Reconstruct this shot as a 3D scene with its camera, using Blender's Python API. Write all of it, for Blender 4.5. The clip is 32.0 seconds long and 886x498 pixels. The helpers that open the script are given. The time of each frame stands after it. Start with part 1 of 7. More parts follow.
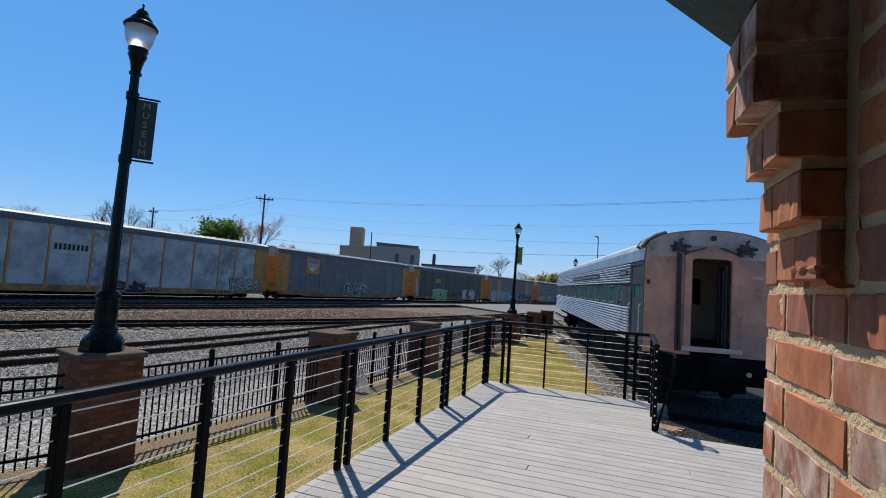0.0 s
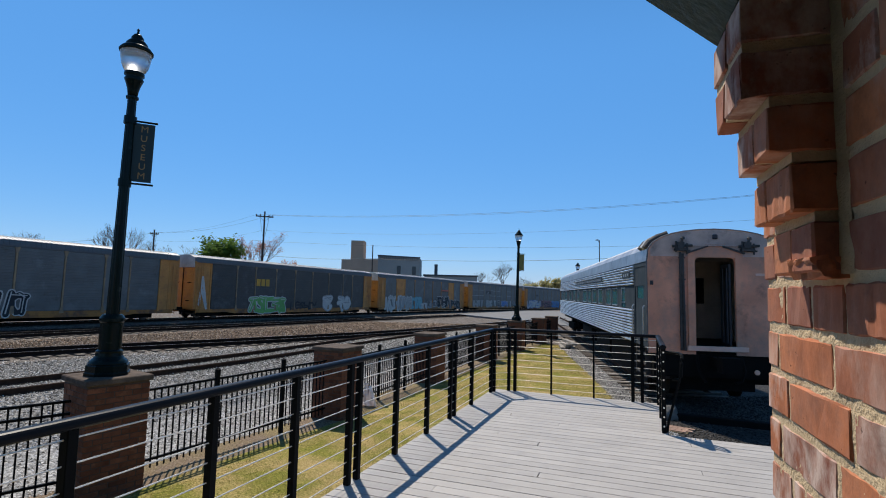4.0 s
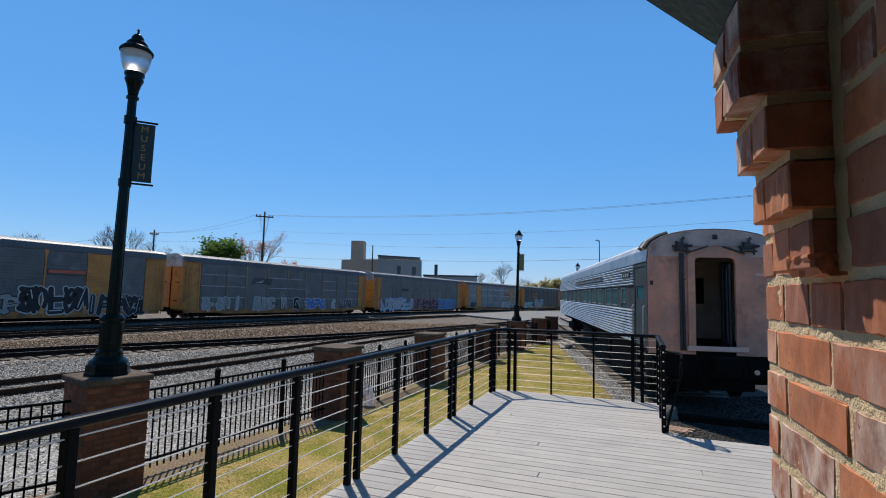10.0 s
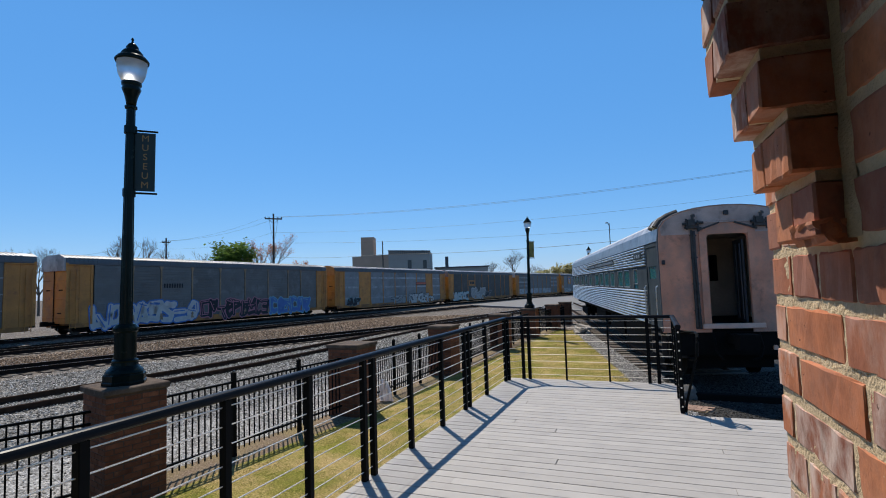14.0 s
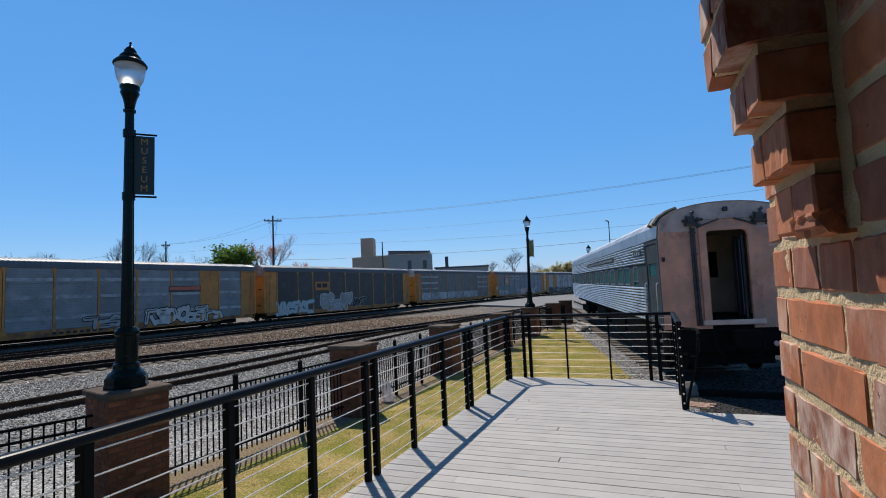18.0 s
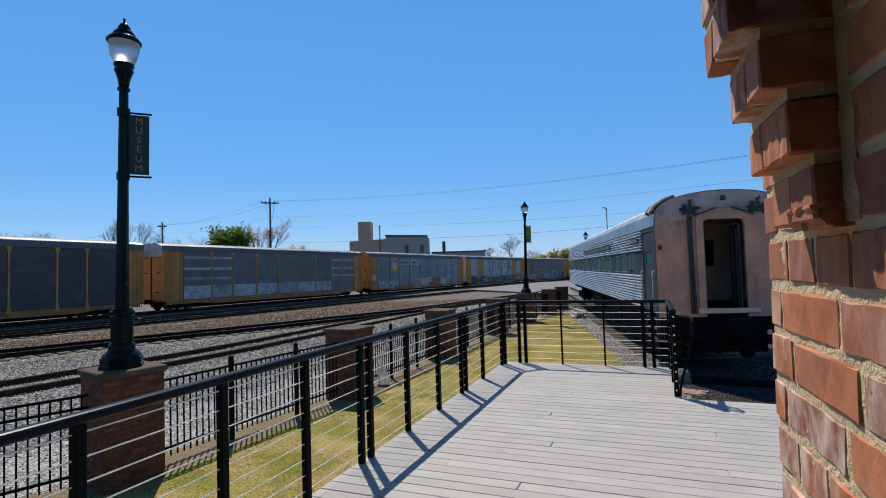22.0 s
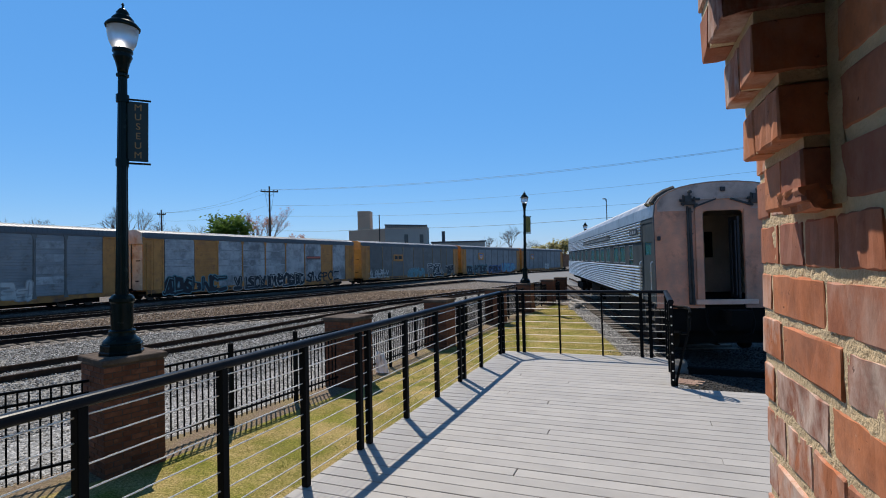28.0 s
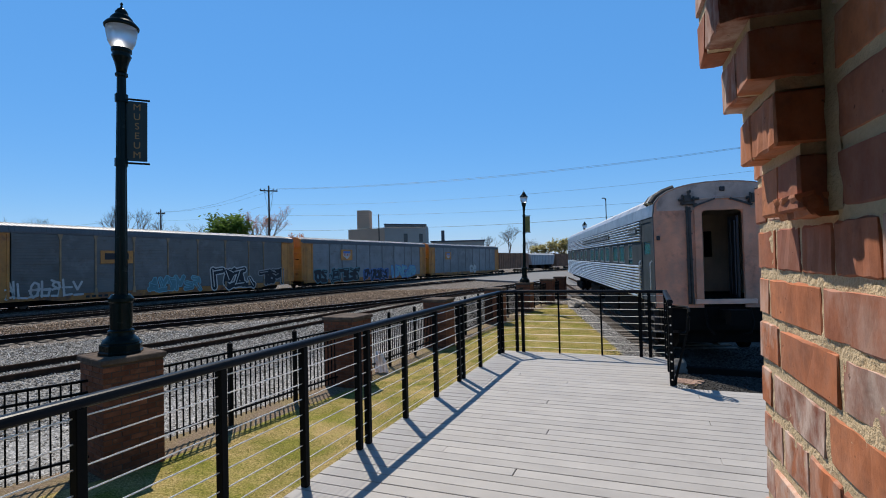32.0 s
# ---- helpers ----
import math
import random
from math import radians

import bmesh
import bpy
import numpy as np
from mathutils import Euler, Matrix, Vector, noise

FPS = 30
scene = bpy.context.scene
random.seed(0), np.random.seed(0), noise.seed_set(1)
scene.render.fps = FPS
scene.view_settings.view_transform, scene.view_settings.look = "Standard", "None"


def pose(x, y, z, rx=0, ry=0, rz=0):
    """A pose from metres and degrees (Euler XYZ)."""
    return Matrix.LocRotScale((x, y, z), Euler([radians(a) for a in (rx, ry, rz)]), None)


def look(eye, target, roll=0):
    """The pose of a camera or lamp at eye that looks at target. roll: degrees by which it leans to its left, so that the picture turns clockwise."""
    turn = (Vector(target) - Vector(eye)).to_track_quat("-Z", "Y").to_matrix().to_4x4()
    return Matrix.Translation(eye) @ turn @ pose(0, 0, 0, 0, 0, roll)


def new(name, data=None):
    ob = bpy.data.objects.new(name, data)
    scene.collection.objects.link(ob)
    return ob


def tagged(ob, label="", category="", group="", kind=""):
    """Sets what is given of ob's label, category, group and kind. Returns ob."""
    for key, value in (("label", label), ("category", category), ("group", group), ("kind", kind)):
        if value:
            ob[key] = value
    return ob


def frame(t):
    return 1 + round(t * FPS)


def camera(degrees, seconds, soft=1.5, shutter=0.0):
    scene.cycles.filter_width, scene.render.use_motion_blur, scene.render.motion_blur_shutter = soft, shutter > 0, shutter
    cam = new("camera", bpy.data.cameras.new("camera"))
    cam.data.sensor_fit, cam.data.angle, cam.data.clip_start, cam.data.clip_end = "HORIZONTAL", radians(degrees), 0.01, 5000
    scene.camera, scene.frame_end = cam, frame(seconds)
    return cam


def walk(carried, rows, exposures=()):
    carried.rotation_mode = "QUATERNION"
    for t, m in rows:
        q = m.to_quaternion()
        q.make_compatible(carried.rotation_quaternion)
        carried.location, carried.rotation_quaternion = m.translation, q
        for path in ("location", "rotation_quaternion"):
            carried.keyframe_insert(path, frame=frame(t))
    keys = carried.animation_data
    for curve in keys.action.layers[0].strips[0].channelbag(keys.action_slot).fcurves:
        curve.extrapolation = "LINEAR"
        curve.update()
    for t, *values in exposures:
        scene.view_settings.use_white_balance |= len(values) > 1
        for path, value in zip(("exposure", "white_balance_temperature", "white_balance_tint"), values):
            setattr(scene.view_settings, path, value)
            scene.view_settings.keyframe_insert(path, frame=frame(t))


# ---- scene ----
cam = camera(81.6, 32.0, soft=1.0)
PATH = [
    (0, (0.0003, 0.0056, 1.687), (0.0073, 2.001, 1.819), 3.7),
    (0.5, (-0.0009, 0.0067, 1.687), (0.0001, 2.003, 1.825), 3.4),
    (1, (0.0068, 0.0049, 1.684), (0.0058, 2, 1.827), 2.9),
    (1.5, (0.0076, 0.003, 1.691), (0.0076, 1.998, 1.838), 2.4),
    (2, (0.0024, -0.0068, 1.696), (0.0034, 1.987, 1.851), 2.0),
    (2.5, (0.0082, -0.0017, 1.69), (0.0082, 1.991, 1.856), 1.6),
    (3, (0.0119, -0.0036, 1.683), (0.0109, 1.989, 1.854), 1.4),
    (3.5, (0.0037, -0.0014, 1.684), (0.0037, 1.991, 1.854), 1.3),
    (5.5, (0.0028, -0.0019, 1.682), (0.0028, 1.991, 1.853), 1.3),
    (6, (0.0007, 0.0001, 1.682), (0.0007, 1.993, 1.852), 1.3),
    (6.5, (0.0005, 0.0002, 1.682), (0.0005, 1.993, 1.852), 1.3),
    (7, (0.0003, 0.0002, 1.682), (0.0003, 1.993, 1.852), 1.3),
    (7.5, (0.0042, -0.0047, 1.68), (0.0042, 1.988, 1.851), 1.3),
    (8, (0.002, -0.0027, 1.68), (0.002, 1.99, 1.851), 1.3),
    (8.5, (0.0019, -0.0026, 1.68), (0.0019, 1.99, 1.851), 1.3),
    (9, (0.0017, -0.0026, 1.68), (0.0017, 1.99, 1.851), 1.3),
    (9.5, (0.0015, -0.0025, 1.68), (0.0015, 1.99, 1.851), 1.3),
    (10, (0.0034, -0.0045, 1.68), (0.0034, 1.988, 1.851), 1.3),
    (10.5, (0.0072, 0.0046, 1.68), (0.0062, 1.997, 1.854), 1.3),
    (11, (0.0066, 0.021, 1.68), (0.0126, 2.015, 1.833), 1.6),
    (11.5, (0.0011, 0.0455, 1.682), (0.0051, 2.039, 1.831), 1.6),
    (12, (0.0306, 0.053, 1.685), (0.0106, 2.048, 1.828), 0.8),
    (12.5, (0.041, 0.0494, 1.682), (0.005, 2.045, 1.807), 0.2),
    (13, (0.049, 0.0424, 1.677), (0.009, 2.038, 1.801), -0.5),
    (13.5, (0.051, 0.0454, 1.68), (0.013, 2.04, 1.814), -1.3),
    (14, (0.047, 0.0424, 1.68), (0.008, 2.037, 1.82), -1.9),
    (14.5, (0.049, 0.0384, 1.679), (0.01, 2.032, 1.818), -2.4),
    (16.5, (0.041, 0.0384, 1.677), (0.003, 2.033, 1.816), -2.6),
    (17, (0.042, 0.0364, 1.678), (0.004, 2.031, 1.817), -2.6),
    (17.5, (0.042, 0.0364, 1.675), (0.004, 2.031, 1.815), -2.6),
    (18, (0.042, 0.0364, 1.675), (0.004, 2.031, 1.815), -2.6),
    (18.5, (0.041, 0.0384, 1.674), (0.003, 2.033, 1.814), -2.6),
    (19, (0.045, 0.0404, 1.673), (0.007, 2.035, 1.813), -2.6),
    (19.5, (0.04, 0.0374, 1.673), (0.002, 2.032, 1.813), -2.6),
    (20, (0.044, 0.0404, 1.672), (0.006, 2.034, 1.811), -2.6),
    (20.5, (0.0442, 0.0414, 1.67), (0.0062, 2.036, 1.81), -2.6),
    (21, (0.0494, 0.0425, 1.665), (0.0104, 2.038, 1.801), -2.6),
    (21.5, (0.0426, 0.0536, 1.671), (0.0086, 2.051, 1.782), -2.2),
    (22, (0.0528, 0.0526, 1.679), (0.0228, 2.051, 1.759), -1.8),
    (22.5, (0.0529, 0.0496, 1.666), (0.0219, 2.049, 1.724), -1.4),
    (23, (0.0541, 0.0477, 1.67), (0.0221, 2.048, 1.713), -1.3),
    (23.5, (0.0513, 0.0417, 1.674), (0.0223, 2.041, 1.714), -1.4),
    (24, (0.0475, 0.0348, 1.671), (0.0185, 2.035, 1.712), -1.4),
    (24.5, (0.0485, 0.0378, 1.671), (0.0195, 2.037, 1.712), -1.4),
    (25, (0.0475, 0.0368, 1.671), (0.0195, 2.037, 1.712), -1.4),
    (25.5, (0.0486, 0.0408, 1.67), (0.0206, 2.04, 1.711), -1.4),
    (27.5, (0.0536, 0.0378, 1.668), (0.0256, 2.038, 1.709), -1.4),
    (28, (0.0556, 0.0398, 1.667), (0.0266, 2.039, 1.708), -1.4),
    (28.5, (0.0527, 0.0378, 1.667), (0.0247, 2.037, 1.708), -1.4),
    (29, (0.0517, 0.0388, 1.667), (0.0237, 2.038, 1.708), -1.4),
    (29.5, (0.0517, 0.0388, 1.667), (0.0237, 2.038, 1.708), -1.4),
    (30, (0.0487, 0.0378, 1.669), (0.0207, 2.038, 1.709), -1.4),
    (30.5, (0.0537, 0.0478, 1.676), (0.0257, 2.047, 1.714), -1.3),
    (31, (0.0598, 0.0448, 1.673), (0.0318, 2.045, 1.712), -1.4),
    (31.5, (0.0568, 0.0418, 1.679), (0.0288, 2.042, 1.717), -1.4),
    (32, (0.0588, 0.0398, 1.675), (0.0318, 2.039, 1.713), -1.4),
]
walk(cam, [(t, look(eye, target, roll)) for t, eye, target, roll in PATH])

# ---------------------------------------------------------------- world and sun
SUN_EL, SUN_AZ = radians(56), radians(-20)      # azimuth from +y, clockwise
world = bpy.data.worlds.new("sky")
scene.world = world
world.use_nodes = True
wn = world.node_tree
sky = wn.nodes.new("ShaderNodeTexSky")
sky.sky_type = "NISHITA"
sky.sun_disc = False
sky.sun_elevation, sky.sun_rotation = SUN_EL, SUN_AZ
sky.air_density, sky.dust_density, sky.ozone_density = 1.0, 0.05, 2.0
wn.nodes["Background"].inputs["Strength"].default_value = 0.109
deep = wn.nodes.new("ShaderNodeHueSaturation")        # the deep blue of a very clear spring sky
deep.inputs["Saturation"].default_value = 1.35
wn.links.new(sky.outputs[0], deep.inputs["Color"])
even = wn.nodes.new("ShaderNodeMix")
even.data_type = "RGBA"
even.inputs["Factor"].default_value = 0.62
even.inputs["B"].default_value = (1.22, 3.7, 8.4, 1)
wn.links.new(deep.outputs[0], even.inputs["A"])
# a clear sky deepens towards the zenith
way = wn.nodes.new("ShaderNodeTexCoord")
split = wn.nodes.new("ShaderNodeSeparateXYZ")
wn.links.new(way.outputs["Generated"], split.inputs[0])
fall = wn.nodes.new("ShaderNodeMapRange")
fall.interpolation_type = "SMOOTHSTEP"
fall.inputs[1].default_value, fall.inputs[2].default_value, fall.inputs[3].default_value, fall.inputs[4].default_value = 0.40, 0.92, 1.0, 0.30
wn.links.new(split.outputs["Z"], fall.inputs[0])
dim = wn.nodes.new("ShaderNodeVectorMath")
dim.operation = "SCALE"
wn.links.new(even.outputs["Result"], dim.inputs[0])
wn.links.new(fall.outputs[0], dim.inputs["Scale"])
wn.links.new(dim.outputs[0], wn.nodes["Background"].inputs[0])
sun = new("sun", bpy.data.lights.new("sun", "SUN"))
sun.data.energy, sun.data.angle, sun.data.color = 5.0, radians(0.53), (1.0, 0.92, 0.81)
sun_way = Vector((math.sin(SUN_AZ) * math.cos(SUN_EL), math.cos(SUN_AZ) * math.cos(SUN_EL), math.sin(SUN_EL)))
sun.matrix_world = look(sun_way * 60, (0, 0, 0))
scene.view_settings.exposure = 0.0


# ---------------------------------------------------------------- materials
def mat(name, base, rough=0.6, metal=0.0, scale=3.0, var=0.18, bump=0.15, bscale=60.0, rnd=0.0, stain=None, amount=0.35, coat=0.0, spec=0.5, soot=None):
    """A surface with variation at two scales; rnd varies it from object to object; stain mixes in a second colour in patches."""
    m = bpy.data.materials.new(name)
    m.use_nodes = True
    nt = m.node_tree
    N, K = nt.nodes.new, nt.links.new
    b = nt.nodes["Principled BSDF"]
    b.inputs["Metallic"].default_value = metal
    b.inputs["Coat Weight"].default_value = coat
    b.inputs["Specular IOR Level"].default_value = spec
    tc = N("ShaderNodeTexCoord")
    info = N("ShaderNodeObjectInfo")
    add = N("ShaderNodeVectorMath")
    add.operation = "ADD"
    wide = N("ShaderNodeMath")
    wide.operation = "MULTIPLY"
    wide.inputs[1].default_value = 37.0 if rnd else 0.0
    K(info.outputs["Random"], wide.inputs[0])
    K(tc.outputs["Object"], add.inputs[0])
    K(wide.outputs[0], add.inputs[1])
    n1, n2 = N("ShaderNodeTexNoise"), N("ShaderNodeTexNoise")
    for n, s, d in ((n1, scale, 6), (n2, bscale, 3)):
        n.inputs["Scale"].default_value, n.inputs["Detail"].default_value = s, d
        K(add.outputs[0], n.inputs["Vector"])
    both = N("ShaderNodeMath")
    both.operation = "MULTIPLY_ADD"
    both.inputs[1].default_value = 0.4
    K(n2.outputs["Fac"], both.inputs[0])
    K(n1.outputs["Fac"], both.inputs[2])
    ramp = N("ShaderNodeMapRange")
    ramp.inputs[1].default_value, ramp.inputs[2].default_value = 0.45, 0.95
    ramp.inputs[3].default_value, ramp.inputs[4].default_value = 1 - var, 1 + var
    K(both.outputs[0], ramp.inputs[0])
    gain = ramp.outputs[0]
    if rnd:
        r = N("ShaderNodeMapRange")
        r.inputs[3].default_value, r.inputs[4].default_value = 1 - rnd, 1 + rnd
        K(info.outputs["Random"], r.inputs[0])
        mul = N("ShaderNodeMath")
        mul.operation = "MULTIPLY"
        K(gain, mul.inputs[0])
        K(r.outputs[0], mul.inputs[1])
        gain = mul.outputs[0]
    col = N("ShaderNodeVectorMath")
    col.operation = "SCALE"
    col.inputs[0].default_value = base[:3]
    K(gain, col.inputs["Scale"])
    out = col.outputs[0]
    if stain:
        n3 = N("ShaderNodeTexNoise")
        n3.inputs["Scale"].default_value, n3.inputs["Detail"].default_value = scale * 0.7, 8
        n3.inputs["Roughness"].default_value = 0.7
        K(add.outputs[0], n3.inputs["Vector"])
        s = N("ShaderNodeMapRange")
        s.inputs[1].default_value, s.inputs[2].default_value = 0.62 - amount * 0.35, 0.80 - amount * 0.35
        K(n3.outputs["Fac"], s.inputs[0])
        mix = N("ShaderNodeMix")
        mix.data_type = "RGBA"
        K(s.outputs[0], mix.inputs["Factor"])
        K(out, mix.inputs["A"])
        mix.inputs["B"].default_value = (*stain, 1)
        out = mix.outputs["Result"]
    if soot:
        n4 = N("ShaderNodeTexNoise")
        n4.inputs["Scale"].default_value, n4.inputs["Detail"].default_value, n4.inputs["Roughness"].default_value = scale * 1.7, 9, 0.75
        far = N("ShaderNodeVectorMath")
        far.operation = "ADD"
        far.inputs[1].default_value = (7.3, 1.9, 4.4)
        K(add.outputs[0], far.inputs[0])
        K(far.outputs[0], n4.inputs["Vector"])
        s4 = N("ShaderNodeMapRange")
        s4.inputs[1].default_value, s4.inputs[2].default_value, s4.inputs[4].default_value = 0.55, 0.70, 0.75
        K(n4.outputs["Fac"], s4.inputs[0])
        mix4 = N("ShaderNodeMix")
        mix4.data_type = "RGBA"
        K(s4.outputs[0], mix4.inputs["Factor"])
        K(out, mix4.inputs["A"])
        mix4.inputs["B"].default_value = (*soot, 1)
        out = mix4.outputs["Result"]
    K(out, b.inputs["Base Color"])
    rr = N("ShaderNodeMapRange")
    rr.inputs[3].default_value, rr.inputs[4].default_value = max(rough - 0.12, 0.03), min(rough + 0.12, 1)
    K(n1.outputs["Fac"], rr.inputs[0])
    K(rr.outputs[0], b.inputs["Roughness"])
    if bump:
        bp = N("ShaderNodeBump")
        bp.inputs["Strength"].default_value, bp.inputs["Distance"].default_value = bump, 0.01
        K(n2.outputs["Fac"], bp.inputs["Height"])
        K(bp.outputs[0], b.inputs["Normal"])
    return m


def stones_mat(name, colours, scale=22.0, bump=0.9, brown=0.3, gaps=0.35):
    """Loose crushed stone: every cell its own grey, with gaps between."""
    m = bpy.data.materials.new(name)
    m.use_nodes = True
    nt = m.node_tree
    N, K = nt.nodes.new, nt.links.new
    b = nt.nodes["Principled BSDF"]
    b.inputs["Roughness"].default_value = 0.9
    tc = N("ShaderNodeTexCoord")
    v = N("ShaderNodeTexVoronoi")
    v.inputs["Scale"].default_value = scale
    K(tc.outputs["Object"], v.inputs["Vector"])
    sep = N("ShaderNodeSeparateColor")
    K(v.outputs["Color"], sep.inputs[0])
    cr = N("ShaderNodeValToRGB")
    cr.color_ramp.elements[0].color, cr.color_ramp.elements[1].color = (*colours[0], 1), (*colours[-1], 1)
    for i, c in enumerate(colours[1:-1]):
        cr.color_ramp.elements.new((i + 1) / (len(colours) - 1)).color = (*c, 1)
    K(sep.outputs[0], cr.inputs[0])
    n = N("ShaderNodeTexNoise")
    n.inputs["Scale"].default_value, n.inputs["Detail"].default_value = 0.35, 5
    K(tc.outputs["Object"], n.inputs["Vector"])
    mr = N("ShaderNodeMapRange")
    mr.inputs[1].default_value, mr.inputs[2].default_value, mr.inputs[4].default_value = 0.4, 0.7, brown
    K(n.outputs["Fac"], mr.inputs[0])
    mix = N("ShaderNodeMix")
    mix.data_type = "RGBA"
    K(mr.outputs[0], mix.inputs["Factor"])
    K(cr.outputs[0], mix.inputs["A"])
    mix.inputs["B"].default_value = (0.155, 0.105, 0.072, 1)
    gap = N("ShaderNodeMapRange")
    gap.inputs[1].default_value, gap.inputs[2].default_value = 0.30, 0.62
    gap.inputs[3].default_value, gap.inputs[4].default_value = 1.0, gaps
    K(v.outputs["Distance"], gap.inputs[0])
    sc = N("ShaderNodeVectorMath")
    sc.operation = "SCALE"
    K(mix.outputs["Result"], sc.inputs[0])
    K(gap.outputs[0], sc.inputs["Scale"])
    K(sc.outputs[0], b.inputs["Base Color"])
    bp = N("ShaderNodeBump")
    bp.invert = True
    bp.inputs["Strength"].default_value, bp.inputs["Distance"].default_value = bump, 0.04
    K(v.outputs["Distance"], bp.inputs["Height"])
    K(bp.outputs[0], b.inputs["Normal"])
    return m


def turf_mat(name, first, second, fine, level):
    """Fine tufts of several tones, in two mixtures that change over in patches."""
    m = bpy.data.materials.new(name)
    m.use_nodes = True
    nt = m.node_tree
    N, K = nt.nodes.new, nt.links.new
    b = nt.nodes["Principled BSDF"]
    b.inputs["Roughness"].default_value = 0.95
    b.inputs["Specular IOR Level"].default_value = 0.08
    tc = N("ShaderNodeTexCoord")

    def noise_at(scale, detail, rough):
        n = N("ShaderNodeTexNoise")
        n.inputs["Scale"].default_value, n.inputs["Detail"].default_value, n.inputs["Roughness"].default_value = scale, detail, rough
        K(tc.outputs["Object"], n.inputs["Vector"])
        return n.outputs["Fac"]
    tuft = noise_at(fine, 6, 0.8)
    ramps = []
    for colours in (first, second):
        r = N("ShaderNodeValToRGB")
        e = r.color_ramp.elements
        e[0].position, e[1].position = 0.34, 0.68
        e[0].color, e[1].color = (*colours[0], 1), (*colours[3], 1)
        e.new(0.46).color = (*colours[1], 1)
        e.new(0.56).color = (*colours[2], 1)
        K(tuft, r.inputs[0])
        ramps.append(r.outputs[0])
    s = N("ShaderNodeMapRange")
    s.inputs[1].default_value, s.inputs[2].default_value = level - 0.10, level + 0.10
    K(noise_at(1.1, 9, 0.68), s.inputs[0])
    mix = N("ShaderNodeMix")
    mix.data_type = "RGBA"
    K(s.outputs[0], mix.inputs["Factor"])
    K(ramps[0], mix.inputs["A"])
    K(ramps[1], mix.inputs["B"])
    K(mix.outputs["Result"], b.inputs["Base Color"])
    bp = N("ShaderNodeBump")
    bp.inputs["Strength"].default_value, bp.inputs["Distance"].default_value = 0.8, 0.02
    K(tuft, bp.inputs["Height"])
    K(bp.outputs[0], b.inputs["Normal"])
    return m


def glass_mat(name, tint, rough=0.05):
    m = bpy.data.materials.new(name)
    m.use_nodes = True
    b = m.node_tree.nodes["Principled BSDF"]
    b.inputs["Base Color"].default_value = (*tint, 1)
    b.inputs["Roughness"].default_value = rough
    b.inputs["Transmission Weight"].default_value = 0.85
    return m


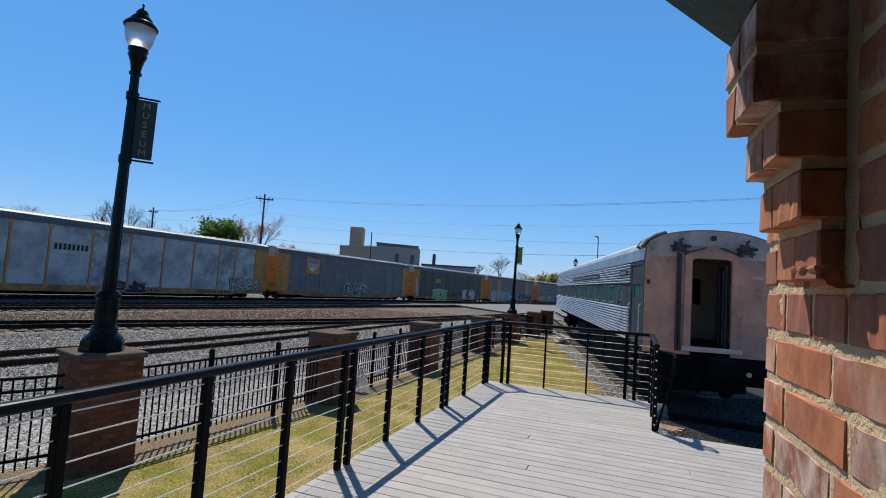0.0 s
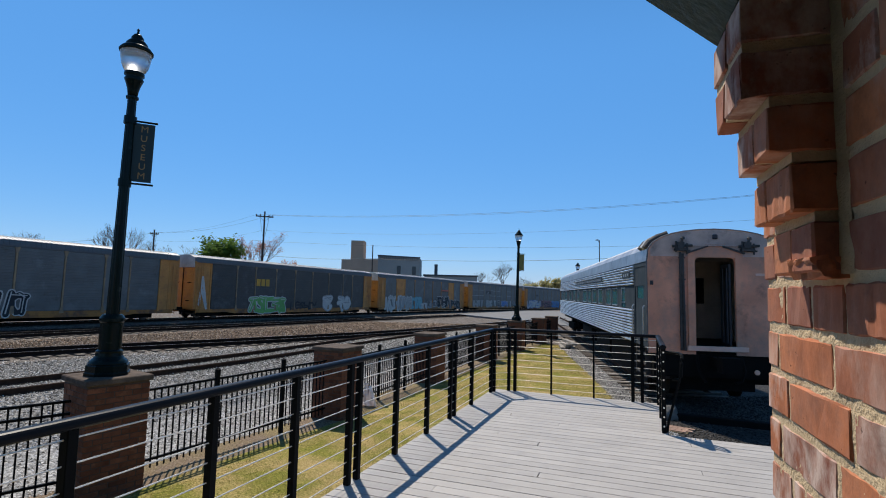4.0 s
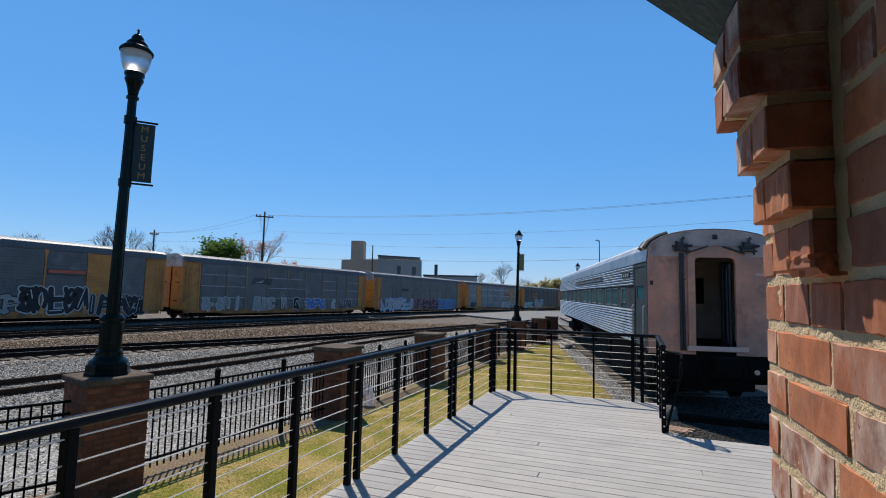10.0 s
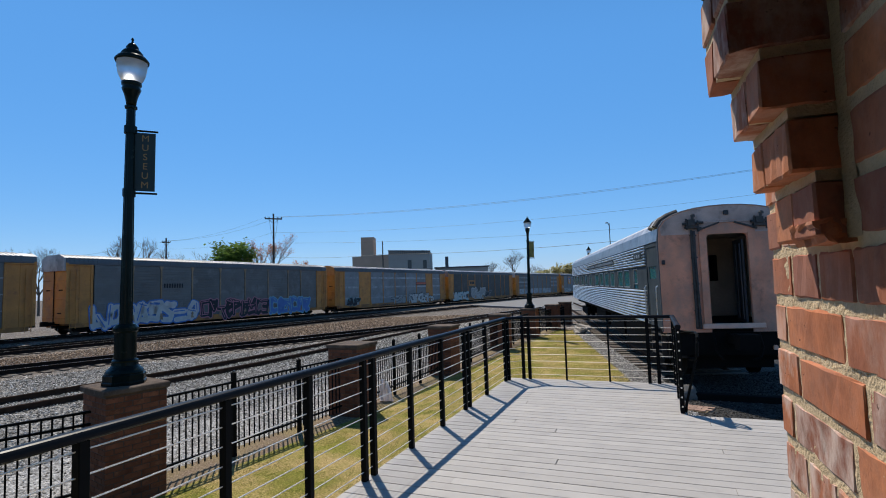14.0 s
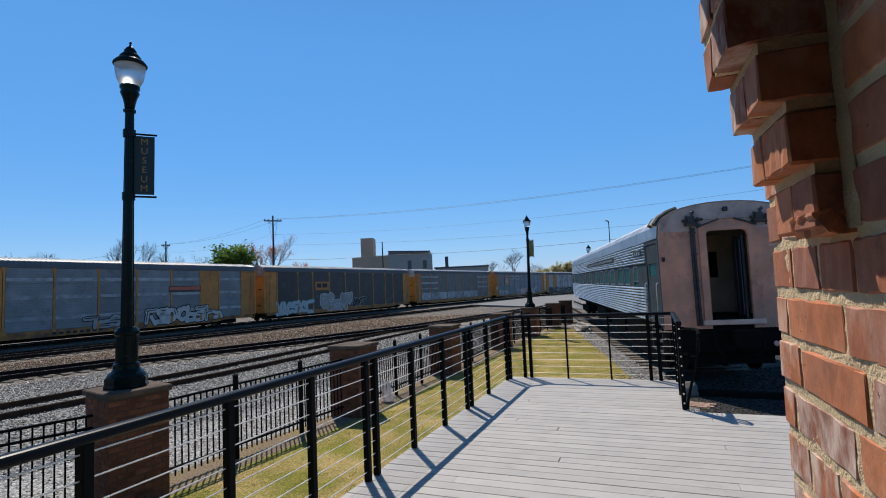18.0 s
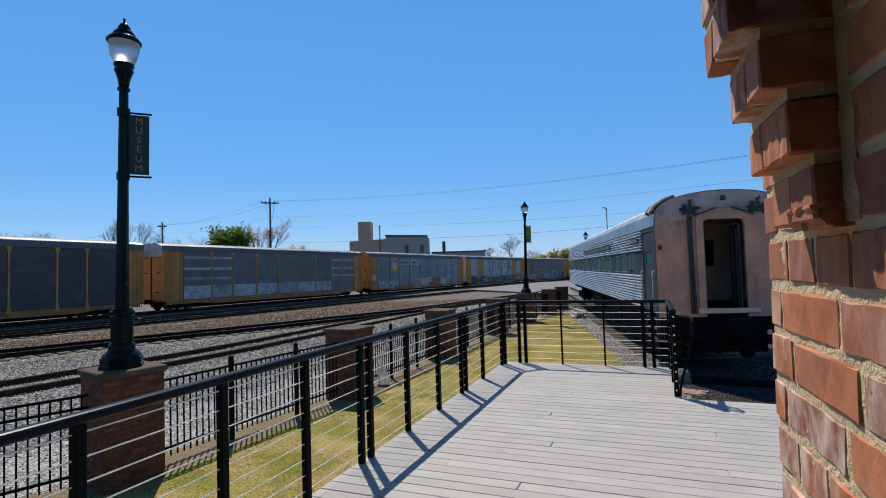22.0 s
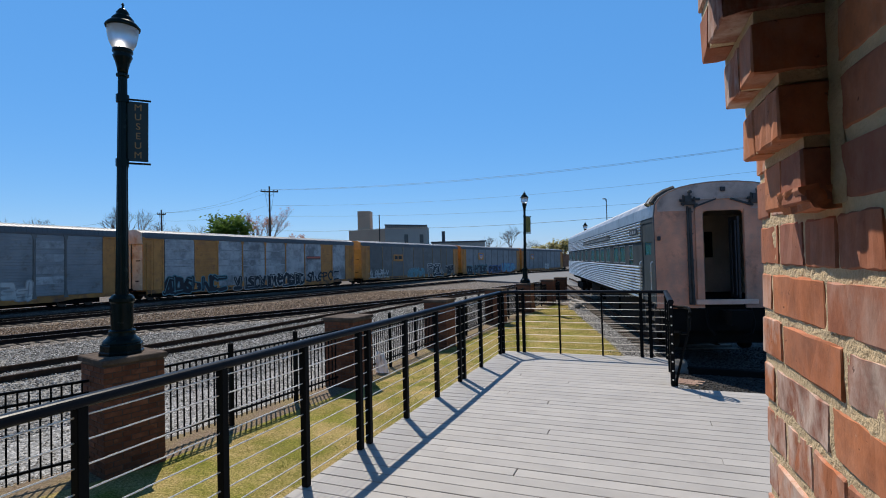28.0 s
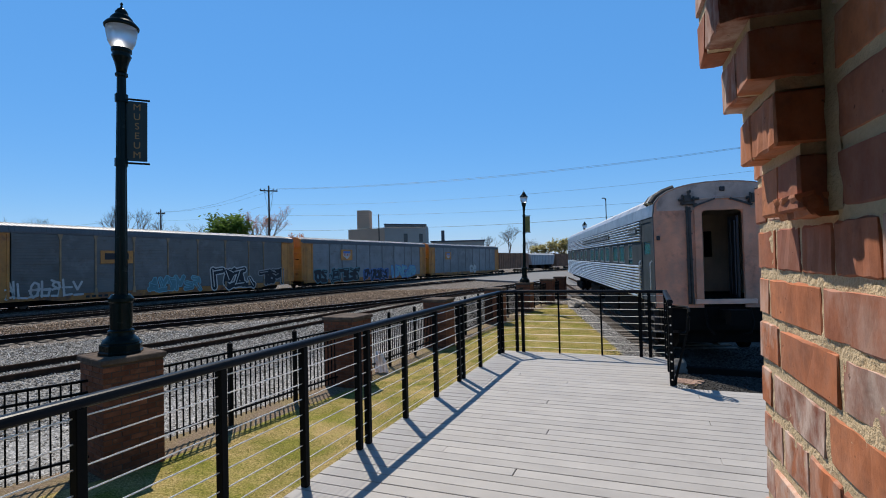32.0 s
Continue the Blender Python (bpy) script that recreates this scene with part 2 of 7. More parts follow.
def brick_mat(name):
    """Smooth fired clay, each brick from orange to purple-brown, some with lime smears, a few with dark pits."""
    m = bpy.data.materials.new(name)
    m.use_nodes = True
    nt = m.node_tree
    N, K = nt.nodes.new, nt.links.new
    b = nt.nodes["Principled BSDF"]
    b.inputs["Specular IOR Level"].default_value = 0.18
    tc, info = N("ShaderNodeTexCoord"), N("ShaderNodeObjectInfo")

    def calc(op, x, y):
        n = N("ShaderNodeMath")
        n.operation = op
        for i, q in enumerate((x, y)):
            if isinstance(q, (int, float)):
                n.inputs[i].default_value = q
            elif q is not None:
                K(q, n.inputs[i])
        return n.outputs[0]

    def noise_at(scale, detail, rough=0.6, stretch=(1, 1, 1)):
        mp = N("ShaderNodeMapping")
        mp.inputs["Scale"].default_value = stretch
        ad = N("ShaderNodeVectorMath")
        ad.operation = "ADD"
        K(tc.outputs["Object"], ad.inputs[0])
        K(calc("MULTIPLY", info.outputs["Random"], 53.0), ad.inputs[1])
        K(ad.outputs[0], mp.inputs["Vector"])
        n = N("ShaderNodeTexNoise")
        n.inputs["Scale"].default_value, n.inputs["Detail"].default_value, n.inputs["Roughness"].default_value = scale, detail, rough
        K(mp.outputs[0], n.inputs["Vector"])
        return n.outputs["Fac"]

    def span(x, a, c, lo=0.0, hi=1.0):
        n = N("ShaderNodeMapRange")
        for i, q in enumerate((a, c, lo, hi)):
            n.inputs[i + 1].default_value = q
        K(x, n.inputs[0])
        return n.outputs[0]

    def mix(f, x, y):
        n = N("ShaderNodeMix")
        n.data_type = "RGBA"
        K(f, n.inputs["Factor"])
        for s, q in (("A", x), ("B", y)):
            if isinstance(q, tuple):
                n.inputs[s].default_value = (*q, 1)
            else:
                K(q, n.inputs[s])
        return n.outputs["Result"]
    ramp = N("ShaderNodeValToRGB")
    e = ramp.color_ramp.elements
    e[0].color, e[1].color = (0.30, 0.112, 0.074, 1), (0.62, 0.238, 0.112, 1)
    e.new(0.3).color = (0.43, 0.163, 0.092, 1)
    e.new(0.65).color = (0.52, 0.188, 0.088, 1)
    pick = calc("ADD", calc("FRACT", calc("MULTIPLY", info.outputs["Random"], 7.31), 0), calc("MULTIPLY", calc("SUBTRACT", noise_at(9, 4), 0.5), 0.9))
    K(pick, ramp.inputs[0])
    col = mix(span(noise_at(26, 7, 0.7), 0.42, 0.72, 0, 0.55), ramp.outputs[0], (0.20, 0.075, 0.048))
    own = calc("FRACT", calc("MULTIPLY", info.outputs["Random"], 23.7), 0)
    lime = calc("MULTIPLY", span(noise_at(13, 9, 0.68, (1, 1.2, 0.7)), 0.42, 0.62), span(own, 0.30, 0.85, 0.12, 0.95))
    col = mix(lime, col, (0.66, 0.53, 0.46))
    col = mix(span(noise_at(11, 8, 0.72, (1.3, 0.8, 1)), 0.56, 0.74, 0, 0.62), col, (0.115, 0.062, 0.048))
    pit = span(noise_at(75, 3), 0.68, 0.75, 0, 0.8)
    col = mix(pit, col, (0.07, 0.03, 0.022))
    K(col, b.inputs["Base Color"])
    b.inputs["Roughness"].default_value = 0.88
    bp = N("ShaderNodeBump")
    bp.inputs["Strength"].default_value, bp.inputs["Distance"].default_value = 0.30, 0.004
    K(calc("SUBTRACT", calc("MULTIPLY", noise_at(110, 5, 0.6, (1, 1, 0.5)), 0.5), pit), bp.inputs["Height"])
    K(bp.outputs[0], b.inputs["Normal"])
    return m


M_black = mat("black paint", (0.004, 0.005, 0.0055), 0.5, 0.0, 5, 0.25, 0.05, 90, spec=0.06)
M_rail_top = mat("handrail paint", (0.004, 0.006, 0.010), 0.38, 0.0, 4, 0.2, 0.03, 80, spec=0.10)
M_cable = mat("stainless cable", (0.80, 0.74, 0.66), 0.45, 0.25, 20, 0.1, 0.0)
M_deck = mat("grey composite board", (0.372, 0.352, 0.332), 0.62, 0.0, 3, 0.10, 0.12, 140, 0.06, (0.29, 0.275, 0.26), 0.12, spec=0.3)
M_brick = brick_mat("red brick")
M_brick_dark = mat("brown pier brick", (0.172, 0.068, 0.038), 0.85, 0.0, 8, 0.25, 0.3, 90, 0.25, (0.27, 0.12, 0.065), 0.2, spec=0.12, soot=(0.08, 0.034, 0.02))
M_mortar = mat("mortar", (0.62, 0.47, 0.29), 0.95, 0.0, 22, 0.14, 0.35, 240)
M_mortar_dark = mat("pier mortar", (0.085, 0.055, 0.040), 0.95, 0.0, 14, 0.2, 0.6, 120)
M_cap = mat("weathered concrete cap", (0.115, 0.086, 0.066), 0.9, 0.0, 5, 0.3, 0.4, 90, 0.1, (0.065, 0.048, 0.038), 0.45, spec=0.15)
M_green_wood = mat("dark green painted board", (0.022, 0.045, 0.035), 0.65, 0.0, 12, 0.35, 0.5, 60)
M_lamp = mat("dark green cast iron", (0.004, 0.010, 0.009), 0.24, 0.0, 8, 0.25, 0.08, 70, spec=0.12)
M_globe = glass_mat("frosted globe", (0.66, 0.69, 0.72), 0.42)
M_banner = mat("dark green banner cloth", (0.014, 0.032, 0.036), 0.8, 0.0, 6, 0.2, 0.1, 200)
M_banner_gold = mat("sun-faded olive banner cloth", (0.20, 0.17, 0.05), 0.8, 0.0, 6, 0.3, 0.1, 200, 0, (0.06, 0.07, 0.03), 0.4)
M_gold = mat("gold paint", (0.28, 0.165, 0.05), 0.6, 0.0, 10, 0.1, 0.0)
M_rail = mat("rusty rail side", (0.020, 0.013, 0.010), 0.9, 0.0, 6, 0.3, 0.3, 60, spec=0.1)
M_rail_rust = mat("rust-brown yard rail", (0.045, 0.027, 0.018), 0.9, 0.0, 6, 0.35, 0.3, 60, spec=0.1)
M_rail_head = mat("polished rail head", (0.48, 0.47, 0.47), 0.28, 1.0, 4, 0.12, 0.03, 60)
M_tie = mat("weathered timber tie", (0.085, 0.066, 0.05), 0.9, 0.0, 9, 0.35, 0.5, 60, 0.25)
M_tie_grey = mat("bleached grey timber", (0.26, 0.24, 0.215), 0.9, 0.0, 7, 0.35, 0.5, 50, 0.3, (0.09, 0.075, 0.06), 0.4)
M_stone_dark = mat("dull grey boulder stone", (0.14, 0.13, 0.115), 0.9, 0.0, 9, 0.3, 0.5, 60)
M_ballast = stones_mat("grey ballast", [(0.028, 0.023, 0.018), (0.118, 0.091, 0.068), (0.20, 0.163, 0.128), (0.43, 0.38, 0.325)], 9, 1.0, 0.55)
M_ballast_near = stones_mat("pale siding ballast", [(0.08, 0.076, 0.068), (0.21, 0.20, 0.184), (0.33, 0.318, 0.294), (0.50, 0.485, 0.45)], 24, 0.6, 0.10, 0.5)
M_ballast_pale = stones_mat("pale fence-side stone", [(0.14, 0.138, 0.132), (0.30, 0.296, 0.285), (0.42, 0.415, 0.40), (0.60, 0.59, 0.57)], 24, 0.5, 0.05, 0.55)
M_ballast_edge = stones_mat("small grey siding stone", [(0.045, 0.043, 0.042), (0.17, 0.165, 0.16), (0.32, 0.31, 0.30), (0.55, 0.54, 0.52)], 30, 0.8, 0.1)
M_stone = mat("single ballast stones", (0.20, 0.19, 0.18), 0.9, 0.0, 4, 0.2, 0.0, 30, spec=0.2)
geo = M_stone.node_tree.nodes.new("ShaderNodeNewGeometry")
tone = M_stone.node_tree.nodes.new("ShaderNodeValToRGB")
tone.color_ramp.elements[0].color, tone.color_ramp.elements[1].color = (0.05, 0.046, 0.04, 1), (0.68, 0.645, 0.60, 1)
tone.color_ramp.elements.new(0.45).color = (0.20, 0.187, 0.165, 1)
tone.color_ramp.elements.new(0.8).color = (0.37, 0.348, 0.314, 1)
M_stone.node_tree.links.new(geo.outputs["Random Per Island"], tone.inputs[0])
M_stone.node_tree.links.new(tone.outputs[0], M_stone.node_tree.nodes["Principled BSDF"].inputs["Base Color"])
M_paver = mat("pale red paver", (0.29, 0.18, 0.13), 0.9, 0.0, 8, 0.25, 0.3, 90, 0.2, (0.36, 0.26, 0.20), 0.3)
M_stone_brown = M_stone.copy()
M_stone_brown.name = "single brown ballast stones"
for e, c in zip([n for n in M_stone_brown.node_tree.nodes if n.type == "VALTORGB"][0].color_ramp.elements, ((0.035, 0.023, 0.014), (0.165, 0.105, 0.064), (0.29, 0.198, 0.128), (0.58, 0.45, 0.33))):
    e.color = (*c, 1)
M_stone_small = M_stone.copy()
M_stone_small.name = "small siding stones"
for e, c in zip([n for n in M_stone_small.node_tree.nodes if n.type == "VALTORGB"][0].color_ramp.elements, ((0.06, 0.057, 0.054), (0.20, 0.19, 0.18), (0.34, 0.33, 0.315), (0.62, 0.60, 0.57))):
    e.color = (*c, 1)
M_stone_pale = M_stone.copy()
M_stone_pale.name = "pale fence-side stones"
for e, c in zip([n for n in M_stone_pale.node_tree.nodes if n.type == "VALTORGB"][0].color_ramp.elements, ((0.14, 0.138, 0.135), (0.33, 0.328, 0.32), (0.48, 0.475, 0.465), (0.74, 0.73, 0.71))):
    e.color = (*c, 1)
# grey stones with the coach's shade put into their near-black colours
M_stone_shaded = M_stone.copy()
M_stone_shaded.name = "oil-blackened stones"
for e, c in zip([n for n in M_stone_shaded.node_tree.nodes if n.type == "VALTORGB"][0].color_ramp.elements, ((0.008, 0.007, 0.006), (0.026, 0.024, 0.022), (0.05, 0.047, 0.043), (0.12, 0.114, 0.105))):
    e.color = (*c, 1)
M_asphalt = mat("worn crossing asphalt", (0.16, 0.157, 0.152), 0.9, 0.0, 0.8, 0.2, 0.3, 40)
M_dirt = turf_mat("bare sandy soil", ((0.045, 0.034, 0.024), (0.16, 0.118, 0.080), (0.26, 0.195, 0.14), (0.46, 0.37, 0.27)), ((0.05, 0.042, 0.018), (0.17, 0.135, 0.065), (0.29, 0.225, 0.12), (0.46, 0.37, 0.22)), 34, 0.53)
M_lawn = turf_mat("thin spring lawn", ((0.040, 0.050, 0.010), (0.150, 0.160, 0.026), (0.27, 0.245, 0.050), (0.52, 0.41, 0.15)), ((0.095, 0.068, 0.026), (0.32, 0.235, 0.090), (0.48, 0.36, 0.16), (0.68, 0.53, 0.28)), 34, 0.50)

# car orange with the golden tint of sunlit end doors put into it
M_orange_sunlit = mat("orange end door paint with sunlit tint", (0.46, 0.215, 0.030), 0.6, 0.0, 1.2, 0.22, 0.1, 40, 0.10, (0.26, 0.11, 0.04), 0.2, soot=(0.18, 0.08, 0.03))
M_orange = mat("faded orange car paint", (0.50, 0.203, 0.042), 0.6, 0.0, 1.2, 0.22, 0.1, 40, 0.10, (0.30, 0.11, 0.04), 0.16, soot=(0.20, 0.075, 0.03))
M_orange_dark = mat("grimy orange sill paint", (0.40, 0.16, 0.035), 0.7, 0.0, 1.5, 0.3, 0.15, 40, 0.1, (0.13, 0.06, 0.035), 0.45)
M_post_tan = mat("weathered tan post paint", (0.30, 0.195, 0.105), 0.7, 0.0, 1.5, 0.3, 0.1, 40, 0.1, (0.13, 0.11, 0.09), 0.4)
M_cream = mat("cream end door paint", (0.66, 0.61, 0.48), 0.65, 0.0, 1.5, 0.2, 0.1, 40, 0.1, (0.40, 0.22, 0.10), 0.3)
M_panel = mat("galvanised perforated panel", (0.130, 0.126, 0.116), 0.55, 0.1, 0.9, 0.2, 0.12, 45, 0.14, (0.20, 0.195, 0.185), 0.25, soot=(0.090, 0.068, 0.050))
M_panel_dark = mat("dark weathered panel", (0.066, 0.060, 0.053), 0.6, 0.1, 0.9, 0.2, 0.12, 45, 0.12, (0.12, 0.115, 0.11), 0.2, soot=(0.058, 0.040, 0.028))
M_panel_pale = mat("chalky pale panel", (0.205, 0.21, 0.21), 0.6, 0.1, 0.8, 0.22, 0.12, 45, 0.14, (0.28, 0.28, 0.27), 0.25, soot=(0.115, 0.088, 0.065))
M_panel_chalk = mat("chalk-washed panel", (0.24, 0.24, 0.235), 0.65, 0.1, 0.9, 0.25, 0.12, 45, 0.2, (0.46, 0.455, 0.44), 0.6)
M_band = mat("worn pale panel strip", (0.34, 0.345, 0.34), 0.6, 0.1, 2.0, 0.3, 0.1, 45, 0.2, (0.16, 0.16, 0.155), 0.4)
M_roof_side = mat("blue-grey roof side", (0.11, 0.112, 0.115), 0.55, 0.2, 1.0, 0.15, 0.1, 40)
M_roof_top = mat("bare steel roof", (0.40, 0.395, 0.385), 0.5, 0.3, 1.0, 0.15, 0.1, 40)
M_under = mat("black underframe", (0.008, 0.0075, 0.007), 0.9, 0.0, 4, 0.3, 0.2, 40, spec=0.1)
M_wheel = mat("steel wheel", (0.10, 0.075, 0.06), 0.6, 0.5, 4, 0.2, 0.1, 40)
M_rust = mat("rusted boxcar paint", (0.27, 0.13, 0.07), 0.8, 0.0, 1.0, 0.3, 0.2, 40, 0.1, (0.12, 0.06, 0.04), 0.35)
M_hopper = mat("pale grey hopper paint", (0.36, 0.37, 0.38), 0.6, 0.0, 0.7, 0.15, 0.1, 30, 0, (0.22, 0.2, 0.18), 0.25)
M_stain = mat("stainless fluting", (0.78, 0.78, 0.78), 0.34, 1.0, 2, 0.12, 0.05, 50, 0, (0.40, 0.40, 0.40), 0.3)
M_stain_dull = mat("dull stainless sheet", (0.36, 0.37, 0.385), 0.45, 0.9, 2, 0.25, 0.08, 50, 0, (0.17, 0.17, 0.175), 0.35)
M_pink = mat("faded primer pink end", (0.72, 0.325, 0.205), 0.85, 0.0, 1.3, 0.26, 0.2, 60, 0, (0.46, 0.27, 0.20), 0.45, spec=0.2, soot=(0.28, 0.14, 0.10))
M_end_rim = mat("dark weathered roof rim", (0.10, 0.10, 0.105), 0.6, 0.3, 3, 0.3, 0.2, 60)
M_end_grey = mat("grimy grey steel plate", (0.52, 0.38, 0.32), 0.8, 0.0, 2.2, 0.3, 0.2, 60, 0, (0.16, 0.13, 0.12), 0.35, spec=0.2)
M_grease = mat("greasy dark steel", (0.055, 0.05, 0.047), 0.6, 0.3, 8, 0.5, 0.3, 60)
M_pink_pale = mat("pale buffer plate", (0.80, 0.49, 0.37), 0.75, 0.0, 2, 0.2, 0.15, 60)
M_interior = mat("dim beige vestibule lining", (0.50, 0.42, 0.33), 0.7, 0.0, 2, 0.2, 0.1, 40)
M_coach_paint = mat("grey-blue coach paint", (0.045, 0.060, 0.072), 0.8, 0.0, 2, 0.25, 0.1, 40, 0, (0.075, 0.082, 0.088), 0.3, spec=0.06)
# shade below and beside the coach, painted into the ballast colours
M_ballast_shaded = stones_mat("siding ballast darkened for coach shade", [(0.006, 0.0055, 0.005), (0.013, 0.012, 0.011), (0.024, 0.022, 0.02), (0.05, 0.046, 0.042)], 20, 1.0, 0.08)
M_coach_glass = mat("teal tinted coach window", (0.022, 0.125, 0.14), 0.12, 0.0, 3, 0.2, 0.0, spec=0.25)
M_steel_dark = mat("dark steel fittings", (0.04, 0.04, 0.045), 0.55, 0.5, 6, 0.3, 0.2, 60)
M_beige = mat("tan render", (0.42, 0.295, 0.205), 0.9, 0.0, 0.2, 0.12, 0.1, 5)
M_greywall = mat("grey block wall", (0.34, 0.315, 0.275), 0.9, 0.0, 0.2, 0.1, 0.1, 5)
M_roofing = mat("dark roofing", (0.09, 0.09, 0.095), 0.9, 0.0, 0.3, 0.15, 0.1, 5)
M_winglass = mat("dark window glass", (0.02, 0.025, 0.03), 0.1, 0.0, 1, 0.1, 0.0)
M_pole = mat("creosoted pole", (0.06, 0.045, 0.035), 0.9, 0.0, 3, 0.25, 0.2, 30)
M_wire = mat("overhead wire", (0.03, 0.03, 0.032), 0.6, 0.0, 3, 0.1, 0.0)
M_bark = mat("grey bark", (0.12, 0.095, 0.075), 0.95, 0.0, 3, 0.3, 0.4, 20)


def leaf_mat(name, base, var=0.35, stain=None):
    """A thin leaf that lets half of the light through."""
    m = mat(name, base, 0.7, 0.0, 0.6, var, 0.0, 5, 0, stain, 0.4, spec=0.1)
    nt = m.node_tree
    b = nt.nodes["Principled BSDF"]
    tr, mx = nt.nodes.new("ShaderNodeBsdfTranslucent"), nt.nodes.new("ShaderNodeMixShader")
    nt.links.new(b.inputs["Base Color"].links[0].from_socket, tr.inputs["Color"])
    mx.inputs[0].default_value = 0.5
    nt.links.new(b.outputs[0], mx.inputs[1])
    nt.links.new(tr.outputs[0], mx.inputs[2])
    nt.links.new(mx.outputs[0], nt.nodes["Material Output"].inputs["Surface"])
    return m


M_sack = leaf_mat("thin white plastic", (0.84, 0.80, 0.80), 0.2)
M_leaf = leaf_mat("fresh green leaves", (0.12, 0.20, 0.04))
M_leaf_yellow = leaf_mat("yellow-green spring leaves", (0.44, 0.40, 0.19))
M_bud = leaf_mat("red-brown spring buds", (0.42, 0.19, 0.11))
M_leafgrass = leaf_mat("grass blades", (0.185, 0.185, 0.045), 0.4, (0.36, 0.27, 0.11))
M_far_wood = mat("hazy far woodland", (0.09, 0.10, 0.085), 0.9, 0.0, 0.1, 0.3, 0.0, 1)
M_paint = {k: mat(k + " spray paint", c, 0.6, 0.0, 3, 0.15, 0.0) for k, c in dict(
    white=(0.50, 0.48, 0.44), grey=(0.31, 0.30, 0.28), black=(0.012, 0.012, 0.016), green=(0.15, 0.40, 0.10), cyan=(0.17, 0.38, 0.42), blue=(0.07, 0.17, 0.42),
    pink=(0.42, 0.16, 0.20), purple=(0.20, 0.09, 0.24), red=(0.50, 0.11, 0.06), teal=(0.10, 0.22, 0.24), gold=(0.50, 0.27, 0.03)).items()}


# ---------------------------------------------------------------- mesh helpers
def box(bm, x0, x1, y0, y1, z0, z1):
    v = [bm.verts.new(p) for p in ((x0, y0, z0), (x1, y0, z0), (x1, y1, z0), (x0, y1, z0), (x0, y0, z1), (x1, y0, z1), (x1, y1, z1), (x0, y1, z1))]
    for f in ((3, 2, 1, 0), (4, 5, 6, 7), (0, 1, 5, 4), (1, 2, 6, 5), (2, 3, 7, 6), (3, 0, 4, 7)):
        bm.faces.new([v[i] for i in f])


def soft_box(bm, x0, x1, y0, y1, z0, z1, r=0.005):
    """A box whose edges are all chamfered."""
    t = bmesh.new()
    box(t, x0, x1, y0, y1, z0, z1)
    bmesh.ops.bevel(t, geom=t.edges[:], offset=r, segments=1, affect="EDGES")
    merge(bm, t)


def merge(bm, t, m=None):
    idx = {}
    for v in t.verts:
        idx[v] = bm.verts.new(m @ v.co if m else v.co)
    for f in t.faces:
        bm.faces.new([idx[v] for v in f.verts])
    t.free()


def tube(bm, a, b, r, n=8, r1=None, caps=True):
    a, b = Vector(a), Vector(b)
    d = (b - a).normalized()
    s = d.orthogonal().normalized()
    t = d.cross(s)
    rings = []
    for p, q in ((a, r), (b, r if r1 is None else r1)):
        rings.append([bm.verts.new(p + q * (math.cos(w) * s + math.sin(w) * t)) for w in (2 * math.pi * i / n for i in range(n))])
    for i in range(n):
        bm.faces.new((rings[0][i], rings[0][(i + 1) % n], rings[1][(i + 1) % n], rings[1][i]))
    if caps:
        bm.faces.new(rings[0][::-1])
        bm.faces.new(rings[1])


def pipe(bm, pts, r, n=8):
    """One continuous round bar through the points."""
    P = [Vector(p) for p in pts]
    up = Vector((0.123, 0.31, 0.94)).normalized()
    rings = []
    for i, p in enumerate(P):
        d = (P[min(i + 1, len(P) - 1)] - P[max(i - 1, 0)]).normalized()
        s = d.cross(up).normalized()
        t = s.cross(d)
        rings.append([bm.verts.new(p + r * (math.cos(w) * s + math.sin(w) * t)) for w in (2 * math.pi * k / n for k in range(n))])
    for a, b in zip(rings, rings[1:]):
        for k in range(n):
            bm.faces.new((a[k], a[(k + 1) % n], b[(k + 1) % n], b[k]))
    bm.faces.new(rings[0][::-1])
    bm.faces.new(rings[-1])


def lathe(bm, prof, n=16, flute=0.0):
    """prof: rows of (radius, z), from the bottom up."""
    rings = []
    for r, z in prof:
        rings.append([bm.verts.new(((r + flute * r * (i % 2)) * math.cos(2 * math.pi * i / n), (r + flute * r * (i % 2)) * math.sin(2 * math.pi * i / n), z)) for i in range(n)])
    for a, b in zip(rings, rings[1:]):
        for i in range(n):
            bm.faces.new((a[i], a[(i + 1) % n], b[(i + 1) % n], b[i]))
    bm.faces.new(rings[0][::-1])
    bm.faces.new(rings[-1])


def prism(bm, poly, lo, hi, axis="x"):
    """A polygon pushed along an axis. poly: (y, z) for x, (x, z) for y, (x, y) for z."""
    put = {"x": lambda p, h: (h, p[0], p[1]), "y": lambda p, h: (p[0], h, p[1]), "z": lambda p, h: (p[0], p[1], h)}[axis]
    a, b = ([bm.verts.new(put(p, h)) for p in poly] for h in (lo, hi))
    n = len(poly)
    bm.faces.new(a[::-1])
    bm.faces.new(b)
    for i in range(n):
        bm.faces.new((a[i], a[(i + 1) % n], b[(i + 1) % n], b[i]))


def mesh_of(name, bm, material, smooth=False):
    bmesh.ops.recalc_face_normals(bm, faces=bm.faces[:])
    me = bpy.data.meshes.new(name)
    bm.to_mesh(me)
    bm.free()
    me.materials.append(material)
    if smooth:
        for p in me.polygons:
            p.use_smooth = True
    return me


def part(name, bm, material, parent=None, label="", smooth=False, m=None):
    ob = new(name, mesh_of(name, bm, material, smooth))
    if parent is not None:
        ob.parent = parent
    if m is not None:
        ob.matrix_basis = m
    return tagged(ob, label)


def shared(name, me, parent, m):
    ob = new(name, me)
    ob.parent = parent
    ob.matrix_basis = m
    return ob


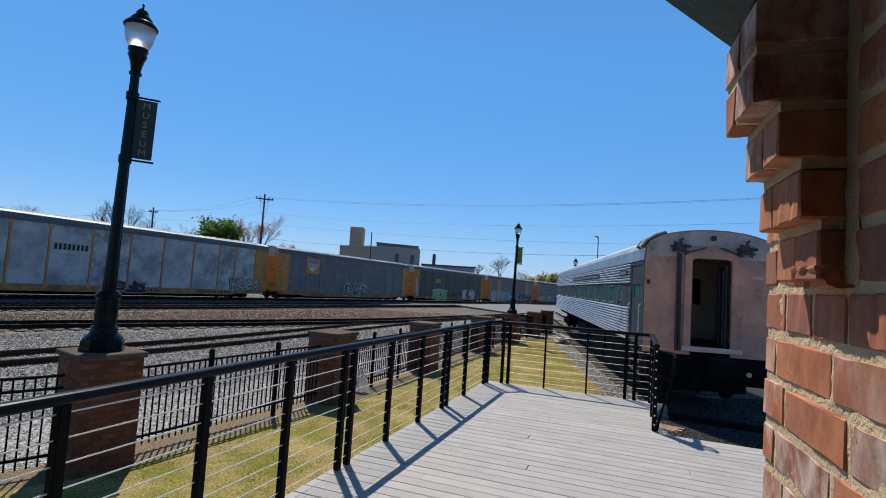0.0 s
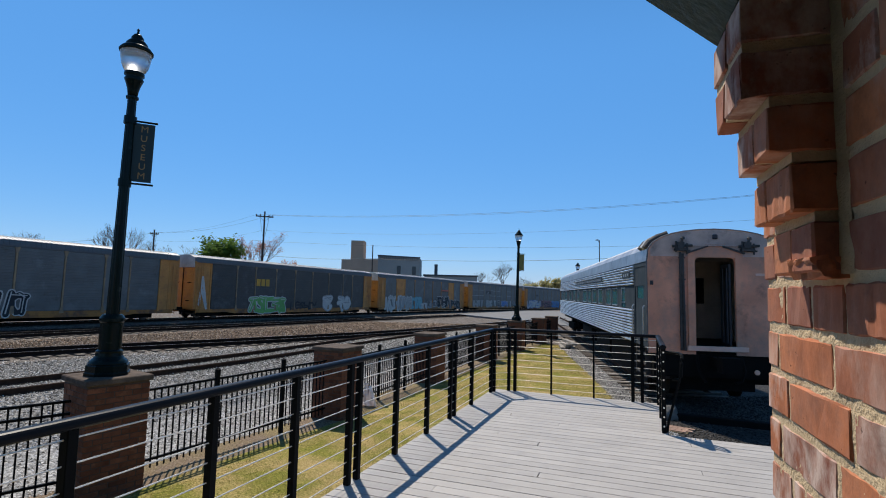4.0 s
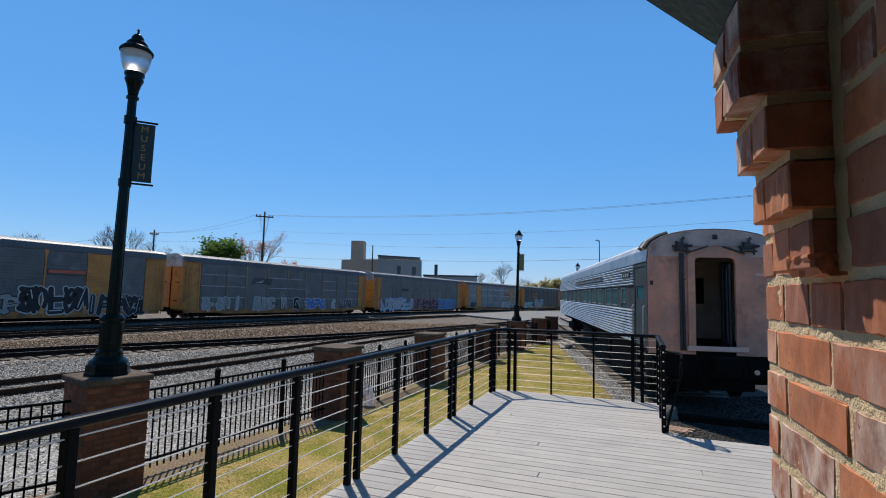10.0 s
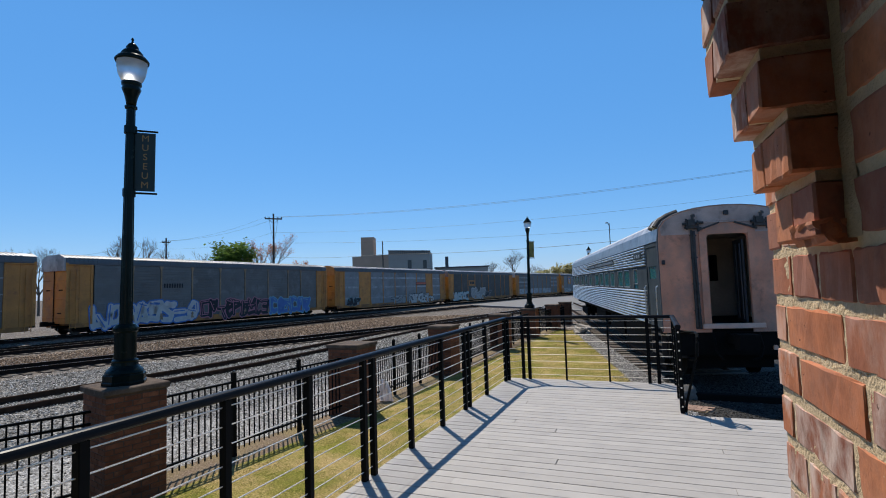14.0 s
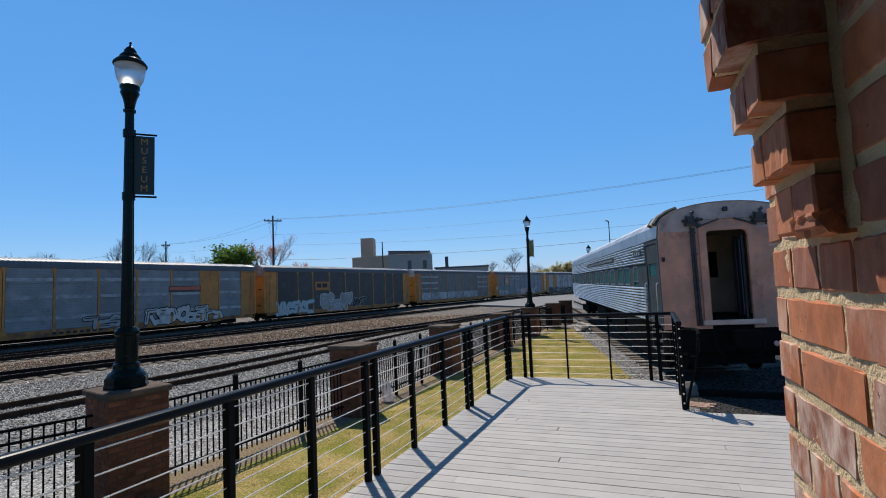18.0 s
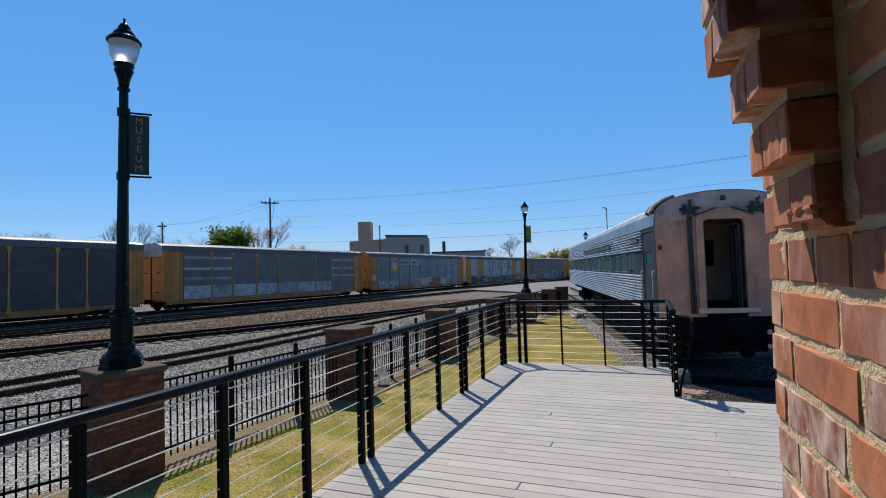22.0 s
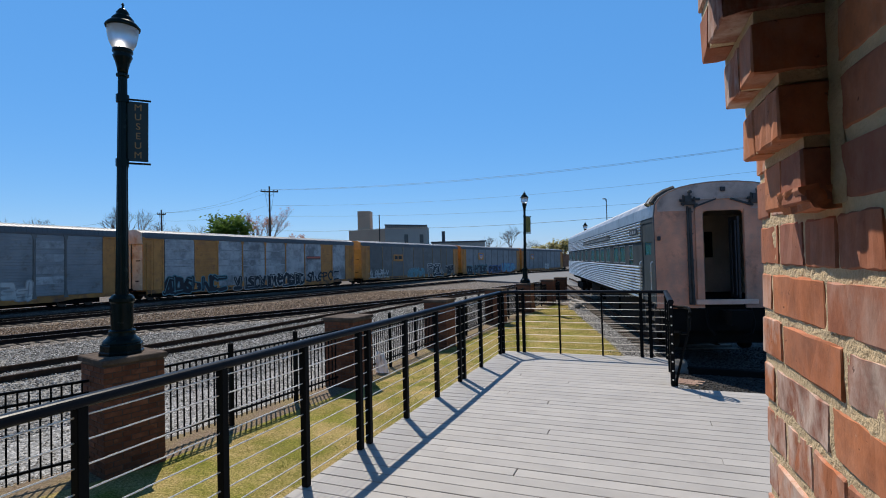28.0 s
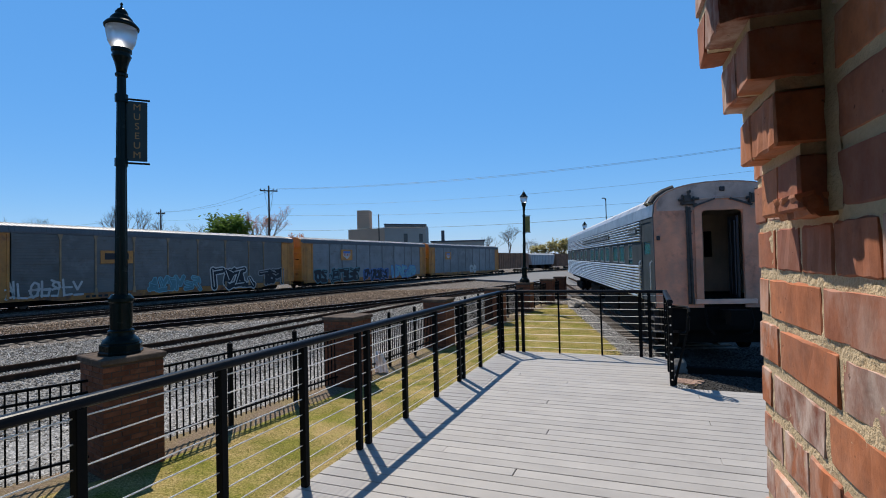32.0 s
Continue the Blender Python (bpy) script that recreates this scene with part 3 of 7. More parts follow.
def thing(name, label, category, m=Matrix(), group="", kind=""):
    ob = new(name)
    ob.matrix_basis = m
    return tagged(ob, label, category, group, kind)


def raw(name, verts, faces, material, parent=None, label=""):
    me = bpy.data.meshes.new(name)
    me.from_pydata(verts, [], faces)
    me.materials.append(material)
    ob = new(name, me)
    if parent is not None:
        ob.parent = parent
    return tagged(ob, label)


def smoothstep(a, b, x):
    t = min(max((x - a) / (b - a), 0), 1)
    return t * t * (3 - 2 * t)


# ---------------------------------------------------------------- the railway line's plan
CAR = 28.6                                     # length of a car over its couplers
LINE_X, LINE_Y, LINE_A, LINE_K = -18.72, 50.87, 0.4543, 0.00109


def line(s, off=0.0):
    """A point at s metres along the near side of the main line and off metres to its far side, and the heading."""
    a = LINE_A + LINE_K * s
    x = LINE_X - (math.cos(a) - math.cos(LINE_A)) / LINE_K
    y = LINE_Y + (math.sin(a) - math.sin(LINE_A)) / LINE_K
    return x - off * math.cos(a), y + off * math.sin(a), a


def line_z(s):
    """The rails climb gently towards the station and level out beyond it."""
    if s < -50:
        s = -50 + 18 * math.tanh((s + 50) / 18)
    return -1.10 - 0.0086 * s


def ground_z(x, y):
    """The ground falls gently away from the platform."""
    dx, dy = x - LINE_X, y - LINE_Y
    s = dx * math.sin(LINE_A) + dy * math.cos(LINE_A)
    d = dx * math.cos(LINE_A) - dy * math.sin(LINE_A) - 0.5 * LINE_K * s * s
    # dip added beside the main line, shaped to widen the train's visible shade
    dip = 0.8 * min(max((d - 0.5) / 4.6, 0), 1) * (1 - smoothstep(5.1, 6.9, d)) * (1 - smoothstep(12, 26, s))
    return flat_z(y) - dip


def flat_z(y):
    if y < 9:
        return -0.92
    if y < 50:
        return -0.92 - 0.0093 * (y - 9)
    return -1.30 - 0.0097 * (min(y, 260) - 50)


BUILD = pose(0, 0, 0, 0, 0, -20.8)             # the platform's frame: x away from the lawn, y along its edge

# ---------------------------------------------------------------- ground
def ground():
    xs = [-900, -500, -250, -150, -100] + list(range(-80, -60, 4)) + [q * 1.0 for q in range(-60, 20)] + list(range(20, 101, 4)) + [130, 180, 300, 550, 900]
    ys = [-300, -100, -40, -20] + list(range(-10, 60, 1)) + list(range(60, 261, 8)) + [300, 400, 600, 1000, 1800]
    v = [(x, y, ground_z(x, y)) for y in ys for x in xs]
    n = len(xs)
    f = [(j * n + i, j * n + i + 1, (j + 1) * n + i + 1, (j + 1) * n + i) for j in range(len(ys) - 1) for i in range(n - 1)]
    tagged(raw("ground", v, f, M_ballast), "grey and brown crushed stone railway yard", "ground", kind="structure")


FENCE = [(-8.2, 2.6), (-4.28, 6.75), (-2.16, 11.0), (-0.32, 15.65), (1.88, 21.3), (3.78, 26.0), (5.75, 30.4), (7.3, 34.2)]


def strip(name, left, right, dz, material, label, category, steps=1, kind="structure"):
    """A sheet between two edge lines of equal length, just above the ground."""
    v, f = [], []
    rows = []
    for (a, b) in zip(zip(left, right), zip(left[1:], right[1:])):
        for k in range(steps):
            t = k / steps
            rows.append(tuple(tuple(p[i] + (q[i] - p[i]) * t for i in (0, 1)) for p, q in zip(a, b)))
    rows.append((left[-1], right[-1]))
    for a, b in rows:
        for k in range(7):
            x, y = (a[i] + (b[i] - a[i]) * k / 6 for i in (0, 1))
            v.append((x, y, ground_z(x, y) + dz))
    for j in range(len(rows) - 1):
        for k in range(6):
            f.append((j * 7 + k, j * 7 + k + 1, j * 7 + k + 8, j * 7 + k + 7))
    return tagged(raw(name, v, f, material), label, category, kind=kind)


LAWN_L = [(x + 0.34, y - 0.16) for x, y in FENCE[:7]]
LAWN_R = [(0.5, -1.0), (2.2, 5.0), (3.95, 10.0), (4.60, 14.0), (5.29, 19.0), (5.85, 23.5), (6.7, 29.0)]


def lawn():
    strip("lawn", LAWN_L, LAWN_R, 0.012, M_lawn, "patchy green and straw spring lawn beside the platform", "lawn", 6)
    strip("soil_strip", [(x - 0.40, y + 0.1) for x, y in FENCE[:7]], LAWN_L, 0.010, M_dirt, "bare sandy soil strip along the iron fence", "soil", 4)
    mid = [(3.2, 5.0), (4.6, 10.0), (5.45, 14.0), (6.1, 19.0), (6.7, 23.5), (7.5, 29)]
    strip("siding_bed", mid, [(12, 4), (12.5, 9), (13, 13.5), (13.5, 18.5), (14, 23.5), (14.5, 29)], 0.006, M_ballast_shaded, "crushed stone bed under the coach, colour darkened for its shade", "ballast", 4)
    strip("siding_edge", LAWN_R[1:], mid, 0.006, M_ballast_edge, "pale grey crushed stone edge beside the siding", "ballast", 4)
    rng = random.Random(5)
    v, f = [], []
    for _ in range(230000):
        j = rng.random() ** 1.5 * (len(LAWN_L) - 1.01)
        i, t = int(j), j % 1
        w = rng.random()
        p = [[LAWN_L[i][c] + (LAWN_L[i + 1][c] - LAWN_L[i][c]) * t, LAWN_R[i][c] + (LAWN_R[i + 1][c] - LAWN_R[i][c]) * t] for c in (0, 1)]
        x, y = p[0][0] + (p[0][1] - p[0][0]) * w, p[1][0] + (p[1][1] - p[1][0]) * w
        if noise.noise((x * 0.9, y * 0.9, 0)) < -0.15 and rng.random() < 0.75:
            continue
        z, h, a = ground_z(x, y) + 0.008, rng.uniform(0.008, 0.030), rng.uniform(0, 6.28)
        c, s, k = math.cos(a) * 0.0045, math.sin(a) * 0.0045, len(v)
        v += [(x - c, y - s, z), (x + c, y + s, z), (x + rng.uniform(-0.035, 0.035), y + rng.uniform(-0.035, 0.035), z + h)]
        f.append((k, k + 1, k + 2))
    tagged(raw("grass", v, f, M_leafgrass), "short uneven green and straw grass blades", "grass", kind="stuff")


# ---------------------------------------------------------------- the platform and its railing
LEFT, RIGHT, FAR, STEP = -2.375, 0.30, 9.02, 7.10


def deck():
    base = thing("floor", "grey composite board platform deck", "deck", BUILD, kind="structure")
    bm = bmesh.new()
    box(bm, LEFT - 0.06, RIGHT + 0.06, STEP, FAR + 0.06, -0.24, -0.032)
    box(bm, LEFT - 0.06, 6.2, -5.4, STEP - 0.003, -0.24, -0.032)
    part("deck_frame", bm, M_steel_dark, base, "dark joists and fascia under the boards")
    bm = bmesh.new()
    for u in (-3.5, -1.2, 1.1, 3.4, 5.6, 7.0, 8.8):
        for x in (LEFT + 0.1, 0.1):
            box(bm, x - 0.07, x + 0.07, u - 0.07, u + 0.07, -0.93, -0.241)
    part("footing", bm, M_steel_dark, base)
    rng = random.Random(11)
    pitch, wide = 0.1430, 0.1345
    cache = {}
    u = FAR + 0.055 - pitch
    row = 0
    while u > -5.3:
        end = RIGHT + 0.05 if u > STEP - 0.05 else 6.18
        cuts = [LEFT - 0.05]
        x = LEFT + [1.4, 4.6, 2.9, 6.0, 3.8, 0.7, 5.2][row % 7] + rng.uniform(-0.1, 0.1)
        while x < end - 0.5:
            cuts.append(x)
            x += 4.88
        cuts.append(end)
        for a, b in zip(cuts, cuts[1:]):
            key = round(b - a, 2)
            if key not in cache:
                bm = bmesh.new()
                soft_box(bm, 0, key - 0.0025, 0, wide, -0.03, 0.0, 0.003)
                cache[key] = mesh_of("board", bm, M_deck)
            shared("board", cache[key], base, pose(a, u, rng.uniform(-0.0012, 0.0012)))
        u -= pitch
        row += 1


TOP = 1.09


def railing(name, pts, posts, label, cables=9, top=TOP, thin=()):
    """A cable railing along pts with posts given as places along it, all in the platform's frame."""
    base = thing(name, label, "railing", BUILD, "platform railings")
    bm = bmesh.new()
    for a, b in zip(pts, pts[1:]):
        a, b = Vector((*a, 0)), Vector((*b, 0))
        d = b - a
        m = Matrix.Translation(a) @ d.to_track_quat("X", "Z").to_matrix().to_4x4()
        t = bmesh.new()
        ring = []
        for k in range(16):
            w = 2 * math.pi * k / 16
            cy, cz = math.cos(w), math.sin(w)
            ring.append((0.036 * math.copysign(abs(cy) ** 0.75, cy), top - 0.0275 + 0.0275 * math.copysign(abs(cz) ** 0.75, cz)))
        prism(t, ring, -0.02, d.length + 0.02, "x")
        merge(bm, t, m)
    part("handrail", bm, M_rail_top, base)
    bm = bmesh.new()
    soft_box(bm, -0.026, 0.026, -0.026, 0.026, 0.0, top - 0.05, 0.004)
    me = mesh_of("post", bm, M_black)
    bm = bmesh.new()
    soft_box(bm, -0.013, 0.013, -0.024, 0.024, 0.0, top - 0.05, 0.003)
    flat = mesh_of("post", bm, M_black)
    for x, y in posts:
        shared("post", flat if (x, y) in thin else me, base, pose(x, y, 0.001, 0, 0, 0))
    for k in range(cables):
        z = 0.085 + k * (top - 0.16) / (cables - 1) * 0.98
        bm = bmesh.new()
        pipe(bm, [(x, y, z) for x, y in pts], 0.0042, 5)
        part("cable", bm, M_cable, base)
    return base


def railings():
    us = [-2.0, -1.1, -0.1, 0.78, 1.62, 2.46, 3.26, 4.04, 4.20, 4.98, 5.84, 6.66, 6.83, 7.62, 8.72]
    L = LEFT + 0.0
    railing("cable_railing", [(L, -2.0), (L, 8.74)], [(L, u) for u in us], "black steel cable railing along the lawn side of the platform")
    railing("cable_railing", [(L + 0.03, 8.80), (-2.12, FAR), (RIGHT, FAR)], [(L + 0.03, 8.83), (-2.13, FAR), (-2.02, FAR), (-1.39, FAR), (-0.69, FAR), (-0.08, FAR), (0.06, FAR)],
            "black steel cable railing across the platform end", thin=((-1.39, FAR), (-0.69, FAR)))
    b = railing("cable_railing", [(RIGHT, FAR - 0.04), (RIGHT, STEP + 0.05)], [(RIGHT, FAR - 0.06), (RIGHT, STEP + 0.9), (RIGHT, STEP + 0.06), (RIGHT, STEP + 0.16)],
                "black steel cable railing beside the steps with a looped handrail end")
    bm = bmesh.new()
    R, U = RIGHT + 0.21, STEP
    pipe(bm, [(RIGHT - 0.02, U + 0.30, 0.985), (R - 0.05, U + 0.16, 0.985), (R - 0.01, U + 0.08, 0.985), (R, U + 0.0, 0.975), (R, U - 0.04, 0.94), (R - 0.005, U - 0.05, 0.88), (R - 0.02, U - 0.05, 0.72), (R - 0.04, U - 0.03, 0.68), (R - 0.10, U + 0.03, 0.67)], 0.018, 8)
    pipe(bm, [(R, U + 0.02, 0.97), (R - 0.03, U + 0.04, 0.66), (RIGHT + 0.05, U + 0.06, 0.12), (RIGHT + 0.035, U + 0.06, 0.01)], 0.016, 8)
    part("handrail_loop", bm, M_black, b)
    bm = bmesh.new()
    for k in range(9):
        z = 0.085 + k * (TOP - 0.16) / 8 * 0.98
        tube(bm, (RIGHT, STEP + 0.033, z), (RIGHT, STEP + 0.022, z), 0.011, 8)
    tagged(part("cable_ends", bm, M_cable, b, "stainless cable end fittings"), kind="stuff")


# ---------------------------------------------------------------- the brick building's corner
WALL = pose(0, 0, 0, 0, 0, -17.5)
FACE, CORNER, COURSE = 0.2628, 0.989, 0.0692
STEPS = ((0.031, 1.7147), (0.0516, 1.7839), (0.0733, 1.8547), (0.1002, 1.9221), (0.1002, 1.9925))     # how far each bracket course stands out, and its underside
NEAR, JOINT, BACK = 0.6836, 0.758, 0.8337


def wall():
    base = thing("wall_1", "red brick wall corner with a corbelled bracket", "wall", WALL, kind="structure")
    bm = bmesh.new()
    box(bm, FACE + 0.0075, 4.3, -3.9, CORNER - 0.008, -0.93, 3.38)
    part("mortar_core", bm, M_mortar, base, "pale sandy mortar")
    # mortar pressed unevenly into the joints
    ny, nz = 190, 300
    v = []
    for j in range(nz + 1):
        for i in range(ny + 1):
            y, z = CORNER - 0.009 - i * 0.008, 0.1 + j * 0.0072
            q = 0.5 + 0.6 * noise.noise((y * 28, z * 28, 3.1)) + 0.5 * noise.noise((y * 95, z * 95, 8.8))
            v.append((FACE + 0.0009 + 0.0024 * min(max(q, 0), 1), y, z))
    f = [(j * (ny + 1) + i, (j + 1) * (ny + 1) + i, (j + 1) * (ny + 1) + i + 1, j * (ny + 1) + i + 1) for j in range(nz) for i in range(ny)]
    raw("joint_mortar", v, f, M_mortar, base, "crumbly sandy joint mortar")
    rng = random.Random(3)
    z0 = 1.7115
    cache = {}

    def brick(x0, x1, y0, y1, z, h=COURSE - 0.0126):
        key = (round(x1 - x0, 2), round(y1 - y0, 2), rng.randrange(4))
        if key not in cache:
            t = bmesh.new()
            box(t, 0, x1 - x0, 0, y1 - y0, 0, h)
            bmesh.ops.subdivide_edges(t, edges=[e for e in t.edges if e.calc_length() > 0.08], cuts=5)
            bmesh.ops.bevel(t, geom=[e for e in t.edges if e.calc_face_angle(0) > 0.5], offset=0.0024, segments=1, affect="EDGES")
            for v in t.verts:
                v.co += Vector((rng.uniform(-1, 1), rng.uniform(-1, 1), rng.uniform(-1, 1))) * 0.0013
            cache[key] = mesh_of("brick", t, M_brick)
        shared("brick", cache[key], base, pose(x0 + rng.uniform(-0.0015, 0.0015), y0, z + rng.uniform(-0.001, 0.001), rng.uniform(-0.3, 0.3), 0, rng.uniform(-0.4, 0.4)))

    for k in range(-26, 8):
        z = z0 + k * COURSE + 0.005
        y = CORNER
        first = True
        while y > -0.55:
            n = (0.098 if k % 2 else 0.055) if first else (0.100 if (k % 4 == 3) else 0.203)
            first = False
            lo = y - n
            if z < 2.25:
                brick(FACE, FACE + 0.09, lo + 0.0038, y - 0.0038, z)
            y = lo
    # the corbelled bracket, every course standing further out
    for k, (out, z) in enumerate(STEPS):
        joint = JOINT + (0.0, 0.022, -0.012, 0.015, -0.006)[k]
        brick(FACE - out, FACE + 0.012, NEAR, joint - 0.004, z + 0.004)
        brick(FACE - out + 0.001, FACE + 0.012, joint + 0.004, BACK, z + 0.004)
    z0 = STEPS[0][1]
    # the lowest brick is chipped away below
    t = bmesh.new()
    box(t, FACE - 0.034, FACE + 0.012, NEAR - 0.001, JOINT + 0.01, z0 - 0.004, z0 + 0.02)
    bmesh.ops.subdivide_edges(t, edges=t.edges[:], cuts=7, use_grid_fill=True)
    for q in t.verts:
        n = noise.noise(q.co * 60)
        low = max(0, z0 + 0.018 - q.co.z) / 0.022
        q.co += Vector((0.006 * n + 0.010 * low, 0.004 * noise.noise(q.co * 90), 0.004 * n))
    part("broken_brick", t, M_brick, base, "chipped lowest brick of the bracket")
    bm = bmesh.new()
    for j in range(60):
        za, zb = z0 + j * 0.0056, z0 + (j + 1) * 0.0056
        wa = 0.016 + 0.006 * noise.noise((za * 40, 1.1, 0))
        prism(bm, [(FACE - wa * 0.35, NEAR - 0.0005), (FACE + 0.001, NEAR - 0.0005 - wa), (FACE + 0.003, NEAR - 0.0005)], za, zb + 0.0003, "z")
    part("mortar_fillet", bm, M_mortar, base, "mortar smeared into the inner corner")
    bm = bmesh.new()
    for k, (out, z) in enumerate(STEPS):
        if k:
            box(bm, FACE - STEPS[k - 1][0] + 0.003, FACE + 0.011, NEAR + 0.002, BACK - 0.003, z - 0.0085, z + 0.0052)
        joint = JOINT + (0.0, 0.022, -0.012, 0.015, -0.006)[k]
        box(bm, FACE - out + 0.003, FACE + 0.0105, joint - 0.006, joint + 0.006, z + 0.0055, z + COURSE - 0.0088)
    part("bracket_core", bm, M_mortar, base, "sandy mortar of the bracket")
    # unseen wall and splayed jamb, added to keep stray light off the bracket
    back = thing("blocker_wall", "unseen dark green wall with a splayed jamb, added to block light", "wall", WALL, kind="structure")
    bm = bmesh.new()
    box(bm, -3.2, FACE - 0.003, -0.45, -0.15, -0.93, 3.38)
    box(bm, -3.5, -3.203, -2.6, -0.15, -0.93, 3.38)
    prism(bm, [(-0.36, -0.147), (-0.36, 0.20), (-1.45, 0.70), (-1.60, 0.60), (-1.60, -0.147)], 0.002, 3.38, "z")
    part("wall_core", bm, M_green_wood, back)
    eave = thing("roof_eave", "dark green timber eave on a knee brace above the brick bracket", "eave", WALL, kind="structure")
    # a knee brace climbs outwards from the bracket to the eave
    bm = bmesh.new()
    foot, z1 = FACE - 0.096, STEPS[4][1] + COURSE + 0.002
    prism(bm, [(FACE - 0.002, z1), (foot, z1), (foot - 1.42, 3.335), (foot - 1.25, 3.335), (FACE - 0.002, z1 + 0.17)], NEAR + 0.004, BACK - 0.002, "y")
    bmesh.ops.subdivide_edges(bm, edges=bm.edges[:], cuts=14, use_grid_fill=True)
    for q in bm.verts:
        if q.co.z > z1 + 0.001:
            q.co += Vector((0.0, 0.003, 0.004)) * noise.noise((q.co.x * 60, q.co.y * 9, q.co.z * 60))
    part("knee_brace", bm, M_green_wood, eave, "split and weathered dark green brace")
    bm = bmesh.new()
    box(bm, -1.75, 4.3, -3.9, 1.36, 3.385, 3.42)
    part("soffit", bm, M_green_wood, eave)
    bm = bmesh.new()
    box(bm, -1.80, 4.4, -4.0, 1.40, 3.4205, 3.60)
    part("roof_edge", bm, M_green_wood, eave)
    bm = bmesh.new()
    box(bm, -1.40, -1.06, -0.44, 1.30, 3.34, 3.3845)
    part("wall_plate", bm, M_green_wood, eave)


# ---------------------------------------------------------------- piers, fence, lamps
def fence_and_piers():
    def pier(x, y, a, bricks):
        z = ground_z(x, y)
        p = thing("brick_pier", "square brown brick fence pier with a flat concrete cap", "pier", pose(x, y, z, 0, 0, a), "fence piers")
        h = 1.385
        w = 0.36
        bm = bmesh.new()
        box(bm, -w + 0.006, w - 0.006, -w + 0.006, w - 0.006, 0, h)
        part("pier_core", bm, M_mortar_dark, p)
        bm = bmesh.new()
        soft_box(bm, -w - 0.03, w + 0.03, -w - 0.03, w + 0.03, h + 0.001, h + 0.075, 0.012)
        part("cap", bm, M_cap, p, "weathered concrete cap")
        if bricks:
            me = []
            for n in (0.203, 0.098):
                b = bmesh.new()
                soft_box(b, 0, n - 0.01, 0, 0.03, 0, 0.058, 0.003)
                me.append(mesh_of("brick", b, M_brick_dark))
            for side in range(4):
                r = pose(0, 0, 0, 0, 0, 90 * side)
                for k in range(20):
                    q = -w + (0.0 if k % 2 else -0.0)
                    seq = [0, 0, 0, 1] if k % 2 else [1, 0, 0, 0]
                    for n in seq:
                        shared("brick", me[n], p, r @ pose(q + 0.005, -w, 0.005 + k * 0.068))
                        q += (0.203, 0.098)[n] * (2 * w / 0.707)
        else:
            bm = bmesh.new()
            for side in range(4):
                t = bmesh.new()
                for k in range(20):
                    for i in range(4):
                        x0 = -w + i * 0.19 - (0.09 if k % 2 else 0)
                        a0, a1 = max(x0, -w), min(x0 + 0.18, w)
                        if a1 - a0 > 0.03:
                            box(t, a0, a1, -w, -w + 0.02, 0.005 + k * 0.068, 0.063 + k * 0.068)
                merge(bm, t, pose(0, 0, 0, 0, 0, 90 * side))
            part("brick_facing", bm, M_brick_dark, p)
        return z + h + 0.075

    bm = bmesh.new()
    soft_box(bm, -0.0095, 0.0095, -0.0095, 0.0095, 0.10, 1.184, 0.002)
    picket = mesh_of("picket", bm, M_black)
    bm = bmesh.new()
    soft_box(bm, -0.032, 0.032, -0.032, 0.032, 0.0, 1.30, 0.004)
    lathe(bm, [(0.045, 1.30), (0.045, 1.315), (0.01, 1.34)], 8)
    post = mesh_of("fence_post", bm, M_black)
    tops = []
    for i, (x, y) in enumerate(FENCE):
        a = math.degrees(math.atan2(FENCE[min(i + 1, 7)][1] - FENCE[max(i - 1, 0)][1], FENCE[min(i + 1, 7)][0] - FENCE[max(i - 1, 0)][0]))
        tops.append(pier(x, y, a, i < 4))
    for (ax, ay), (bx, by) in zip(FENCE, FENCE[1:]):
        d = math.hypot(bx - ax, by - ay)
        a = math.degrees(math.atan2(by - ay, bx - ax))
        p = thing("iron_fence", "black iron picket fence panel between brick piers", "fence", pose(ax, ay, ground_z(ax, ay), 0, 0, a), "fence panels")
        n = int((d - 0.8) / 0.105)
        for k in range(n + 1):
            s = 0.4 + (d - 0.8) * (k + 0.5) / (n + 1)
            shared("picket", picket, p, pose(s, 0, 0))
        for s in (0.43, d / 2 - 0.7, d / 2 + 0.75):
            shared("fence_post", post, p, pose(s + 0.03, 0, 0))
        for z in (0.22, 1.02, 1.17):
            bm = bmesh.new()
            soft_box(bm, 0.38, d - 0.38, -0.018, 0.018, z - 0.016, z + 0.016, 0.003)
            part("fence_rail", bm, M_black, p)
    return tops


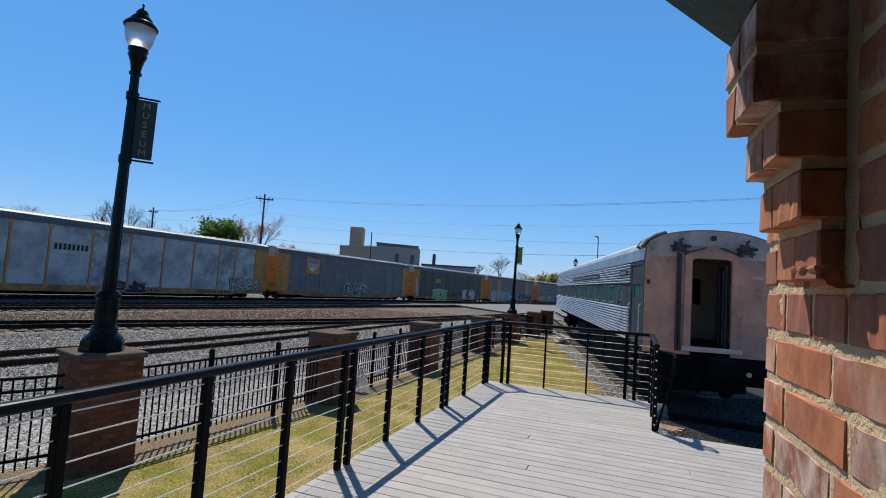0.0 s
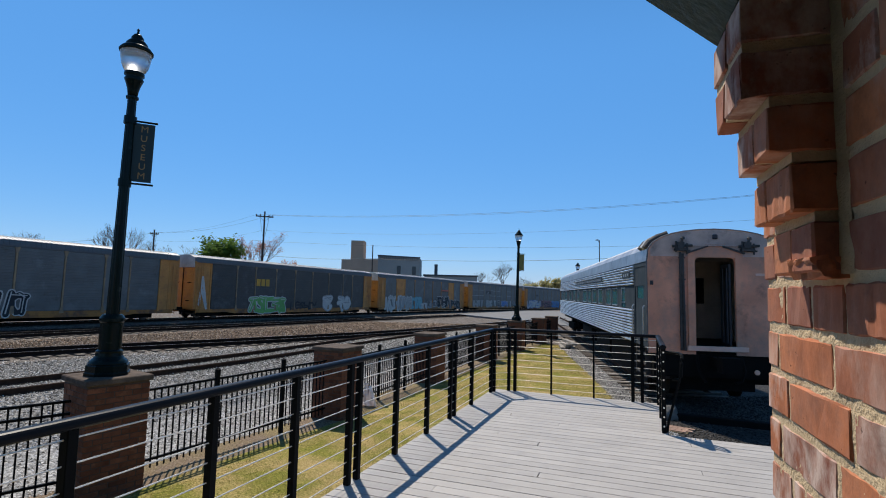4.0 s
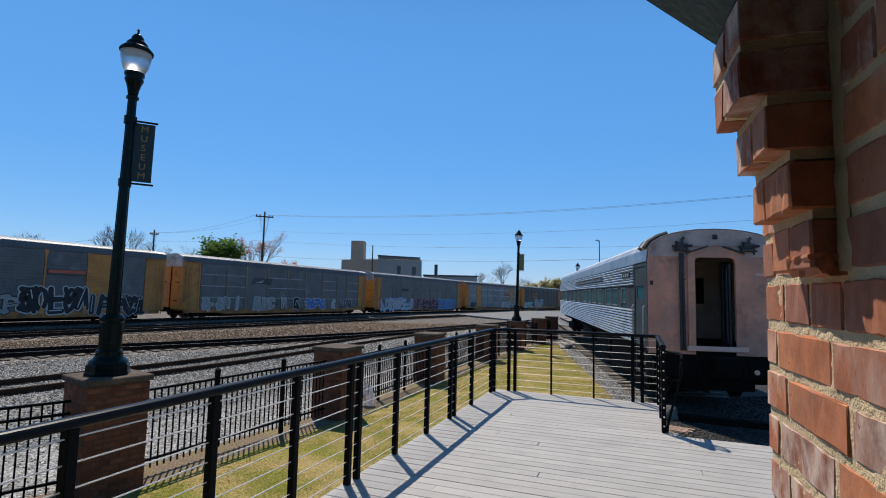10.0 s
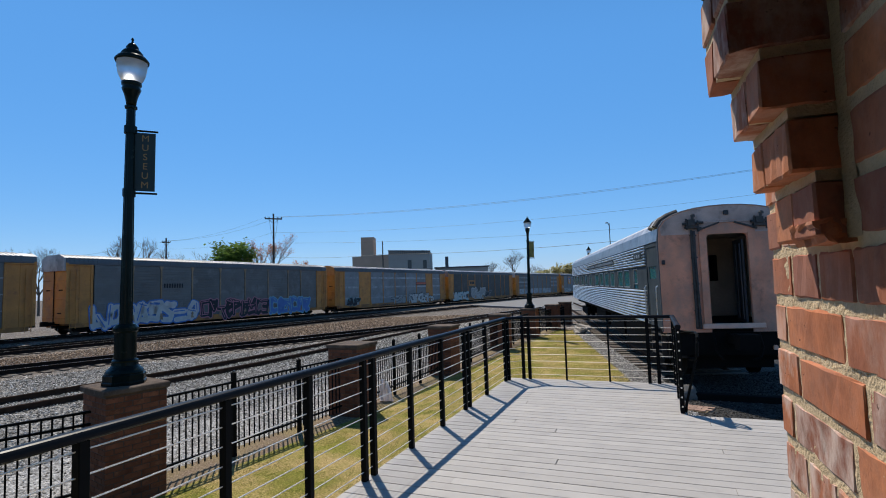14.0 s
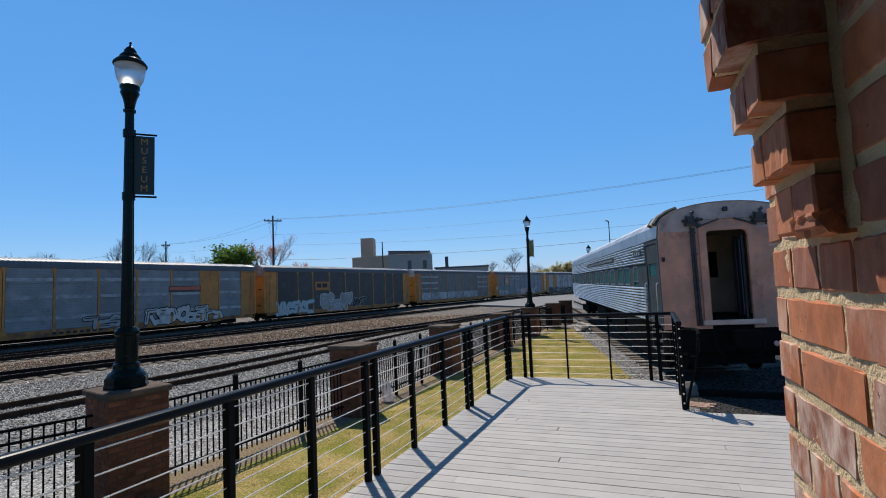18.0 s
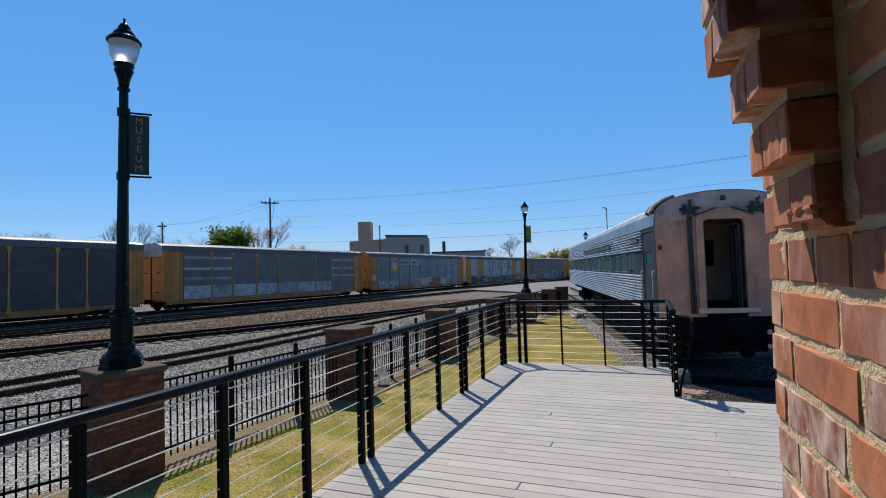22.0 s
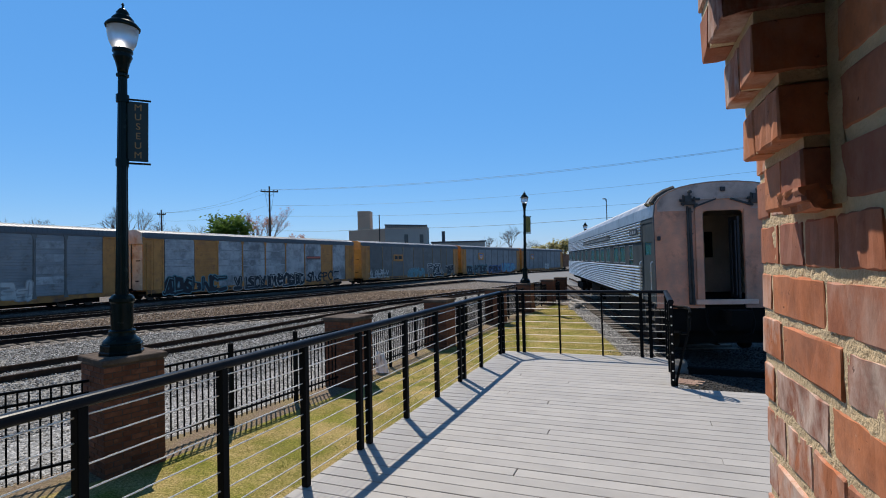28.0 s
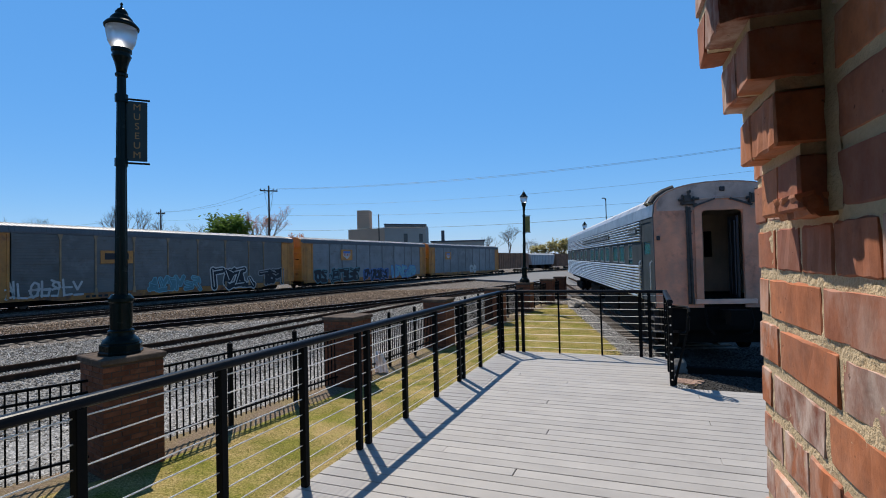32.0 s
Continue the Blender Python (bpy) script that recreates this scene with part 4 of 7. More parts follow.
def street_lamp(x, y, z, lean, banner_turn, text):
    p = thing("street_lamp", "dark green iron street lamp with globe and banner on a pier", "street lamp", pose(x, y, z, 0, lean, 0), "platform lamps")
    bm = bmesh.new()
    lathe(bm, [(0.262, 0), (0.262, 0.035), (0.25, 0.045), (0.25, 0.125), (0.235, 0.138)], 8)
    part("plinth", bm, M_lamp, p, "eight-sided iron plinth")
    bm = bmesh.new()
    lathe(bm, [(0.222, 0.139), (0.225, 0.15), (0.21, 0.18), (0.175, 0.21), (0.155, 0.24), (0.15, 0.28), (0.155, 0.30), (0.13, 0.32), (0.13, 0.66), (0.147, 0.68), (0.147, 0.72), (0.11, 0.77)], 44)
    part("base", bm, M_lamp, p, smooth=False)
    bm = bmesh.new()
    lathe(bm, [(0.072, 0.76), (0.050, 3.65), (0.070, 3.66), (0.070, 3.69), (0.058, 3.70)], 24, 0.10)
    part("shaft", bm, M_lamp, p)
    bm = bmesh.new()
    lathe(bm, [(0.058, 3.70), (0.068, 3.77), (0.088, 3.85), (0.108, 3.90), (0.118, 3.93), (0.098, 3.955), (0.122, 3.98), (0.122, 4.02), (0.10, 4.025)], 20)
    part("neck", bm, M_lamp, p, smooth=True)
    bm = bmesh.new()
    lathe(bm, [(0.09, 4.027), (0.13, 4.05), (0.162, 4.12), (0.180, 4.22), (0.188, 4.30)], 24)
    part("globe", bm, M_globe, p, "frosted glass globe", True)
    bm = bmesh.new()
    lathe(bm, [(0.205, 4.302), (0.21, 4.325), (0.175, 4.37), (0.128, 4.41), (0.132, 4.425), (0.095, 4.47), (0.072, 4.49), (0.078, 4.51), (0.045, 4.56), (0.018, 4.575), (0.011, 4.61), (0.02, 4.625), (0.005, 4.65)], 20)
    part("cap", bm, M_lamp, p, smooth=True)
    b = tagged(new("banner"), "dark green banner on a bracket")
    b.parent = p
    b.matrix_basis = pose(0, 0, 0, 0, 0, banner_turn)
    bm = bmesh.new()
    box(bm, 0.050, 0.300, -0.006, 0.006, 2.54, 3.34)
    part("banner_cloth", bm, M_banner if text else M_banner_gold, b, "" if text else "olive and gold banner cloth")
    for z in (2.51, 3.365):
        bm = bmesh.new()
        tube(bm, (0.03, 0, z), (0.33, 0, z), 0.014, 8)
        tube(bm, (0, 0, z - 0.05), (0, 0, z + 0.05), 0.078, 12)
        part("bracket", bm, M_lamp, b)
    if text:
        for i, ch in enumerate(text):
            c = bpy.data.curves.new("letter", "FONT")
            c.body, c.size, c.extrude, c.align_x, c.align_y = ch, 0.125, 0.001, "CENTER", "CENTER"
            o = new("letter", c)
            me = bpy.data.meshes.new_from_object(o)
            bpy.data.objects.remove(o)
            me.materials.append(M_gold)
            t = new("letter", me)
            t.parent = b
            t.matrix_basis = pose(0.180, -0.0085, 3.26 - i * 0.128, 90, 0, 0)
    return p


# ---------------------------------------------------------------- tracks
def rail_mesh(pts):
    """A rail swept along centre points; two meshes: foot and web, and the head."""
    out = []
    for prof in ([(-0.07, -0.16), (0.07, -0.16), (0.07, -0.145), (0.012, -0.125), (0.012, -0.04), (0.036, -0.038), (0.036, -0.006), (0.028, 0), (-0.028, 0), (-0.036, -0.006), (-0.036, -0.038), (-0.012, -0.04), (-0.012, -0.125), (-0.07, -0.145)],
                 [(-0.024, 0.0004), (0.008, 0.0004), (0.008, 0.003), (-0.024, 0.003)]):
        v, f, n = [], [], len(prof)
        for x, y, z, a in pts:
            c, s = math.cos(a), math.sin(a)
            v += [(x + q * c, y - q * s, z + h) for q, h in prof]
        for i in range(len(pts) - 1):
            for k in range(n):
                f.append((i * n + k, i * n + (k + 1) % n, (i + 1) * n + (k + 1) % n, (i + 1) * n + k))
        f += [tuple(range(n)), tuple((len(pts) - 1) * n + k for k in range(n))[::-1]]
        out.append((v, f))
    return out


def track(label, centre, bed=3.2, bed_mat=None, ties=True, polished=True, tie_range=None, sunk=0.0):
    """centre: rows of x, y, z of the rail tops, heading."""
    p = thing("railway_track", label, "railway track", group="tracks", kind="structure")
    for off in (-0.755, 0.755):
        pts = [(x + off * math.cos(a), y - off * math.sin(a), z, a) for x, y, z, a in centre]
        foot, head = rail_mesh(pts)
        r = raw("rail", *foot, M_rail if polished else M_rail_rust, p)
        raw("rail_head", *head, M_rail_head if polished else M_rail_rust, r)
    bm = bmesh.new()
    soft_box(bm, -1.3, 1.3, -0.115, 0.115, -0.30, -0.160, 0.012)
    me = mesh_of("tie", bm, M_tie)
    rng = random.Random(len(centre))
    d = 0.0
    n = 0
    for (x, y, z, a), (x1, y1, z1, a1) in zip(centre, centre[1:]):
        L = math.hypot(x1 - x, y1 - y)
        while d < L and n < 290:
            t = d / L
            if ties and (tie_range is None or tie_range[0] < y + (y1 - y) * t < tie_range[1]):
                shared("tie", me, p, pose(x + (x1 - x) * t, y + (y1 - y) * t, z + (z1 - z) * t - sunk - rng.uniform(0, 0.02), 0, 0, -math.degrees(a) + rng.uniform(-1.2, 1.2)))
                n += 1
            d += 0.55
        d -= L
    if bed:
        v, f = [], []
        for x, y, z, a in centre:
            g = ground_z(x, y)
            for off, h in ((-bed, g - 0.04), (-1.75, z - 0.215), (1.75, z - 0.215), (bed, g - 0.04)):
                v.append((x + off * math.cos(a), y - off * math.sin(a), h))
        for i in range(len(centre) - 1):
            for k in range(3):
                f.append((i * 4 + k, i * 4 + k + 1, i * 4 + k + 5, i * 4 + k + 4))
        raw("ballast_bed", v, f, bed_mat or M_ballast, p)
    return p


def through_points(pts, z, step=2.0):
    """A smooth centre line through a few plan points."""
    P = [Vector(p) for p in pts]
    P = [2 * P[0] - P[1]] + P + [2 * P[-1] - P[-2]]
    out = []
    for i in range(1, len(P) - 2):
        n = max(2, int((P[i + 1] - P[i]).length / step))
        for k in range(n + (i == len(P) - 3)):
            t = k / n
            a, b, c, d = P[i - 1:i + 3]
            q = 0.5 * ((2 * b) + (c - a) * t + (2 * a - 5 * b + 4 * c - d) * t * t + (3 * b - a - 3 * c + d) * t ** 3)
            g = 0.5 * ((c - a) + 2 * (2 * a - 5 * b + 4 * c - d) * t + 3 * (3 * b - a - 3 * c + d) * t * t)
            out.append((q.x, q.y, z(q.x, q.y) if callable(z) else z, math.atan2(g.x, g.y)))
    return out


def tracks():
    main = []
    for s in range(-380, 330, 5):
        x, y, a = line(s, 1.52)
        main.append((x, y, line_z(s), a))
    track("main line track carrying the moving freight train", main, tie_range=(20, 120))
    rz = lambda x, y: ground_z(x, y) + 0.25
    track("polished second main track beside the freight train", through_points([(-29, 8), (-22.3, 24.6), (-15.2, 37.2), (-11.0, 45.5), (-4.6, 57.5), (6, 77), (20, 101), (40, 134)], rz), tie_range=(10, 75))
    track("polished third track curving towards the crossing", through_points([(-26, 3.5), (-16.2, 18.2), (-13.1, 21.9), (-10.6, 24.6), (-7.2, 28.7), (-3.0, 34.2), (1.2, 41.5), (6, 50), (16, 68)], rz), tie_range=(4, 52))
    track("rusty yard track close behind the iron fence", through_points([(-14, 5.5), (-11.0, 12.2), (-9.1, 15.9), (-7.7, 19.0), (-5.9, 24.0), (-4.1, 29.0), (-1.9, 34.6), (1.6, 42.0), (6.2, 50.2), (12, 61)], lambda x, y: ground_z(x, y) + 0.165), polished=False, tie_range=(4, 40))
    siding = through_points([(6.2 + 0.145 * 2.3, 14.3), (6.2 + 0.145 * 6, 18.0), (6.2 + 0.145 * 25, 37.0), (6.2 + 0.145 * 50, 62)], lambda x, y: -0.68 - 0.004 * max(y - 12, 0))
    track("rusty siding under the parked passenger coach", siding, bed=0, polished=False, tie_range=(5, 40), sunk=0.07)
    bm = bmesh.new()
    v = [(2.2, 73), (9.8, 57.5), (14, 46), (60, 60), (60, 110), (16, 96)]
    prism(bm, v, -1.55, -1.235, "z")
    part("road_crossing", bm, M_asphalt)
    tagged(bpy.data.objects["road_crossing"], "pale worn asphalt grade crossing over the tracks", "road", kind="structure")


def yard_strips():
    out = [(-22, -6), (-17.5, 4.0), (-14.9, 18.5), (-11.0, 23.0), (-5.9, 29.5), (-1.6, 35.2), (3.2, 43.5)]
    strip("stone_edge", [(x - 2.4, y + 0.9) for x, y in FENCE[:7]], [(x - 0.4, y + 0.12) for x, y in FENCE[:7]], 0.012, M_ballast_pale, "pale grey crushed stone along the iron fence", "ballast", 5)
    strip("stone_bed", out, [(x - 0.02, y) for x, y in FENCE[:7]], 0.005, M_ballast_near, "pale grey crushed stone between the fence and the yard tracks", "ballast", 5)
    # a brick walk in front of the coach
    p = thing("pavement", "narrow red brick walk beyond the platform edge", "pavement", pose(4.11, 9.92, ground_z(5, 10) + 0.004, 0, 0, -38), kind="structure")
    bm = bmesh.new()
    box(bm, -1.5, 0.4, 0.58, 1.02, -0.05, 0.012)
    part("walk_bed", bm, M_dirt, p)
    bm = bmesh.new()
    soft_box(bm, 0, 0.195, 0, 0.093, -0.03, 0.03, 0.004)
    me = mesh_of("brick", bm, M_paver)
    for j in range(6, 10):
        for i in range(-5, 3):
            shared("brick", me, p, pose(-0.25 + i * 0.205 + (0.1 if j % 2 else 0), j * 0.102, 0))


def white_cover():
    """A creased plastic sheet bunched upright against a pier."""
    n, m = 14, 10
    v = []
    for j in range(m + 1):
        h = j / m
        for i in range(n + 1):
            u = i / n - 0.5
            w = 0.34 * (1 - 0.55 * h ** 1.6)
            fold = 0.035 * math.sin(11 * u + 2.5 * h) + 0.02 * noise.noise((u * 7, h * 5, 2.2))
            v.append((u * w - 0.05 * h, fold - 0.10 * h * (1 - h) + 0.04 * abs(u), 0.005 + 0.50 * h - 0.12 * h * max(u + 0.1, 0)))
    f = [(j * (n + 1) + i, j * (n + 1) + i + 1, (j + 1) * (n + 1) + i + 1, (j + 1) * (n + 1) + i) for j in range(m) for i in range(n)]
    ob = raw("plastic_sack", v, f, M_sack)
    ob.matrix_basis = pose(-1.60, 12.0, ground_z(0, 12.0) + 0.01, 0, 0, -8)
    thick = ob.modifiers.new("thickness", "SOLIDIFY")
    thick.thickness = 0.004
    tagged(ob, "creased white plastic sack beside a brick pier", "sack")


def siding_clutter():
    """Old timbers left beside the siding, an edging beam and a boulder before the coach."""
    pile = thing("timber_pile", "pile of grey weathered timbers on gravel beside the siding", "timber pile", pose(6.75, 27.4, ground_z(6.7, 27.4), 0, 0, -14))
    rng = random.Random(31)
    for k, (x, y, z, turn) in enumerate(((-0.35, 0.0, 0.0, 4), (-0.08, 0.3, 0.0, -3), (0.20, -0.2, 0.0, 2), (-0.2, 0.1, 0.152, 9), (0.08, 0.2, 0.152, -6), (0.0, -0.3, 0.305, 14))):
        bm = bmesh.new()
        soft_box(bm, -0.115, 0.115, -1.1 - 0.2 * rng.random(), 1.0 + 0.3 * rng.random(), 0, 0.15, 0.012)
        part("timber", bm, M_tie_grey, pile, m=pose(x, y, z, 0, 0, turn))
    bm = bmesh.new()
    soft_box(bm, -2.6, 2.4, -0.09, 0.09, -0.05, 0.14, 0.015)
    # black material here deepens the beam's shade before the coach
    ob = part("edging_beam", bm, M_under, m=pose(5.95, 11.0, ground_z(6, 11.0), 0, 0, -24))
    tagged(ob, "dark timber edging beam lying in the siding gravel", "timber")
    t = bmesh.new()
    bmesh.ops.create_icosphere(t, subdivisions=3, radius=1)
    for q in t.verts:
        k = 1 + 0.25 * noise.noise(q.co * 1.7) + 0.08 * noise.noise(q.co * 5)
        q.co = Vector((q.co.x * 0.24 * k, q.co.y * 0.20 * k, max(-0.03, q.co.z * 0.22 * k + 0.08)))
    ob = part("boulder", t, M_stone_dark, m=pose(5.0, 11.45, ground_z(5, 11.4)))
    tagged(ob, "grey rounded boulder beside the coach steps", "boulder")


def loose_stones():
    """Crushed stone lying between the tracks, thinning out with distance."""
    rng = np.random.default_rng(4)
    fx, fy = np.array([p[0] for p in FENCE]), np.array([p[1] for p in FENCE])
    third = np.array([(-26, 3.5), (-16.2, 18.2), (-13.1, 21.9), (-10.6, 24.6), (-7.2, 28.7), (-3.0, 34.2), (1.2, 41.5), (6, 50)])
    fourth = np.array([(-14, 5.5), (-11.0, 12.2), (-9.1, 15.9), (-7.7, 19.0), (-5.9, 24.0), (-4.1, 29.0), (-1.9, 34.6), (1.6, 42.0), (6.2, 50.2)])
    second = np.array([(-29, 8), (-22.3, 24.6), (-15.2, 37.2), (-11.0, 45.5), (-4.6, 57.5)])
    edge, mid = np.array([(3.1, 8.6), (3.95, 10.0), (4.60, 14.0), (5.29, 19.0), (5.85, 23.5), (6.7, 29.0)]), np.array([(4.3, 8.6), (4.5, 12.6), (5.45, 14.2), (6.1, 19.0), (6.7, 23.5), (7.5, 29)])
    for n, material, tone in ((125000, M_stone, "grey"), (60000, M_stone_brown, "brown"), (26000, M_stone_small, "small grey"), (16000, M_stone_brown, "tiny brown"), (12000, M_stone_shaded, "shade-dark"), (60000, M_stone_pale, "pale")):
        y = (4 if tone == "grey" else 12) + 38 * rng.random(n) ** 1.25
        at3, at4, at2 = (np.interp(y, c[:, 1], c[:, 0]) for c in (third, fourth, second))
        lo, hi = (np.interp(y, fy, fx) - 0.55, at3) if tone == "grey" else (at3, at2 - 2.0)
        x = lo + (hi - lo) * rng.random(n)
        if tone == "small grey":
            y = 8.6 + 20 * rng.random(n) ** 1.7
            lo, hi = (np.interp(y, c[:, 1], c[:, 0]) for c in (edge, mid))
            x = lo - 0.05 + (hi - lo + 0.25) * rng.random(n)
        if tone == "tiny brown":
            y = 3 + 22 * rng.random(n) ** 1.5
            x = np.interp(y, fy, fx) + rng.uniform(-0.45, 0.5, n)
        if tone == "pale":
            y = 3 + 27 * rng.random(n) ** 1.2
            x = np.interp(y, fy, fx) - 0.42 - 3.0 * rng.random(n) ** 1.5
        if tone == "shade-dark":
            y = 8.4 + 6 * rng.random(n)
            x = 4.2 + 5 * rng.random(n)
        keep = np.minimum(np.abs(x - at3), np.abs(x - at2)) * 0.82 > 1.25
        x, y = x[keep], y[keep]
        m = len(x)
        size = rng.uniform(0.016, 0.040, m) * (0.62 + y / 36) * (0.75 if tone in ("small grey", "shade-dark", "pale") else 0.3 if tone == "tiny brown" else 1.0)
        z = np.where(y < 9, -0.92, -0.92 - 0.0093 * (y - 9)) + size * 0.3
        base = np.array([[1, 0, 0], [0, 1, 0], [-1, 0, 0], [0, -1, 0], [0, 0, 0.8], [0, 0, -0.6]])
        v = base[None] * rng.uniform(0.6, 1.2, (m, 6, 1)) * size[:, None, None]
        a = rng.uniform(0, 6.28, m)
        c, s = np.cos(a)[:, None], np.sin(a)[:, None]
        out = np.stack([v[..., 0] * c - v[..., 1] * s + x[:, None], v[..., 0] * s + v[..., 1] * c + y[:, None], v[..., 2] + z[:, None]], -1).reshape(-1, 3)
        f = np.array([[0, 1, 4], [1, 2, 4], [2, 3, 4], [3, 0, 4], [1, 0, 5], [2, 1, 5], [3, 2, 5], [0, 3, 5]])
        faces = (f[None] + 6 * np.arange(m)[:, None, None]).reshape(-1, 3)
        me = bpy.data.meshes.new("ballast_stones")
        me.vertices.add(len(out))
        me.vertices.foreach_set("co", out.ravel())
        me.loops.add(faces.size)
        me.loops.foreach_set("vertex_index", faces.ravel())
        me.polygons.add(len(faces))
        me.polygons.foreach_set("loop_start", np.arange(0, faces.size, 3))
        me.update(calc_edges=True)
        me.materials.append(material)
        tagged(new("ballast_stones", me), "loose crushed " + tone + (" stones beside the siding" if tone in ("small grey", "shade-dark") else " grit on the soil along the fence" if tone == "tiny brown" else " stones along the iron fence" if tone == "pale" else " ballast stones between the tracks"), "ballast", kind="stuff")

# ---------------------------------------------------------------- freight cars
BOWS = [
    [(0.0, 0.0), (0.02, 1.0)], [(0.0, 1.0), (0.1, 0.0)], [(0.05, 0.98), (0.7, 0.9), (0.78, 0.62), (0.1, 0.5)], [(0.1, 0.5), (0.75, 0.42), (0.72, 0.08), (0.05, 0.02)],
    [(0.8, 0.85), (0.4, 1.0), (0.05, 0.7), (0.05, 0.3), (0.4, 0.0), (0.8, 0.15)], [(0.75, 0.0), (0.8, 1.0)], [(0.0, 0.95), (0.45, 0.35), (0.85, 1.0)], [(0.1, 0.0), (0.45, 1.0), (0.8, 0.0)],
    [(0.8, 0.9), (0.3, 0.95), (0.1, 0.7), (0.7, 0.4), (0.6, 0.05), (0.0, 0.1)], [(0.0, 0.5), (0.85, 0.55)], [(0.4, 0.5), (0.9, -0.1)], [(0.05, 0.02), (0.9, 0.06)], [(0.0, 0.92), (0.9, 1.0)],
    [(0.45 + 0.38 * math.cos(k * 0.9), 0.5 + 0.46 * math.sin(k * 0.9)) for k in range(8)],
]


def wild(rng):
    """One sprayed shape in a unit cell: two or three thick slanted bows that spell nothing."""
    lean, out = rng.uniform(-0.12, 0.22), []
    for i in rng.sample(range(len(BOWS)), rng.choice((2, 2, 3))):
        out.append([(x + lean * y + rng.uniform(-0.05, 0.05), y + rng.uniform(-0.06, 0.06)) for x, y in BOWS[i]])
    return out


def ribbon(v, f, pts, w, y, ox, oz, sx, sz):
    """A flat stroke with round ends on a car's side."""
    P = [(ox + a * sx, oz + b * sz) for a, b in pts]
    for (x0, z0), (x1, z1) in zip(P, P[1:]):
        d = math.hypot(x1 - x0, z1 - z0) or 1
        nx, nz = -(z1 - z0) / d * w, (x1 - x0) / d * w
        k = len(v)
        v += [(x0 - nx, y, z0 - nz), (x1 - nx, y, z1 - nz), (x1 + nx, y, z1 + nz), (x0 + nx, y, z0 + nz)]
        f.append((k, k + 1, k + 2, k + 3))
    for i, (x, z) in enumerate(P):
        k = len(v)
        y2 = y - 0.0004 * (i + 1)
        v += [(x + w * math.cos(t * math.pi / 4), y2, z + w * math.sin(t * math.pi / 4)) for t in range(8)]
        f.append(tuple(range(k, k + 8)))


def graffiti(car, x0, x1, z0, z1, n, fill, edge, seed):
    """A row of illegible sprayed letter shapes: an edge colour behind, a fill in front and a few shine strokes."""
    rng = random.Random(seed)
    n = max(1, n)
    sx = (x1 - x0) / n
    back, front, shine = ([], []), ([], []), ([], [])
    for i in range(n):
        h = (z1 - z0) * rng.uniform(0.82, 1.0)
        bz = z0 + (z1 - z0 - h) * rng.random()
        w = min(sx * 0.19, h * 0.18, 0.24) * rng.uniform(0.85, 1.1)
        at = (x0 + sx * (i + 0.08), bz, sx * 0.98, h)
        for s in wild(rng):
            ribbon(*back, s, w * 1.5 if fill else w * 0.55, -1.556 - 0.0015 * (i % 2), *at)
            if fill:
                ribbon(*front, s, w, -1.566 - 0.0015 * (i % 2), *at)
                if rng.random() < 0.6:
                    ribbon(*shine, [(x - 0.03, y + 0.04) for x, y in s[:2]], w * 0.22, -1.576 - 0.0015 * (i % 2), *at)
    for (v, f), c in ((back, edge), (front, fill), (shine, edge)):
        if c and v:
            tagged(raw("graffiti", v, f, M_paint[c], car, c + " sprayed graffiti shapes"), kind="stuff")


def letters(text, size, material, parent, m):
    """Words in flat raised letters, one mesh a word."""
    c = bpy.data.curves.new("lettering", "FONT")
    c.body, c.size, c.extrude, c.align_x, c.align_y, c.offset = text, size, 0.001, "CENTER", "CENTER", size * 0.03
    o = new("lettering", c)
    me = bpy.data.meshes.new_from_object(o)
    bpy.data.objects.remove(o)
    me.materials.append(material)
    t = new("lettering", me)
    t.parent = parent
    t.matrix_basis = m
    return t


SHEET = {}


def sheet(key, build, material):
    if key not in SHEET:
        bm = bmesh.new()
        build(bm)
        SHEET[key] = mesh_of(key[0] if isinstance(key, tuple) else key, bm, material)
    return SHEET[key]


def truck(parent, x):
    p = tagged(new("truck"), "black bogie")
    p.parent = parent
    p.matrix_basis = pose(x, 0, 0)

    def frame_side(bm):
        for y in (-1.08, 1.08):
            prism(bm, [(-1.25, 0.38), (-1.1, 0.25), (-0.5, 0.2), (0.5, 0.2), (1.1, 0.25), (1.25, 0.38), (1.1, 0.5), (0.4, 0.62), (-0.4, 0.62), (-1.1, 0.5)], y - 0.08, y + 0.08, "y")
        box(bm, -0.2, 0.2, -1.0, 1.0, 0.3, 0.55)
    shared("bogie_frame", sheet("bogie_frame", frame_side, M_under), p, Matrix())

    def wheelset(bm):
        for y in (-0.75, 0.75):
            for r, a, b in ((0.36, -0.07, 0.07), (0.385, 0.03, 0.07) if y < 0 else (0.385, -0.07, -0.03)):
                tube(bm, (0, y + a, 0.36), (0, y + b, 0.36), r, 20)
        tube(bm, (0, -1.0, 0.36), (0, 1.0, 0.36), 0.08, 8)
    for dx in (-0.88, 0.88):
        shared("wheel", sheet("wheel", wheelset, M_wheel), p, pose(dx, 0, 0))


def coupler(parent, x, d):
    def build(bm):
        box(bm, -0.45, 0.60, -0.12, 0.12, 0.72, 0.95)
        box(bm, 0.52, 0.85, -0.2, 0.2, 0.68, 1.0)
    shared("coupler", sheet("coupler", build, M_under), parent, pose(x, 0, 0, 0, 0, 0 if d > 0 else 180))


BAYS = [3.12, 6.0, 8.3, 11.1, 13.95, 16.75, 19.65, 22.4, 24.3, 26.88]


